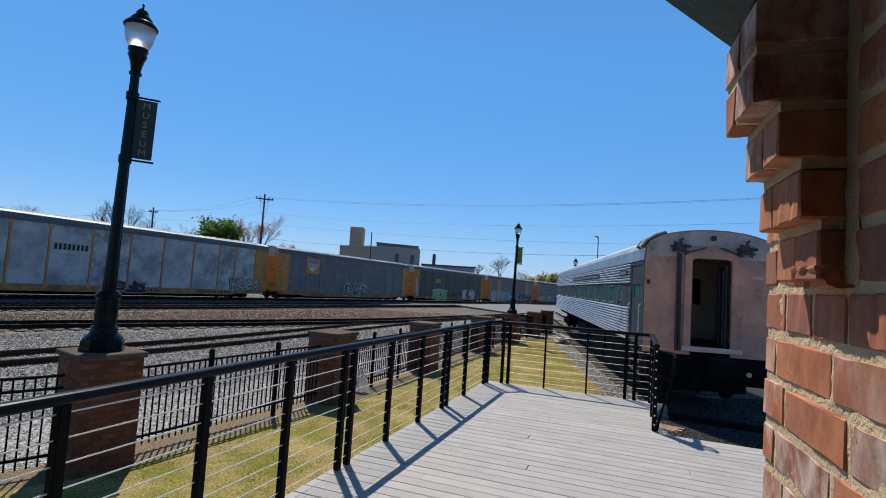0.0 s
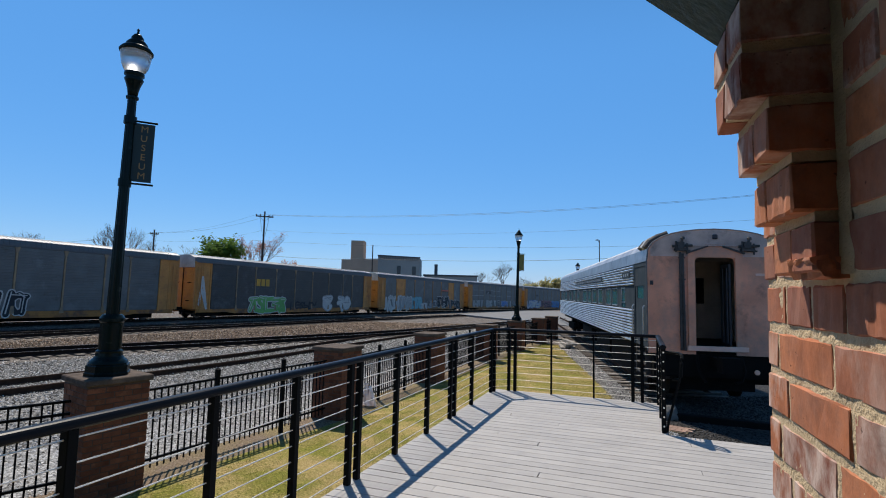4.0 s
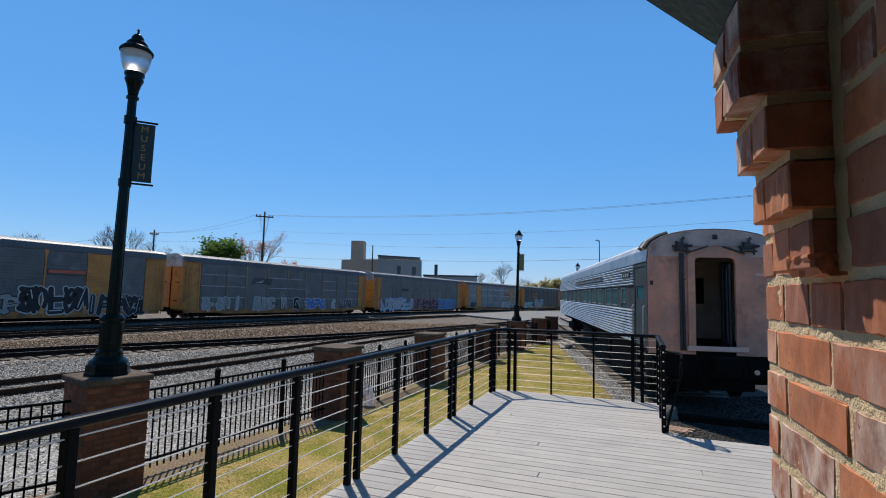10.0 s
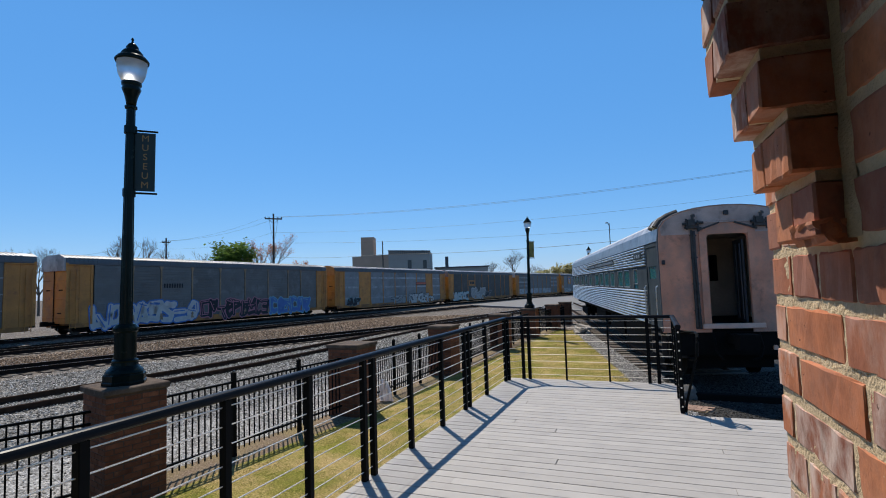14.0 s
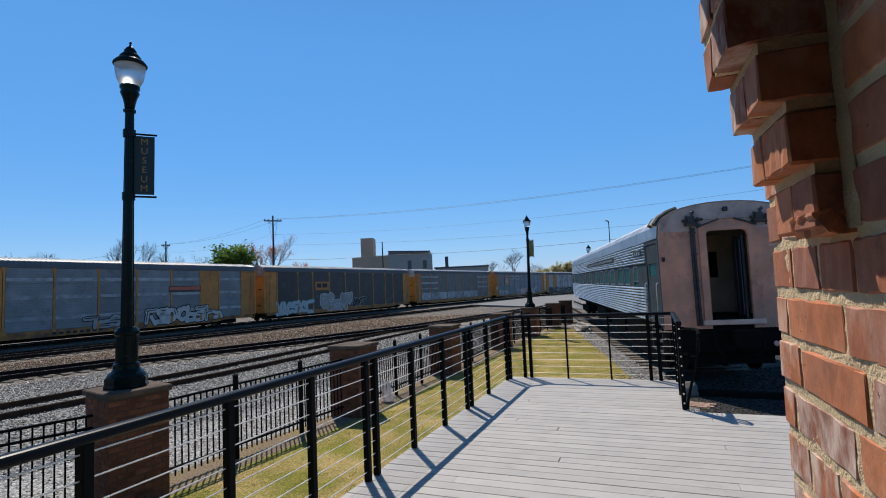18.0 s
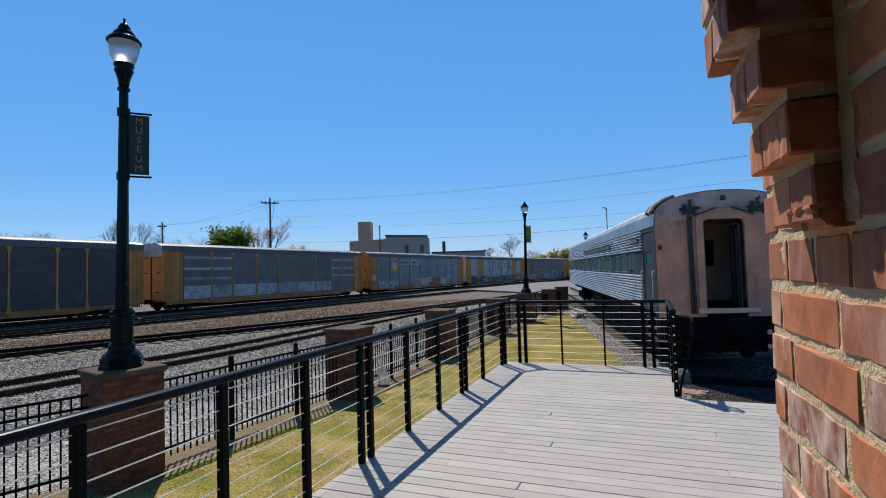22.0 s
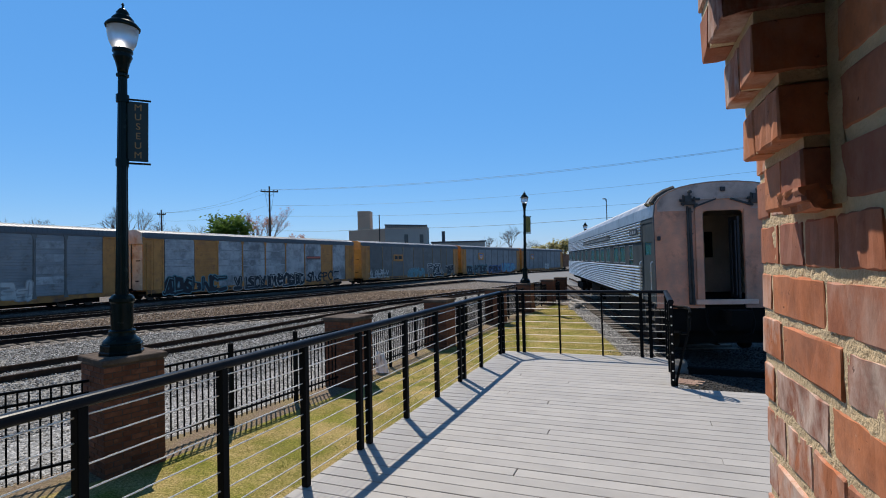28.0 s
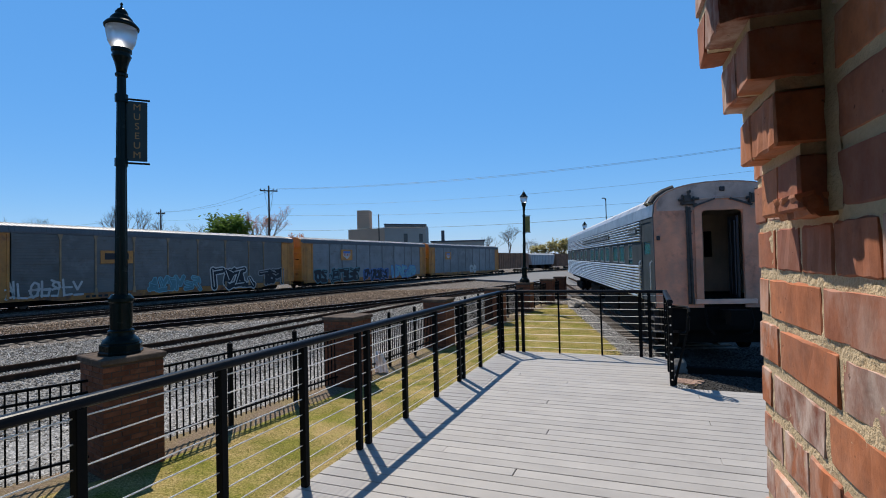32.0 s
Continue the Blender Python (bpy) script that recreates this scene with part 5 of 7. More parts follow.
def autorack(spec):
    """A closed car carrier: x runs along the car, its near side faces -y, the rails lie at z = 0."""
    car = thing("autorack_car", spec["label"], "freight car", group="train cars")
    a, b = 1.42, CAR - 0.10
    SILL, LOW, HIGH, EAVE = 0.40, 0.82, 4.92, 5.02

    def sill(bm):
        for y in (-1.5, 1.5):
            s = 1 if y > 0 else -1
            soft_box(bm, a + 0.3, b - 0.3, min(y, y + s * 0.05), max(y, y + s * 0.05), SILL + 0.12, LOW, 0.01)
            prism(bm, [(a + 3.6, SILL + 0.121), (b - 3.6, SILL + 0.121), (b - 4.6, SILL - 0.02), (a + 4.6, SILL - 0.02)], min(y, y + s * 0.045), max(y, y + s * 0.045), "y")
        box(bm, a + 0.3, b - 0.3, -1.45, 1.45, 0.68, 0.80)
    shared("sill", sheet("sill", sill, M_orange_dark), car, Matrix())

    def centre_sill(bm):
        box(bm, a, b, -0.3, 0.3, 0.5, 0.679)
        box(bm, a + 1.2, b - 1.2, -0.25, 0.25, 0.10, 0.499)
        for k in range(9):
            box(bm, 3.0 + k * 2.85, 3.1 + k * 2.85, -1.4, 1.4, 0.5, 0.679)
        prism(bm, [(5.2, 0.5), (CAR - 5.2, 0.5), (CAR - 6.2, 0.2), (6.2, 0.2)], -0.9, 0.9, "y")
    shared("centre_sill", sheet("centre_sill", centre_sill, M_under), car, Matrix())
    kinds = {"chalk": M_panel_chalk, "grey": M_panel, "dark": M_panel_dark, "pale": M_panel_pale, "orange": M_orange}
    for i, (x0, x1) in enumerate(zip(BAYS, BAYS[1:])):
        w = round(x1 - x0, 2)
        k = "orange" if i in spec.get("orange", ()) else ("pale" if i in spec.get("pale", ()) else spec["panel"])

        def panel(bm):
            out = []
            for j in range(4):
                z0, z1 = LOW + 0.03 + j * 1.02, LOW + (j + 1) * 1.02 - 0.03
                out += [(0.018, z0 - 0.005), (-0.016, z0)]
                for q in range(1, 5):
                    c = z0 + q * 0.2
                    out += [(-0.016, c - 0.02), (-0.026, c - 0.012), (-0.026, c + 0.012), (-0.016, c + 0.02)]
                out += [(-0.016, z1), (0.018, z1 + 0.005)]
            prism(bm, out + [(0.03, LOW + 4.09), (0.03, LOW)], 0.085, w - 0.085, "x")
        shared("side_panel", sheet(("side_panel", w, k), panel, kinds[k]), car, pose(x0, -1.50, 0))

        if i in spec.get("bands", ()):
            strip_mesh = sheet(("panel_strip", w, spec.get("band_h", 0.22)), lambda q: box(q, 0.10, w - 0.10, -0.0315, -0.0275, 0, spec.get("band_h", 0.22)), M_band)
            for z in spec.get("band_z", (1.50, 2.87, 4.06)):
                shared("panel_strip", strip_mesh, car, pose(x0, -1.50, z))

    def post(bm):
        soft_box(bm, -0.058, 0.058, -0.055, 0.03, LOW, HIGH - 0.35, 0.008)
        prism(bm, [(-0.07, HIGH - 0.349), (0.07, HIGH - 0.349), (0.16, HIGH), (-0.16, HIGH)], -0.055, 0.02, "y")
        prism(bm, [(-0.15, LOW - 0.15), (0.15, LOW - 0.15), (0.072, LOW + 0.35), (-0.072, LOW + 0.35)], -0.07, -0.0555, "y")
    pm = sheet(("post", spec["post"]), post, {"orange": M_orange, "tan": M_post_tan, "grey": M_panel}[spec["post"]])
    for x in BAYS[1:-1]:
        shared("post", pm, car, pose(x, -1.50, 0))

    def end_bay(bm, w=1.18):
        soft_box(bm, 0, w, -0.045, 0.02, LOW, HIGH - 0.10, 0.006)
        soft_box(bm, -0.02, w + 0.06, -0.13, 0.02, HIGH - 0.0995, HIGH - 0.02, 0.01)
        soft_box(bm, w - 0.08, w + 0.08, -0.10, 0.03, LOW - 0.1, HIGH - 0.10, 0.01)
        soft_box(bm, w * 0.5 - 0.03, w * 0.5 + 0.03, -0.07, 0.02, LOW, HIGH - 0.10, 0.006)
        for q in (0.16, 0.52):
            box(bm, q, q + 0.035, -0.135, -0.10, 0.45, 4.5)
        for j in range(13):
            box(bm, 0.18, 0.54, -0.13, -0.11, 0.55 + j * 0.3, 0.58 + j * 0.3)
        for z in (LOW + 0.02, 2.3, 3.7):
            box(bm, 0.02, w - 0.09, -0.06, -0.0455, z, z + 0.06)
    em = sheet("end_panel", lambda q: end_bay(q, 1.64), M_orange)
    shared("end_panel", sheet(("end_panel", "front"), lambda q: end_bay(q, 1.58), M_orange), car, pose(a + 0.02, -1.485, 0))
    shared("end_panel", em, car, pose(b - 0.02, -1.485, 0) @ Matrix.Diagonal((-1, 1, 1, 1)))

    def end_door(bm):
        out = [(-0.03, LOW)]
        for j in range(6):
            z = 1.2 + j * 0.65
            out += [(-0.03, z), (-0.06, z + 0.01), (-0.06, z + 0.07), (-0.03, z + 0.08)]
        out += [(-0.03, EAVE + 0.25), (0.03, EAVE + 0.25), (0.03, LOW)]
        t = bmesh.new()
        prism(t, [(x, z) for x, z in out], 0.0, 1.44, "y")
        merge(bm, t)
    dm = sheet(("end_door", spec.get("door", "orange")), end_door, M_cream if spec.get("door") == "cream" else M_orange_sunlit)

    def door_slots(bm):
        for q, z in ((-1.1, 3.1), (0.5, 3.1), (-1.0, 1.5)):
            box(bm, -0.066, -0.061, q, q + 0.5, z, z + 0.08)
        box(bm, -0.075, -0.061, -0.05, 0.05, LOW + 0.1, EAVE)
    shared("door_hardware", sheet("door_hardware", door_slots, M_under), car, pose(a + 0.03, 0, 0))
    for e, turn in ((a + 0.03, 0), (b - 0.03, 180)):
        for q in (-1.46, 0.02):
            shared("end_door", dm, car, pose(e, 0, 0, 0, 0, turn) @ pose(0, q, 0))

    def corner(bm):
        soft_box(bm, -0.10, 0.06, -0.04, 0.04, LOW, EAVE, 0.01)
    for e, turn in ((a + 0.03, 0), (b - 0.03, 180)):
        shared("corner_post", sheet("corner_post", corner, M_orange), car, pose(e, -1.50 if turn == 0 else -1.50, 0, 0, 0, turn))

    def far_side(bm):
        box(bm, a, b, 1.46, 1.50, LOW, HIGH)
        for k in range(10):
            box(bm, BAYS[k] - 0.07, BAYS[k] + 0.07, 1.501, 1.55, LOW, HIGH)
    shared("far_side", sheet("far_side", far_side, M_panel), car, Matrix())

    def roof_side(bm):
        for s in (-1, 1):
            prism(bm, [(s * 1.53, HIGH + 0.001), (s * 1.54, EAVE), (s * 1.47, EAVE + 0.34), (s * 1.41, EAVE + 0.34), (s * 1.44, HIGH + 0.001)], a - 0.05, b + 0.05, "x")
            for k in range(88):
                x = a + 0.15 + k * 0.3
                prism(bm, [(s * 1.541, EAVE + 0.03), (s * 1.565, EAVE + 0.04), (s * 1.495, EAVE + 0.345), (s * 1.471, EAVE + 0.345)], x, x + 0.12, "x")
    shared("roof_side", sheet("roof_side", roof_side, M_roof_side), car, Matrix())

    def roof(bm):
        top = [(-1.46 + 2.92 * i / 8, EAVE + 0.341 + 0.27 * math.sin(math.pi * i / 8) ** 0.8) for i in range(9)]
        prism(bm, [(y, z) for y, z in top] + [(1.4, EAVE + 0.30), (-1.4, EAVE + 0.30)], a - 0.02, b + 0.02, "x")
        for k in range(88):
            x = a + 0.15 + k * 0.3
            prism(bm, [(y, z + 0.001) for y, z in top] + [(y, z + 0.035) for y, z in top[::-1]], x, x + 0.12, "x")
    shared("roof", sheet("roof", roof, M_roof_top), car, Matrix())

    def end_cap(bm):
        prism(bm, [(-1.50, EAVE - 0.55), (-1.42, EAVE + 0.33), (-0.8, EAVE + 0.58), (0.8, EAVE + 0.58), (1.42, EAVE + 0.33), (1.5, EAVE - 0.55)], -0.14, -0.035, "x")
    cm = sheet(("end_cap", spec.get("cap", "orange")), end_cap, {"cream": M_cream, "white": M_panel_chalk, "orange": M_orange}[spec.get("cap", "orange")])
    shared("end_cap", cm, car, pose(a + 0.01, 0, 0))
    shared("end_cap", cm, car, pose(b - 0.01, 0, 0, 0, 0, 180))
    for x in (3.3, CAR - 3.3):
        truck(car, x)
    coupler(car, b - 0.1, 1)
    coupler(car, a + 0.1, -1)
    for kind, x, z, w, h in spec.get("signs", ()):
        bm = bmesh.new()
        if kind == "gold":
            soft_box(bm, x, x + w, -1.585, -1.56, z, z + h, 0.004)
            s = part("sign_plate", bm, M_orange, car, "orange sign plate with dark marks")
            bm = bmesh.new()
            for q, r in ((0.12, 0.3), (0.5, 0.36)):
                bm = bmesh.new()
                box(bm, x + w * q, x + w * (q + r), -1.590, -1.586, z + h * 0.30, z + h * 0.80)
                part("sign_mark", bm, M_paint["black"], s)
        elif kind == "shield":
            soft_box(bm, x, x + w, -1.585, -1.56, z, z + h, 0.004)
            s = part("sign_plate", bm, M_orange, car, "orange sign plate with a shield shape")
            bm = bmesh.new()
            prism(bm, [(x + w * 0.2, z + h * 0.85), (x + w * 0.8, z + h * 0.85), (x + w * 0.8, z + h * 0.4), (x + w * 0.5, z + h * 0.1), (x + w * 0.2, z + h * 0.4)], -1.590, -1.586, "y")
            part("sign_shield", bm, M_paint["white"], s)
            bm = bmesh.new()
            box(bm, x + w * 0.2, x + w * 0.8, -1.595, -1.591, z + h * 0.66, z + h * 0.85)
            part("sign_band", bm, M_paint["blue"], s)
            bm = bmesh.new()
            for q in (0.24, 0.38, 0.52, 0.66):
                box(bm, x + w * q, x + w * (q + 0.07), -1.595, -1.591, z + h * 0.38, z + h * 0.64)
            part("sign_stripes", bm, M_paint["red"], s)
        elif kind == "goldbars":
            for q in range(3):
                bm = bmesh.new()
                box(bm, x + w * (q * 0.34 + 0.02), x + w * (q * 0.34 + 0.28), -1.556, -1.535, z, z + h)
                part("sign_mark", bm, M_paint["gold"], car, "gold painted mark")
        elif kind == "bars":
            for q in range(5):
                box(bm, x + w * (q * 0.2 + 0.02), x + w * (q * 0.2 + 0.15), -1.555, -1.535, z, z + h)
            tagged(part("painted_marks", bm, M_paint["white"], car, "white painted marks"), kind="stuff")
        elif kind == "board":
            soft_box(bm, x, x + w, -1.575, -1.556, z, z + h, 0.003)
            s = part("sign_board", bm, M_band, car, "pale grey sign board with dark lettering")
            letters("BUILDING" if x < 11 else "AMERICA", h * 0.60, M_paint["black"], s, pose(x + w / 2, -1.578, z + h * 0.5, 90, 0, 0))
        elif kind == "tilt":
            prism(bm, [(x, z), (x + w, z), (x + w * 1.06, z + h), (x + w * 0.06, z + h)], -1.575, -1.556, "y")
            s = part("sign_plate", bm, M_panel_dark, car, "dark slanted sign plate")
            bm = bmesh.new()
            prism(bm, [(x + w * 0.12, z + h * 0.2), (x + w * 0.5, z + h * 0.2), (x + w * 0.62, z + h * 0.8), (x + w * 0.5, z + h * 0.55)], -1.580, -1.576, "y")
            part("sign_mark", bm, M_band, s)
        elif kind == "red":
            soft_box(bm, x, x + w, -1.565, -1.535, z, z + h, 0.003)
            s = part("sign_plate", bm, M_panel_dark, car, "dark sign plate with a red stripe")
            bm = bmesh.new()
            prism(bm, [(x + w * 0.02, z + h * 0.35), (x + w * 0.98, z + h * 0.35), (x + w * 0.98, z + h * 0.95), (x + w * 0.02, z + h * 0.85)], -1.570, -1.566, "y")
            part("sign_stripe", bm, M_paint["red"], s)
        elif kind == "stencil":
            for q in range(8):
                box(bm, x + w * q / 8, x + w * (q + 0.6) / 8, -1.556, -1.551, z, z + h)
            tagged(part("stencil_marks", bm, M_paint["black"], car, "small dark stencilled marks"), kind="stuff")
    for i in spec.get("buffed", ()):
        bm = bmesh.new()
        prism(bm, [(BAYS[i] + 0.26, LOW + 0.05), (BAYS[i + 1] - 0.26, LOW + 0.05), (BAYS[i + 1] - 0.12, LOW + 0.22), (BAYS[i + 1] - 0.12, LOW + 1.16), (BAYS[i] + 0.12, LOW + 1.16), (BAYS[i] + 0.12, LOW + 0.22)], -1.545, -1.529, "y")
        part("painted_patch", bm, M_band, car, "pale painted-over patch")
    for i, g in enumerate(spec.get("graffiti", ())):
        graffiti(car, *g, seed=spec["seed"] * 7 + i)
    return car


def boxcar(length, label):
    car = thing("boxcar", label, "freight car", group="train cars")
    a, b = 0.5, length - 0.5
    bm = bmesh.new()
    box(bm, a, b, -1.48, 1.48, 0.9, 4.1)
    part("body", bm, M_rust, car)
    bm = bmesh.new()
    for k in range(18):
        x = a + 0.2 + k * (b - a - 0.4) / 17
        box(bm, x - 0.05, x + 0.05, -1.56, -1.481, 0.95, 4.05)
    part("side_ribs", bm, M_rust, car)
    bm = bmesh.new()
    prism(bm, [(-1.52, 4.101), (-0.7, 4.28), (0.7, 4.28), (1.52, 4.101)], a - 0.1, b + 0.1, "x")
    part("roof", bm, M_under, car)
    for x in (2.6, length - 2.6):
        truck(car, x)
    coupler(car, b, 1)
    coupler(car, a, -1)
    return car


def hopper(length, label):
    car = thing("covered_hopper", label, "freight car", group="train cars")
    a, b = 0.6, length - 0.6
    bm = bmesh.new()
    prism(bm, [(a + 1.1, 1.5), (b - 1.1, 1.5), (b, 3.9), (a, 3.9)], -1.46, 1.46, "y")
    part("body", bm, M_hopper, car)
    bm = bmesh.new()
    for k in range(14):
        x = a + 1.5 + k * (b - a - 3.0) / 13
        box(bm, x - 0.035, x + 0.035, -1.53, -1.461, 1.5, 3.9)
    part("side_ribs", bm, M_hopper, car)
    bm = bmesh.new()
    prism(bm, [(-1.5, 3.901), (-0.8, 4.25), (0.8, 4.25), (1.5, 3.901)], a, b, "x")
    part("roof", bm, M_hopper, car)
    bm = bmesh.new()
    for k in range(3):
        x = a + 3.0 + k * (b - a - 6.0) / 2
        prism(bm, [(x - 1.6, 1.499), (x + 1.6, 1.499), (x + 0.4, 0.6), (x - 0.4, 0.6)], -1.2, 1.2, "y")
    box(bm, a, b, -0.3, 0.3, 0.7, 1.0)
    part("chute", bm, M_under, car)
    for x in (2.2, length - 2.2):
        truck(car, x)
    coupler(car, b, 1)
    coupler(car, a, -1)
    return car


CARS = [
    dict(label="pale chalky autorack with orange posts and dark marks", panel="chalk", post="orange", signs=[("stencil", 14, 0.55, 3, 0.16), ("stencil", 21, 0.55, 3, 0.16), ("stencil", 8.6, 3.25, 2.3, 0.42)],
         graffiti=[(24, 27.5, 0.9, 1.9, 4, "grey", "black"), (13, 15.5, 0.5, 1.2, 3, "black", "grey")]),
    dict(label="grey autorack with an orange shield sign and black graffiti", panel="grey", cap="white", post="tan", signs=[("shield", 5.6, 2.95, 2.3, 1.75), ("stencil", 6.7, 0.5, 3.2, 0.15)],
         graffiti=[(13.0, 17.5, 0.7, 2.05, 5, "black", "white")]),
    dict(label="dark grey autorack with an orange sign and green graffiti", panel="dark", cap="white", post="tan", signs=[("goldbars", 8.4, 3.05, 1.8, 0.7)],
         graffiti=[(7.6, 12.6, 0.55, 1.85, 5, "green", "white"), (13.2, 17.6, 0.7, 1.5, 6, None, "black"), (18.9, 20.3, 0.7, 2.0, 1, "white", "grey"), (21.2, 23.8, 0.7, 2.0, 2, "white", "grey"), (1.75, 2.75, 0.9, 3.6, 1, None, "white")]),
    dict(label="grey autorack with orange panels and long graffiti", panel="grey", cap="cream", post="orange", orange=(1, 7), signs=[("red", 19.8, 3.25, 2.5, 0.42)],
         graffiti=[(3.0, 6.6, 0.55, 2.35, 4, "white", "grey"), (6.5, 10.4, 0.5, 2.35, 5, "grey", "white"), (10.2, 13.2, 0.6, 2.2, 3, "cyan", "teal"), (12.9, 14.9, 0.55, 1.4, 4, "white", "grey"), (14.9, 18.4, 0.65, 1.9, 5, "grey", "black"), (18.3, 22.6, 0.75, 2.35, 5, "black", "white"), (22.7, 26.9, 0.6, 1.9, 5, "black", "grey")]),
    dict(label="grey autorack with small white tags and pale panel strips", panel="grey", cap="white", post="tan", bands=(0, 1, 3, 4, 6, 8), band_z=(1.85, 2.87, 3.9), band_h=0.07, signs=[("tilt", 9.0, 3.25, 2.5, 0.6)],
         graffiti=[(3.4, 6.4, 0.8, 1.8, 5, "grey", "white"), (7.2, 7.9, 0.7, 1.9, 1, "white", "grey"), (9.4, 12.1, 0.8, 1.9, 4, "grey", "white"), (13.2, 13.9, 0.9, 2.0, 1, "white", "black"), (15.0, 15.8, 0.8, 2.0, 1, "black", "white"), (16.8, 20.2, 0.8, 1.8, 4, "blue", "white"), (21.4, 22.1, 0.8, 1.8, 1, "white", "grey"), (23.2, 25.4, 0.9, 1.8, 4, "black", "white")]),
    dict(label="grey autorack with white, pink and blue graffiti", panel="grey", cap="white", post="tan", signs=[("stencil", 8.5, 3.2, 1.8, 0.35)],
         graffiti=[(3.0, 11.6, 0.55, 2.0, 8, "white", "blue"), (11.9, 19.6, 0.6, 2.0, 9, "black", "pink"), (19.9, 25.6, 0.6, 2.0, 6, "blue", "cyan")]),
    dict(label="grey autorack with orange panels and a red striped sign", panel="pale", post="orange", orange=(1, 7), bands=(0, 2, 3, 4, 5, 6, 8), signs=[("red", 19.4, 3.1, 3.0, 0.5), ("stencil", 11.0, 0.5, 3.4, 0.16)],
         graffiti=[(17.4, 24.6, 0.7, 1.8, 8, "white", "black"), (13, 16.5, 0.7, 1.5, 4, "grey", "black"), (3.5, 6.0, 0.85, 1.6, 4, "black", "teal")]),
    dict(label="dark grey autorack with an orange sign and white graffiti", panel="dark", cap="white", post="orange", signs=[("gold", 8.65, 2.9, 2.3, 0.95)],
         graffiti=[(2.9, 8.2, 0.6, 1.75, 7, "white", "cyan"), (9.5, 15.2, 0.75, 2.4, 5, "grey", "white"), (15.2, 17.9, 0.9, 1.8, 4, "black", "grey")]),
    dict(label="clean grey autorack with orange sill and pale patches", panel="grey", cap="white", post="orange", buffed=(0, 1, 2, 3, 4, 5, 6), bands=(0, 1, 7, 8), band_z=(2.5, 3.35, 4.3)),
    dict(label="grey autorack with a shield sign, lettered boards and red graffiti", panel="pale", post="grey", bands=(7,), band_z=(1.6, 2.3, 3.1, 4.0), band_h=0.5, signs=[("shield", 6.15, 2.85, 1.95, 1.95), ("board", 8.45, 3.85, 2.5, 0.75), ("board", 11.3, 3.85, 2.6, 0.75)],
         graffiti=[(3.3, 8.0, 0.7, 1.7, 6, None, "white"), (12.2, 14.6, 0.6, 1.7, 3, "red", "white"), (14.2, 17.4, 0.8, 1.8, 4, "white", "red"), (17.2, 20.0, 0.6, 1.6, 4, "red", "black"), (20.6, 22.2, 0.8, 1.7, 2, "white", "grey"), (1.75, 2.8, 1.7, 2.6, 2, None, "white")]),
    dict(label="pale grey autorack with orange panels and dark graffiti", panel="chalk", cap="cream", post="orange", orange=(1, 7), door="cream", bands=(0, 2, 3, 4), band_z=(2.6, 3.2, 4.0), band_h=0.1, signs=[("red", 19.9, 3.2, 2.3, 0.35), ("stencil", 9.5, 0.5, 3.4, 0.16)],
         graffiti=[(3.0, 9.2, 0.5, 1.7, 7, "black", "teal"), (10.0, 14.8, 0.5, 1.5, 6, "black", "grey"), (14.6, 19.6, 0.55, 1.75, 6, "black", "white"), (19.8, 25.4, 0.7, 1.8, 6, None, "black")]),
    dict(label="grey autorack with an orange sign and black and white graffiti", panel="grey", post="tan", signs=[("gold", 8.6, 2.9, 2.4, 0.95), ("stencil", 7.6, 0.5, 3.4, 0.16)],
         graffiti=[(2.8, 7.4, 0.7, 1.8, 7, None, "white"), (12.2, 17.0, 0.7, 1.7, 6, "teal", "cyan"), (18.2, 23.0, 0.6, 2.2, 4, "black", "white"), (23.6, 27.0, 0.8, 2.0, 3, "black", "grey")]),
    dict(label="grey autorack with an orange sign and blue graffiti", panel="pale", post="grey", signs=[("shield", 8.0, 3.0, 2.2, 1.3)],
         graffiti=[(3.4, 11.5, 0.6, 1.9, 8, "black", "teal"), (12.5, 18.0, 0.6, 1.7, 6, "black", "blue"), (19.0, 25.5, 0.7, 2.0, 5, "cyan", "blue")]),
    dict(label="pale grey autorack with a small orange sign and a white mark", panel="pale", post="grey", signs=[("shield", 6.5, 3.0, 2.0, 1.2)], graffiti=[(15.5, 18.0, 0.7, 1.8, 2, "white", "grey")]),
]
for i, c in enumerate(CARS):
    c["seed"] = i + 1
SPEED = 9.787


def train():
    """All cars, with the place of each one's front along the line when the freight has run for nine seconds."""
    out = []
    slack = {3: 0.3, 4: 0.3, 5: 0.7, 6: 1.0, 7: 0.8, 8: 0.4, 9: 0.5, 10: 1.1, 11: 0.8, 12: 0.7, 13: 0.4}      # run-in and run-out of the couplers
    for i, spec in enumerate(CARS):
        out.append((autorack(spec), (i - 4) * CAR + 0.1 + 0.5 * (slack.get(i, 0) + slack.get(i + 1, 0)) + {8: 0.3, 10: -0.3}.get(i, 0), CAR))
    s = (len(CARS) - 4) * CAR + 0.1
    for k, n in (("box", 17.0), ("hop", 17.6), ("box", 17.0), ("box", 17.0)):
        ob = boxcar(n, "rust-brown boxcar with ribbed sides") if k == "box" else hopper(n, "pale grey covered hopper car")
        out.append((ob, s, n))
        s += n
    return out


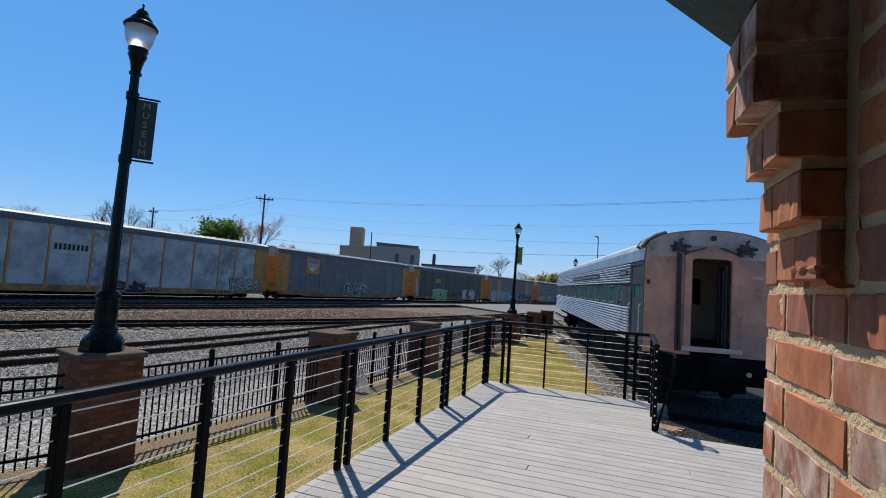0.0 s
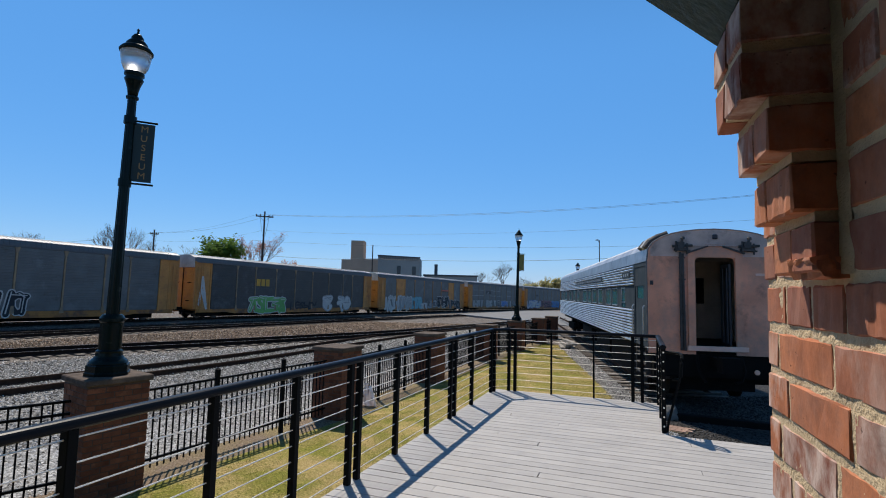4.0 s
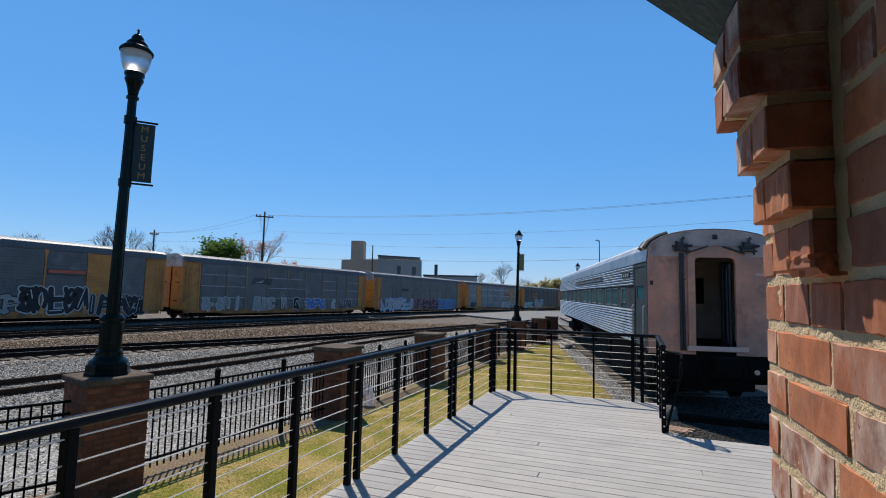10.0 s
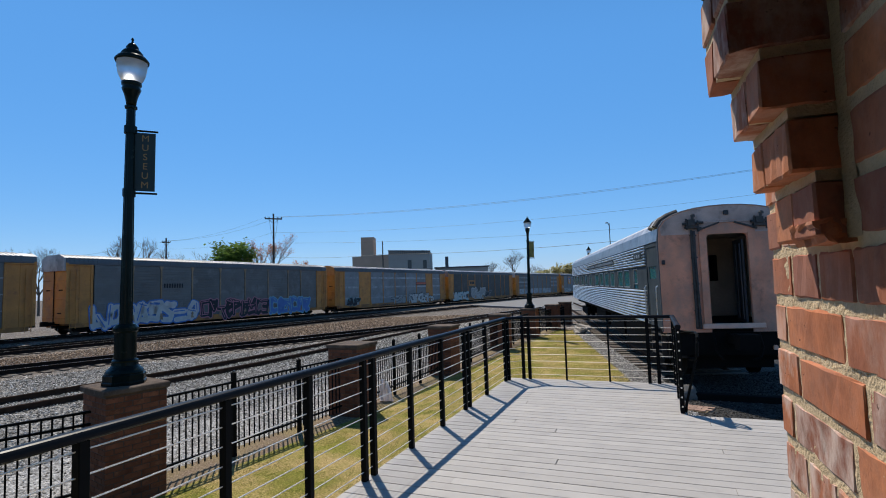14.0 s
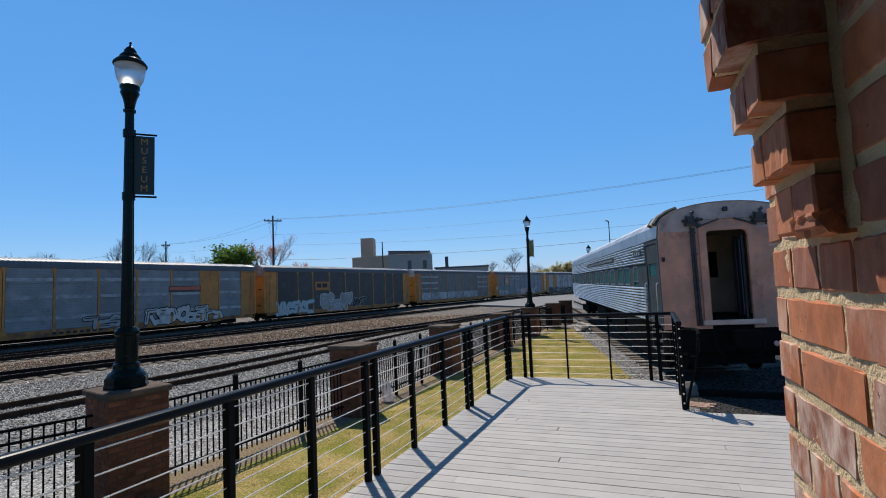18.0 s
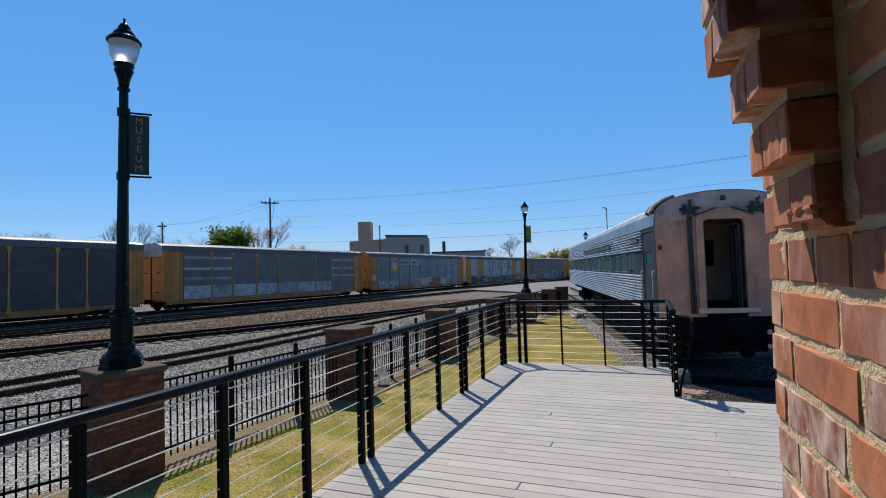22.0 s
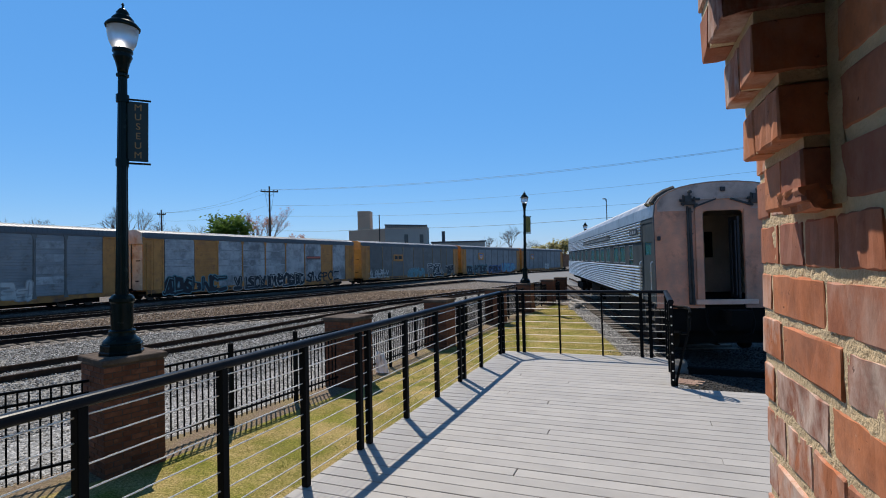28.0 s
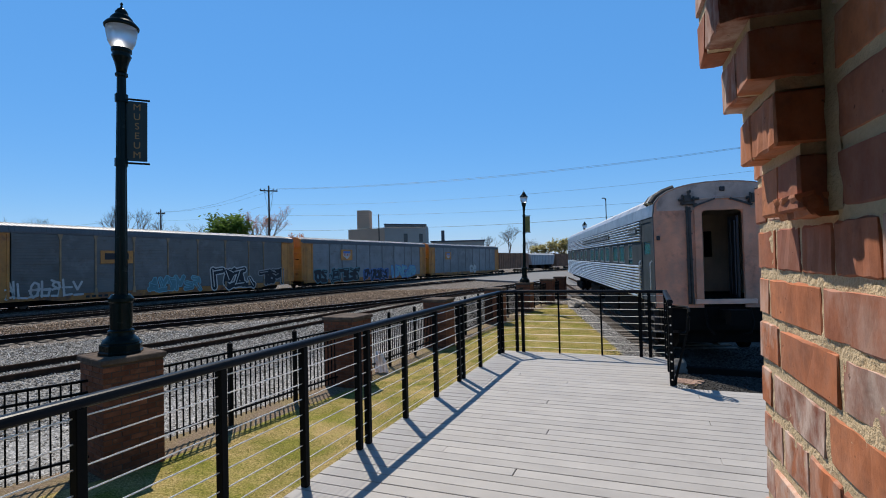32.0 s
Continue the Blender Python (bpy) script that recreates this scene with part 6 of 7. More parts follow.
def car_pose(front, length, t):
    s = front - SPEED * (t - 9.0)
    xa, ya, _ = line(s + length * 0.12, 1.52)
    xb, yb, _ = line(s + length * 0.88, 1.52)
    a = math.atan2(xb - xa, yb - ya)
    d = Vector((math.sin(a), math.cos(a)))
    o = Vector(((xa + xb) / 2, (ya + yb) / 2)) - d * length / 2
    return Matrix.Translation((o.x, o.y, line_z(s))) @ Matrix.Rotation(math.pi / 2 - a, 4, "Z") @ Matrix.Rotation((line_z(s) - line_z(s + length)) / length, 4, "Y")


# ---------------------------------------------------------------- the parked passenger coach
def coach():
    ang = 8.3
    W, LEN = 2.95, 24.2
    B0, BELT0, BELT1, EAVE = 0.52, 1.40, 1.97, 2.54
    c = thing("passenger_coach", "parked stainless steel passenger coach with a faded pink end wall", "railway coach", pose(4.79, 11.96, 0, 0, 0, -ang))
    bm = bmesh.new()
    for x0, x1 in ((0.012, 0.05), (W - 0.05, W - 0.012)):
        box(bm, x0, x1, 0.06, LEN, B0, BELT0)
        box(bm, x0, x1, 0.06, LEN, BELT1, EAVE)
    part("side_wall", bm, M_coach_paint, c)
    for lo, hi, n in ((B0, BELT0 - 0.02, 11), (BELT1 + 0.02, EAVE - 0.02, 7)):
        h = (hi - lo) / n
        for k in range(n):
            bm = bmesh.new()
            z = lo + k * h
            prism(bm, [(0.011, z + 0.010), (-0.022, z + 0.016), (-0.034, z + h / 2), (-0.022, z + h - 0.016), (0.011, z + h - 0.010)], 1.46, LEN - 0.02, "y")
            part("flute", bm, M_stain, c)
    # the belt between the windows
    wins = [(2.54, 0.54), (3.70, 0.92), (4.84, 0.95), (6.50, 0.92), (7.86, 1.05), (9.33, 0.97), (10.71, 1.25), (13.3, 0.9), (15.2, 0.9), (17.2, 1.0), (19.8, 1.4), (21.9, 1.2)]
    edges = [1.46]
    for y, w in wins:
        edges += [y, y + w]
    edges.append(LEN)
    bm = bmesh.new()
    for a, b in zip(edges[::2], edges[1::2]):
        box(bm, 0.0, 0.05, a, b, BELT0 + 0.001, BELT1 - 0.001)
    for x0 in (0.0,):
        box(bm, x0, x0 + 0.05, 1.46, LEN, BELT0 - 0.018, BELT0)
        box(bm, x0, x0 + 0.05, 1.46, LEN, BELT1, BELT1 + 0.018)
    box(bm, W - 0.05, W, 0.06, LEN, BELT0 + 0.001, BELT1 - 0.001)
    part("window_belt", bm, M_coach_paint, c)
    for i, (y, w) in enumerate(wins):
        win = tagged(new("window"), "teal tinted coach window")
        win.parent = c
        bm = bmesh.new()
        z0, z1 = BELT0 + (0.12 if i == 0 else 0.015), BELT1 - 0.015
        for q in ((0.0, 0.03, y, y + 0.03, z0, z1), (0.0, 0.03, y + w - 0.03, y + w, z0, z1), (0.0, 0.03, y + 0.03, y + w - 0.03, z1 - 0.03, z1), (0.0, 0.03, y + 0.03, y + w - 0.03, z0, z0 + 0.03)):
            box(bm, q[0] - 0.004, q[1], *q[2:])
        part("window_frame", bm, M_stain_dull, win)
        bm = bmesh.new()
        box(bm, 0.02, 0.026, y + 0.002, y + w - 0.002, BELT0 + 0.002, BELT1 - 0.002)
        part("pane", bm, M_coach_glass, win)
    # vestibule side door
    d = tagged(new("side_door"), "steel vestibule door with a tall window")
    d.parent = c
    bm = bmesh.new()
    box(bm, 0.02, 0.05, 0.30, 1.36, B0 + 0.02, 1.66)
    box(bm, 0.02, 0.05, 0.30, 0.52, 1.66, 2.44)
    box(bm, 0.02, 0.05, 1.16, 1.36, 1.66, 2.44)
    box(bm, 0.02, 0.05, 0.52, 1.16, 2.38, 2.44)
    part("door_leaf", bm, M_coach_paint, d)
    bm = bmesh.new()
    box(bm, 0.032, 0.038, 0.52, 1.16, 1.66, 2.38)
    part("pane", bm, M_coach_glass, d)
    bm = bmesh.new()
    pipe(bm, [(-0.03, 0.24, 0.75), (-0.06, 0.24, 0.8), (-0.06, 0.24, 1.45), (-0.02, 0.24, 1.5)], 0.014, 6)
    part("grab_bar", bm, M_stain, d)
    bm = bmesh.new()
    pipe(bm, [(-0.03, 1.41, 0.75), (-0.06, 1.41, 0.8), (-0.06, 1.41, 1.45), (-0.02, 1.41, 1.5)], 0.014, 6)
    part("grab_bar", bm, M_stain, d)
    bm = bmesh.new()
    box(bm, 0.0, 0.05, 0.06, 0.30, B0, EAVE)
    box(bm, 0.0, 0.05, 1.36, 1.46, B0, EAVE)
    box(bm, 0.0, 0.05, 0.30, 1.36, 2.441, EAVE)
    part("door_frame", bm, M_coach_paint, c)
    # step well
    bm = bmesh.new()
    for k in range(3):
        box(bm, 0.02 + k * 0.0, 0.75, 0.38, 1.30, 0.32 - k * 0.24, 0.35 - k * 0.24)
    for y in (0.34, 1.31):
        box(bm, 0.02, 0.7, y, y + 0.03, -0.2, 0.50)
    part("steps", bm, M_steel_dark, c)
    # roof
    mid, n = W / 2, 14
    prof = []
    for i in range(n + 1):
        t = math.pi * i / n
        prof.append((mid - (mid + 0.01) * math.cos(t), EAVE + 0.001 + 0.74 * math.sin(t) ** 0.62))
    bm = bmesh.new()
    inner = [(mid + (x - mid) * 0.96, EAVE + 0.001 + (z - EAVE) * 0.94) for x, z in prof]
    prism(bm, prof + inner[::-1], 0.06, LEN, "y")
    part("roof", bm, M_stain_dull, c, "dull silver arched roof", False)
    for y, q, r in ((0.18, M_grease, 0.07), (0.44, M_stain_dull, 0.065), (0.70, M_grease, 0.06)):
        bm = bmesh.new()
        pipe(bm, [(x0 - 0.04, y + 0.12 * (z0 - EAVE), z0 + 0.03) for x0, z0 in prof[1:5]], r, 8)
        part("roof_hoop", bm, q, c, "curved pipe over the roof shoulder")
    for y, n in ((1.35, 0.9), (2.6, 0.7), (3.7, 1.1)):
        bm = bmesh.new()
        for k in range(6):
            t = k / 5
            soft_box(bm, 0.12 + 0.05 * (k % 2), 0.30 + 0.06 * (k % 3), y + n * t, y + n * (t + 0.16), 2.80, 2.90 + 0.03 * (k % 3), 0.015)
        part("torn_roof_sheet", bm, M_band, c, "torn pale sheet along the roof shoulder")
    # the dark letterboard over the windows, its writing too worn to read
    for y0, y1 in ((1.75, 2.75), (6.3, 14.6)):
        bm = bmesh.new()
        soft_box(bm, -0.045, -0.035, y0, y1, 2.20, 2.36, 0.003)
        board = part("letterboard", bm, M_coach_paint, c, "dark grey letterboard")
        bm = bmesh.new()
        k = y0 + 0.15
        while k < y1 - 0.3:
            box(bm, -0.049, -0.0455, k, k + 0.16, 2.24, 2.32)
            k += 0.27
        tagged(part("worn_lettering", bm, M_stain_dull, board, "worn pale marks"), kind="stuff")
    # end wall with the open doorway
    D0, D1, DT = 1.03, 1.90, 2.63
    bm = bmesh.new()
    y0, y1 = 0.0, 0.058
    arch = [(x, z) for x, z in prof]
    lp = [(D0, 0.42), (D0, DT - 0.10), (D0 + 0.03, DT - 0.03), (D0 + 0.10, DT), (mid, DT)] + [p for p in reversed(arch) if p[0] <= mid + 1e-6] + [(0.0, 0.42)]
    rp = [(D1, 0.42), (D1, DT - 0.10), (D1 - 0.03, DT - 0.03), (D1 - 0.10, DT), (mid, DT)] + [p for p in arch if p[0] >= mid - 1e-6] + [(W, 0.42)]
    prism(bm, lp, y0, y1, "y")
    prism(bm, rp, y0, y1, "y")
    part("end_wall", bm, M_pink, c, "faded pink steel end wall")
    bm = bmesh.new()
    box(bm, D0 - 0.16, D0 - 0.001, -0.035, -0.002, 0.62, DT + 0.05)
    box(bm, D1 + 0.001, D1 + 0.16, -0.035, -0.002, 0.62, DT + 0.05)
    prism(bm, [(D0 - 0.16, DT + 0.051), (D1 + 0.16, DT + 0.051), (D1 + 0.05, DT + 0.16), (mid + 0.15, DT + 0.28), (mid - 0.15, DT + 0.28), (D0 - 0.05, DT + 0.16)], -0.035, -0.002, "y")
    box(bm, D0 + 0.001, D1 - 0.001, -0.035, -0.002, DT + 0.001, DT + 0.05)
    part("door_surround", bm, M_pink, c)
    bm = bmesh.new()
    soft_box(bm, D0 - 0.20, D1 + 0.24, -0.05, -0.002, 0.50, 0.615, 0.012)
    part("buffer_plate", bm, M_pink_pale, c, "pale buffer plate below the doorway")
    bm = bmesh.new()
    for x in (D0 - 0.28,):
        soft_box(bm, x - 0.06, x + 0.05, -0.03, -0.002, 0.5, 2.72, 0.008)
        tube(bm, (x - 0.035, -0.05, 0.55), (x - 0.045, -0.05, 2.75), 0.024, 8)
        tube(bm, (x + 0.035, -0.06, 0.50), (x + 0.0, -0.06, 2.70), 0.028, 8)
        for z in (0.9, 1.5, 2.1, 2.6):
            box(bm, x - 0.08, x + 0.07, -0.04, -0.031, z, z + 0.03)
    part("diaphragm_post", bm, M_grease, c, "dark steel diaphragm post")
    for x in (D0 - 0.30, D1 + 0.26):
        bm = bmesh.new()
        box(bm, x - 0.14, x + 0.14, -0.10, -0.002, 2.78, 2.84)
        box(bm, x - 0.10, x + 0.05, -0.13, -0.002, 2.8401, 2.98)
        tube(bm, (x - 0.12, -0.08, 2.75), (x - 0.12, -0.08, 3.0), 0.02, 6)
        tube(bm, (x + 0.12, -0.08, 2.70), (x + 0.12, -0.08, 2.95), 0.02, 6)
        tube(bm, (x - 0.2, -0.07, 2.88), (x + 0.24, -0.07, 2.90), 0.03, 8)
        tube(bm, (x - 0.16, -0.05, 2.80), (x + 0.2, -0.05, 2.78), 0.022, 8)
        tube(bm, (x + 0.0, -0.11, 2.98), (x + 0.02, -0.11, 3.10), 0.03, 8)
        lathe_at = bmesh.new()
        lathe(lathe_at, [(0.05, 0), (0.05, 0.04), (0.03, 0.06)], 10)
        merge(bm, lathe_at, pose(x + 0.02, -0.10, 3.04))
        part("hood_latch", bm, M_grease, c, "dark steel hood latch")
    for x, s in ((D0 - 0.18, 1), (D1 + 0.18, -1)):
        bm = bmesh.new()
        prism(bm, [(x, DT + 0.075), (x + s * 0.46, DT + 0.24), (x + s * 0.46, DT + 0.275), (x - s * 0.02, DT + 0.115)], -0.075, -0.036, "y")
        part("hood_arm", bm, M_grease, c)
    bm = bmesh.new()
    top = [(q, z) for q, z in arch if z > DT + 0.03]
    prism(bm, [(top[0][0] + 0.04, DT + 0.02)] + [(mid + (q - mid) * 0.985, z - 0.012) for q, z in top] + [(top[-1][0] - 0.04, DT + 0.02)], -0.0016, -0.0004, "y")
    part("upper_plate", bm, M_end_grey, c, "grimy grey plate across the arched top")
    bm = bmesh.new()
    tube(bm, (D0 - 0.2, -0.06, 2.90), (D1 + 0.2, -0.06, 2.90), 0.014, 6)
    part("hood_bar", bm, M_end_grey, c)
    bm = bmesh.new()
    soft_box(bm, mid - 0.05, mid + 0.05, -0.06, -0.002, 3.06, 3.16, 0.01)
    part("marker_bracket", bm, M_steel_dark, c)
    bm = bmesh.new()
    soft_box(bm, 0.04, 0.11, -0.05, -0.002, 1.98, 2.08, 0.01)
    part("marker_socket", bm, M_steel_dark, c)
    bm = bmesh.new()
    soft_box(bm, W - 0.62, W - 0.38, -0.012, -0.002, 2.22, 2.28, 0.003)
    part("name_strip", bm, M_pink_pale, c)
    bm = bmesh.new()
    for k in range(9):
        tube(bm, (mid - 0.2 + k * 0.05, -0.042, 2.93), (mid - 0.2 + k * 0.05, -0.036, 2.93), 0.012, 6)
    for k in range(22):
        z = 0.6 + k * 0.095
        for x in (0.06, W - 0.06):
            tube(bm, (x, -0.004, z), (x, 0.0, z), 0.009, 6)
    for k in range(9):
        tube(bm, (0.12 + k * 0.065, -0.004, 2.63), (0.12 + k * 0.065, 0.0, 2.63), 0.009, 6)
    tagged(part("rivet_row", bm, M_pink, c), kind="stuff")
    # edge trim round the end
    bm = bmesh.new()
    ring = [(0.0, 0.45)] + arch + [(W, 0.45)]
    for (xa, za), (xb, zb) in zip(ring, ring[1:]):
        tube(bm, (xa, 0.03, za), (xb, 0.03, zb), 0.028, 6)
    part("end_trim", bm, M_end_rim, c)
    # vestibule inside
    bm = bmesh.new()
    box(bm, 0.06, W - 0.06, 0.07, 4.0, 0.52, 0.60)
    part("vestibule_floor", bm, M_under, c)
    for q in ((0.2, D0 - 0.08, 0.07, 2.6, 0.601, 2.70), (W - 0.35, W - 0.2, 0.07, 2.6, 0.601, 2.70), (0.2, W - 0.2, 2.61, 2.70, 0.601, 2.70)):
        bm = bmesh.new()
        box(bm, *q)
        part("vestibule_wall", bm, M_interior, c)
    bm = bmesh.new()
    box(bm, 0.2, W - 0.2, 0.07, 2.7, 2.701, 2.74)
    part("vestibule_ceiling", bm, M_interior, c)
    bm = bmesh.new()
    soft_box(bm, 1.90, 2.10, 2.585, 2.609, 1.55, 2.25, 0.01)
    part("inner_window", bm, M_under, c)
    bm = bmesh.new()
    soft_box(bm, D1 - 0.10, D1 - 0.05, 0.10, 0.62, 0.62, 2.5, 0.01)
    tube(bm, (D1 - 0.13, 0.14, 0.7), (D1 - 0.13, 0.14, 2.4), 0.02, 6)
    tube(bm, (D1 - 0.12, 0.40, 0.7), (D1 - 0.12, 0.40, 2.4), 0.016, 6)
    part("inner_door", bm, M_steel_dark, c, "dark inner door folded open")
    # underframe
    bm = bmesh.new()
    box(bm, 0.3, W - 0.3, 0.1, LEN - 0.1, 0.30, 0.515)
    box(bm, 0.25, 1.0, 6.5, 9.5, -0.3, 0.299)
    box(bm, 0.25, 1.1, 11.0, 14.0, -0.25, 0.299)
    box(bm, W - 1.1, W - 0.25, 7.5, 12, -0.3, 0.299)
    part("underframe", bm, M_under, c)
    bm = bmesh.new()
    box(bm, 0.12, W - 0.12, 0.065, 0.30, -0.10, 0.415)
    box(bm, 0.55, W - 0.55, 0.34, 0.42, -0.42, -0.101)
    box(bm, 0.30, 0.42, 1.4, 6.4, -0.50, 0.299)
    box(bm, W - 0.42, W - 0.30, 1.4, 6.4, -0.50, 0.299)
    box(bm, mid - 0.55, mid + 0.6, 0.301, 0.9, -0.12, 0.30)
    part("end_sill", bm, M_under, c)
    bm = bmesh.new()
    for k in range(3):
        box(bm, W - 0.75, W - 0.02, 0.38, 1.30, 0.32 - k * 0.24, 0.35 - k * 0.24)
    for y in (0.34, 1.31):
        box(bm, W - 0.7, W - 0.02, y, y + 0.03, -0.25, 0.50)
    part("steps", bm, M_under, c)
    bm = bmesh.new()
    tube(bm, (mid - 0.35, 0.95, -0.10), (mid + 0.45, 0.95, -0.10), 0.17, 14)
    tube(bm, (mid - 0.95, 1.3, 0.0), (mid + 0.95, 1.3, 0.0), 0.2, 14)
    part("air_tank", bm, M_under, c)
    bm = bmesh.new()
    tube(bm, (W - 0.62, 0.03, 0.06), (W - 0.62, 0.062, 0.06), 0.055, 12)
    part("marker_disc", bm, M_pink_pale, c, "pale round disc below the end sill")
    for ty in (2.35, LEN - 3.2):
        t = tagged(new("truck"), "black coach bogie")
        t.parent = c
        t.matrix_basis = pose(mid, ty, -0.66)
        bm = bmesh.new()
        for x in (-1.0, 1.0):
            prism(bm, [(-1.7, 0.5), (-1.5, 0.35), (-0.4, 0.3), (0.4, 0.3), (1.5, 0.35), (1.7, 0.5), (1.5, 0.7), (-1.5, 0.7)], x - 0.08, x + 0.08, "x")
        box(bm, -1.0, 1.0, -0.25, 0.25, 0.45, 0.9)
        part("bogie_frame", bm, M_under, t)
        for wy in (-1.25, 1.25):
            bm = bmesh.new()
            for x in (-0.75, 0.75):
                tube(bm, (x - 0.07, wy, 0.44), (x + 0.07, wy, 0.44), 0.44, 24)
            tube(bm, (-1.1, wy, 0.44), (1.1, wy, 0.44), 0.09, 8)
            part("wheel", bm, M_under, t)
    bm = bmesh.new()
    box(bm, mid - 0.12, mid + 0.12, -0.75, 0.3, 0.18, 0.38)
    box(bm, mid - 0.2, mid + 0.2, -0.85, -0.55, 0.12, 0.44)
    part("coupler", bm, M_under, c)
    bm = bmesh.new()
    pipe(bm, [(mid + 0.5, -0.05, 0.4), (mid + 0.5, -0.2, 0.1), (mid + 0.4, -0.3, -0.1), (mid + 0.25, -0.3, -0.15)], 0.03, 6)
    part("air_hose", bm, M_under, c)
    bm = bmesh.new()
    pipe(bm, [(mid - 0.45, -0.05, 0.4), (mid - 0.45, -0.2, 0.05), (mid - 0.35, -0.3, -0.15)], 0.03, 6)
    part("air_hose", bm, M_under, c)


# ---------------------------------------------------------------- distance
def leaves(bm_v, bm_f, centre, n, spread, size, rng):
    for _ in range(n):
        p = [centre[i] + rng.gauss(0, spread) for i in range(3)]
        a, b = rng.uniform(0, 6.28), rng.uniform(-1, 1)
        u = (math.cos(a) * size, math.sin(a) * size, b * size * 0.6)
        w = (-math.sin(a) * size * 0.6, math.cos(a) * size * 0.6, size * rng.uniform(-0.8, 0.8))
        k = len(bm_v)
        bm_v += [tuple(p[i] - u[i] for i in range(3)), tuple(p[i] + w[i] for i in range(3)), tuple(p[i] + u[i] for i in range(3)), tuple(p[i] - w[i] for i in range(3))]
        bm_f.append((k, k + 1, k + 2, k + 3))


def tree(x, y, height, spread, label, leaf, per, size, seed, levels=4, thin=1.0, trunk=0.32):
    rng = random.Random(seed)
    z = ground_z(x, y) - 0.1
    t = thing("tree", label, "tree", pose(x, y, z), "trees")
    bm = bmesh.new()
    tips = []

    def grow(p, d, length, r, lev):
        q = p + d * length
        tube(bm, p, q, r, 6 if lev < 2 else 4, r * 0.68, caps=False)
        if lev >= levels:
            tips.append(q)
            return
        for k in range(rng.choice((2, 3, 3)) if lev else 4):
            nd = (d + Vector((rng.gauss(0, 0.5 * spread), rng.gauss(0, 0.5 * spread), rng.uniform(-0.05, 0.3)))).normalized()
            grow(p + d * length * rng.uniform(0.7, 1.0), nd, length * rng.uniform(0.62, 0.85), r * 0.6, lev + 1)
        if lev > 1:
            tips.append(q)

    grow(Vector((0, 0, 0)), Vector((0, 0, 1)), height * trunk, height * 0.022 * thin, 0)
    k = height / max(q.z for q in tips)
    for w in bm.verts:
        w.co *= k
    tips = [q * k for q in tips]
    part("trunk", bm, M_bark, t)
    if leaf and per:
        v, f = [], []
        for p in tips:
            leaves(v, f, p, per, height * (0.045 if per > 8 else 0.014), size, rng)
        raw("crown", v, f, leaf, t)
    return t


def utility_pole(x, y, h, arms=True, lamp=False, turn=25, reach=1.4):
    z = ground_z(x, y)
    p = thing("utility_pole", "dark timber utility pole with a crossarm" if arms else "dark timber utility pole", "utility pole", pose(x, y, z - 0.05, 0, 0, turn), "utility poles")
    bm = bmesh.new()
    tube(bm, (0, 0, 0), (0, 0, h), 0.19, 10, 0.13) if arms or not lamp else tube(bm, (0, 0, 0), (0, 0, h), 0.06, 10, 0.04)
    part("pole", bm, M_pole, p)
    if arms:
        bm = bmesh.new()
        soft_box(bm, -reach, reach, -0.08, 0.08, h - 0.95, h - 0.75, 0.01)
        for s in (-1, 1):
            tube(bm, (s * reach * 0.6, 0, h - 0.9), (0, 0, h - 1.7), 0.03, 5)
        part("crossarm", bm, M_pole, p)
        for q in (-0.93 * reach, -0.5 * reach, 0.5 * reach, 0.93 * reach):
            bm = bmesh.new()
            lathe(bm, [(0.05, h - 0.749), (0.09, h - 0.68), (0.06, h - 0.60), (0.08, h - 0.55), (0.03, h - 0.5)], 8)
            part("insulator", bm, M_steel_dark, p, m=pose(q, 0, 0))
        for q in (-0.5 * reach, 0.5 * reach):
            bm = bmesh.new()
            pipe(bm, [(q, 0, h - 0.95), (q * 0.75, -0.06, h - 2.2), (q * 0.25, -0.16, h - 4.2)], 0.022, 4)
            part("drop_wire", bm, M_wire, p)
    if lamp:
        bm = bmesh.new()
        pipe(bm, [(0, 0, h - 0.3), (-0.08, 0, h - 0.1), (-0.2, 0, h)], 0.03, 6)
        soft_box(bm, -0.42, -0.15, -0.1, 0.1, h - 0.03, h + 0.06, 0.02)
        part("lamp_arm", bm, M_steel_dark, p)
    return p


def wire(a, b, sag, r, group="overhead wires"):
    bm = bmesh.new()
    a, b = Vector(a), Vector(b)
    pts = []
    for i in range(17):
        t = i / 16
        pts.append(a + (b - a) * t - Vector((0, 0, 4 * sag * t * (1 - t))))
    pipe(bm, pts, r, 4)
    ob = part("overhead_wire", bm, M_wire)
    tagged(ob, "thin dark overhead wire", "wire", group)


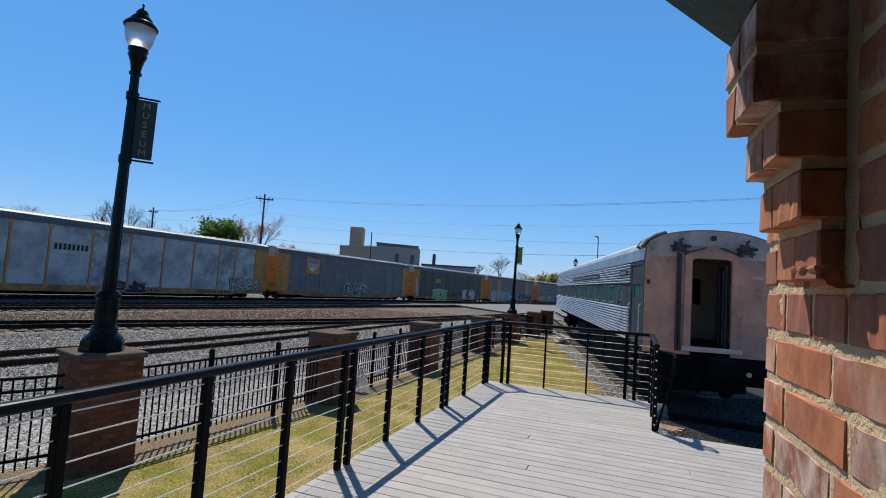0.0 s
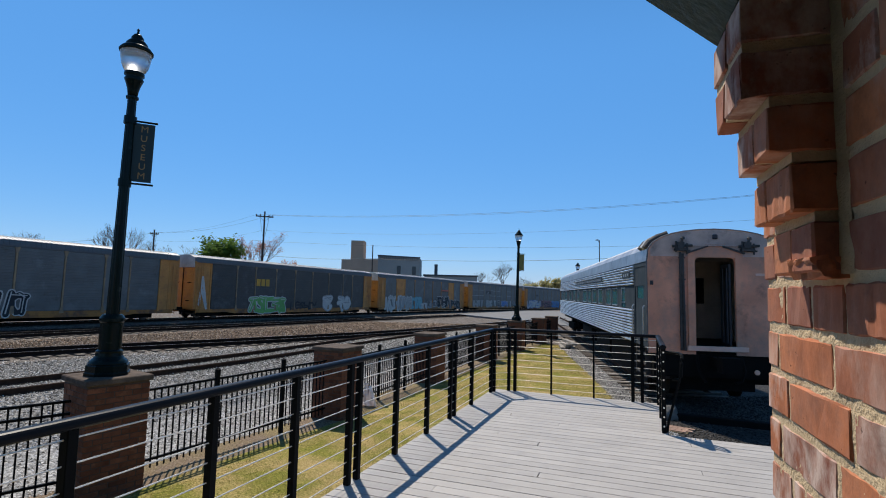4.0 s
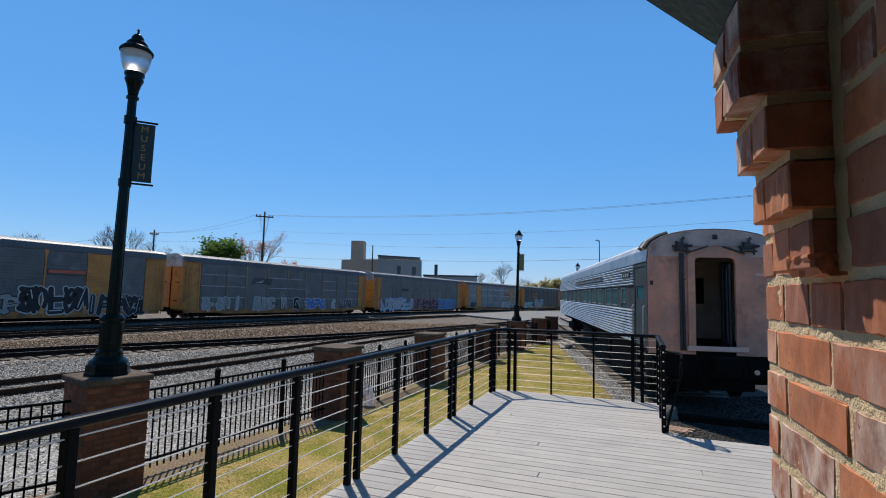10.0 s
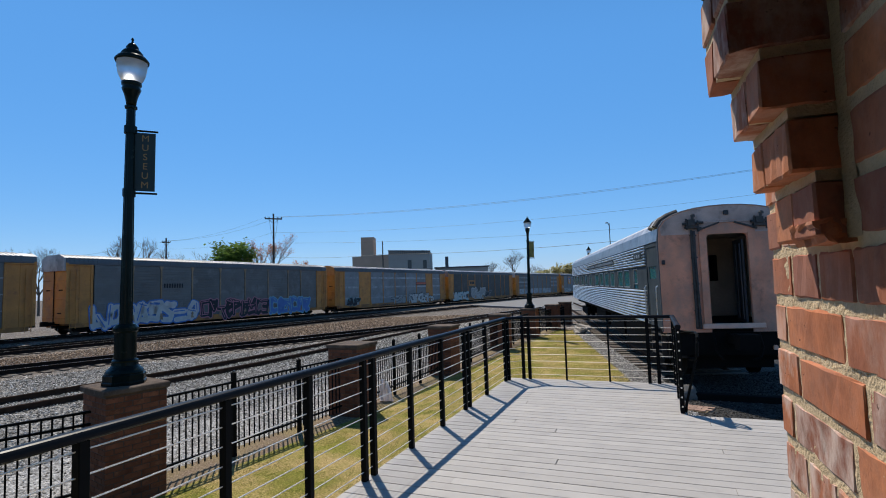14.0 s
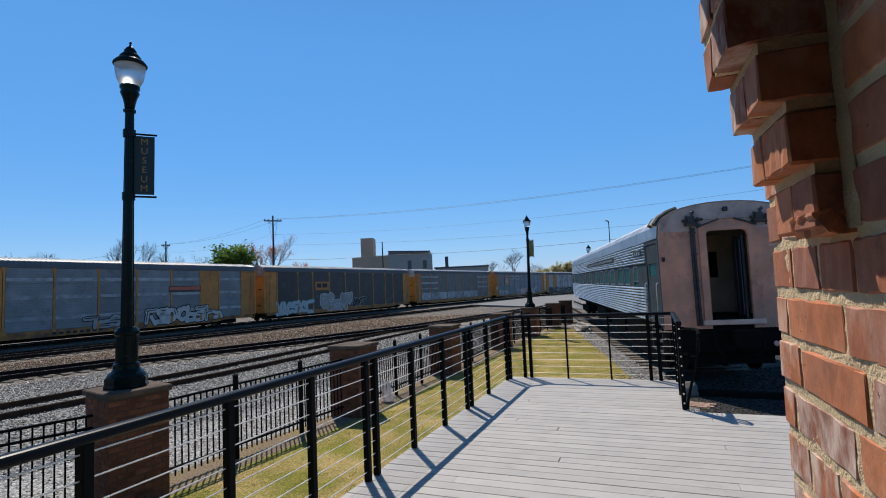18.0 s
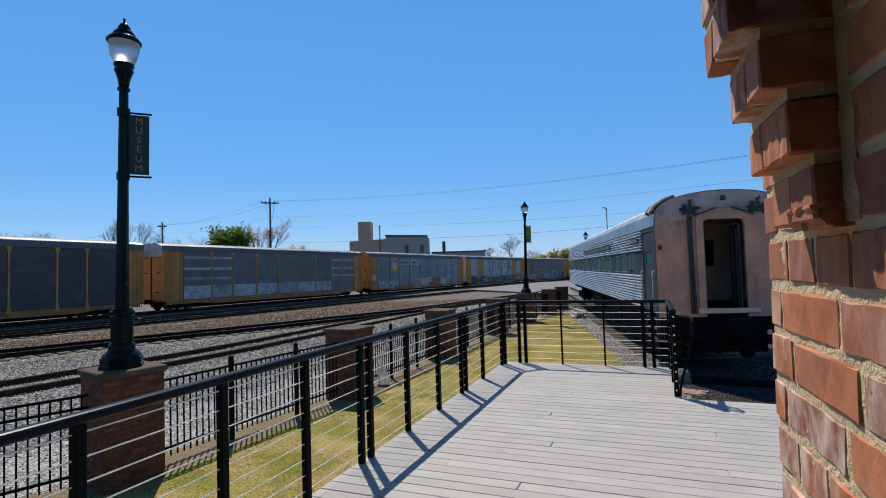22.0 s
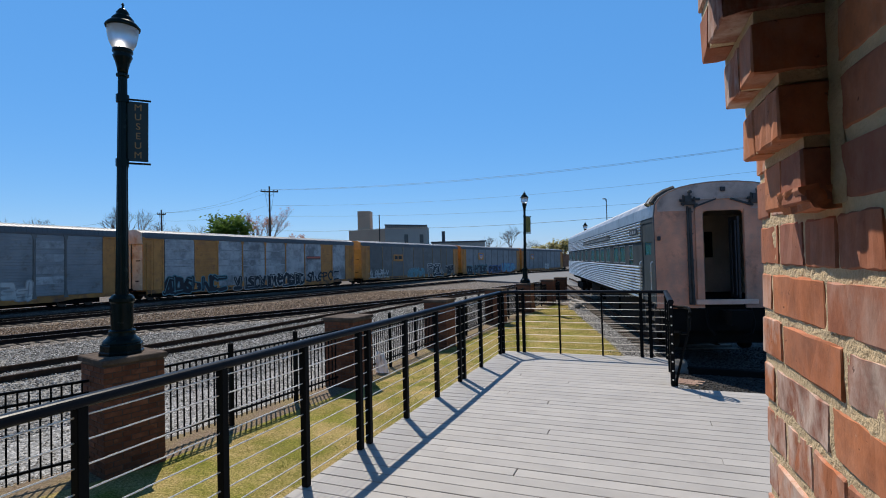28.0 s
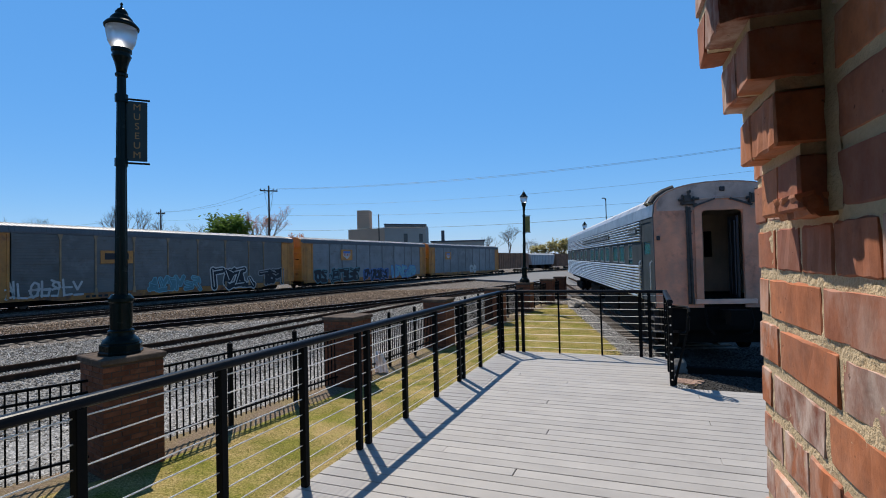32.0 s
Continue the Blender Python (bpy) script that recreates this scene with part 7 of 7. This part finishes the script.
def far_building():
    g = ground_z(0, 150)
    b = thing("warehouse", "low tan and grey industrial building with a square tower", "building", pose(-29.6, 150, g, 0, 0, 0))
    H = 10.75 - g
    bm = bmesh.new()
    prism(bm, [(0, 0), (11.4, -6), (13.5, 12), (0, 14)], 0, H, "z")
    part("wall", bm, M_beige, b, "tan rendered wall")
    bm = bmesh.new()
    prism(bm, [(11.4, -6.0), (22.9, 0.2), (22.9, 15), (13.5, 12)], 0, H + 0.9, "z")
    w = part("wall", bm, M_greywall, b, "grey block wall")
    bm = bmesh.new()
    box(bm, 2.6, 6.3, 0.2, 5.0, H + 0.001, H + 5.7)
    part("tower", bm, M_beige, b, "square tan tower")
    bm = bmesh.new()
    prism(bm, [(11.3, -6.2), (23.0, 0.1), (22.9, 0.5), (11.4, -5.7)], H + 0.901, H + 1.2, "z")
    for k in range(22):
        t = k / 22
        x, y = 11.6 + 11.2 * t, -6.12 + 6.1 * t
        box(bm, x, x + 0.10, y - 0.15, y + 0.05, H + 0.1, H + 0.9)
    part("roof", bm, M_roofing, b, "dark roof edge with ribs")
    for k in range(2):
        bm = bmesh.new()
        t = 0.45 + 0.37 * k
        x, y = 11.4 + 11.5 * t, -6 + 6.2 * t
        prism(bm, [(x, y - 0.1), (x + 1.0, y + 0.44), (x + 1.0, y + 0.6), (x, y + 0.1)], 9.0, 11.4, "z")
        part("window", bm, M_winglass, b)
    c = thing("long_shed", "long low grey shed with a flat roof", "building", pose(-46, 160, g, 0, 0, 0))
    bm = bmesh.new()
    box(bm, -4, 17, 0, 12, 0, 10.2)
    part("wall", bm, M_greywall, c)
    bm = bmesh.new()
    box(bm, -4.3, 17.3, -0.3, 12.3, 10.201, 10.7)
    part("roof", bm, M_roofing, c)
    d = thing("long_shed", "low pale shed behind the freight train", "building", pose(-5.5, 155, g))
    bm = bmesh.new()
    box(bm, 0, 16, 0, 12, 0, 9.0)
    part("wall", bm, M_greywall, d)
    bm = bmesh.new()
    box(bm, -0.3, 16.3, -0.3, 12.3, 9.001, 9.4)
    part("roof", bm, M_roofing, d)
    bm = bmesh.new()
    box(bm, 3.0, 4.0, 2, 3, 9.401, 12.6)
    part("chimney", bm, M_roofing, d)


def far_woods():
    rng = random.Random(21)
    v, f = [], []
    for _ in range(15000):
        x = rng.uniform(-250, 330)
        y = 330 + rng.uniform(-15, 15) + abs(x) * 0.05
        h = 7 + 3.5 * noise.noise((x * 0.03, 1.7, 0)) + 2 * noise.noise((x * 0.15, 3.1, 0))
        z = -3.3 + rng.random() ** 0.8 * max(h, 2)
        leaves(v, f, (x, y, z), 1, 0.4, rng.uniform(0.5, 1.1), rng)
    tagged(raw("woodland", v, f, M_far_wood), "hazy band of distant spring woodland", "woods", kind="stuff")


def distance():
    far_building()
    far_woods()
    tree(-40.8, 92, 11.9, 0.85, "dense fresh green tree", M_leaf, 46, 0.27, 4, trunk=0.26)
    tree(-35.6, 98, 14.4, 0.62, "tree with red-brown spring buds on bare branches", M_bud, 2, 0.12, 12, levels=6, thin=0.75)
    tree(-32.0, 100, 9.2, 0.9, "small tree with dense red buds", M_bud, 4, 0.12, 15, levels=6, thin=0.75)
    tree(-52, 98, 13.0, 0.9, "bare grey spring tree", M_bud, 0, 0.09, 17, levels=6, thin=0.75)
    tree(-66, 104, 16.0, 0.6, "bare grey spring tree", M_bud, 0, 0.09, 18, levels=6, thin=0.75)
    tree(-82, 100, 14.0, 0.9, "bare grey spring tree", M_bud, 0, 0.09, 19, levels=6, thin=0.75)
    for i, (x, y, h) in enumerate(((14, 190, 13), (22, 190, 17), (28, 180, 11))):
        tree(x, y, h, 0.9, "bare grey spring tree", M_bud, 0, 0.15, 30 + i, levels=6, thin=0.75)
    for i, (x, y, h) in enumerate(((32, 170, 8.6), (38, 172, 9.6), (45, 168, 10.2), (52, 170, 11))):
        tree(x, y, h, 1.1, "sparse yellow-green spring tree", M_leaf_yellow, 9, 0.36, 40 + i, trunk=0.22)
    zz = lambda x, y: ground_z(x, y)
    utility_pole(-29.9, 85, 14.6 - zz(0, 85))
    utility_pole(-56.6, 100, 12.8 - zz(0, 100), reach=0.75)
    utility_pole(-17.84, 130, 13.43 - zz(0, 130), arms=False)
    utility_pole(15.3, 50, 7.2 - zz(0, 50), arms=False, lamp=True)
    top = 14.0
    for dx, dz, r in ((-1.0, 0, 0.015), (1.0, 0, 0.015), (0.0, -2.6, 0.012)):
        wire((-30.1 + dx, 85 + dx * 0.4, top + dz), (60, 40, 14.8 + dz), 2.2, r)
        wire((-30.1 + dx, 85 + dx * 0.4, top + dz), (-56.6 + dx * 0.6, 100, 12.2 + dz * 0.6), 0.9, r)
    wire((-56.6, 100, 12.1), (-110, 118, 10.5), 0.9, 0.02)
    wire((-17.84, 130, 10.0), (60, 60, 9.6), 1.6, 0.035)
    wire((-45, 120, 9.8), (-17.84, 130, 10.0), 0.6, 0.035)
    wire((-45, 120, 13.0), (70, 90, 13.0), 1.8, 0.02)

ground()
lawn()
tracks()
tops = fence_and_piers()
street_lamp(FENCE[1][0] - 0.015, FENCE[1][1], tops[1], 0.8, 24, "MUSEUM")
street_lamp(FENCE[5][0], FENCE[5][1], tops[5], 1.0, 0, "")
street_lamp(11.7, 44.5, ground_z(11.7, 44.5) + 1.22, 0.5, 0, "")
bm = bmesh.new()
soft_box(bm, 11.3, 12.1, 44.1, 44.9, ground_z(11.7, 44.5) - 0.02, ground_z(11.7, 44.5) + 1.22, 0.02)
tagged(part("lamp_plinth", bm, M_cap), "square weathered concrete lamp pier", "plinth")
yard_strips()
white_cover()
siding_clutter()
loose_stones()
coach()
TRAIN = train()
distance()
railings()
deck()
wall()


def motions():
    for ob, front, length in TRAIN:
        walk(ob, [(t, car_pose(front, length, t)) for t in range(0, 33, 1)])


motions()
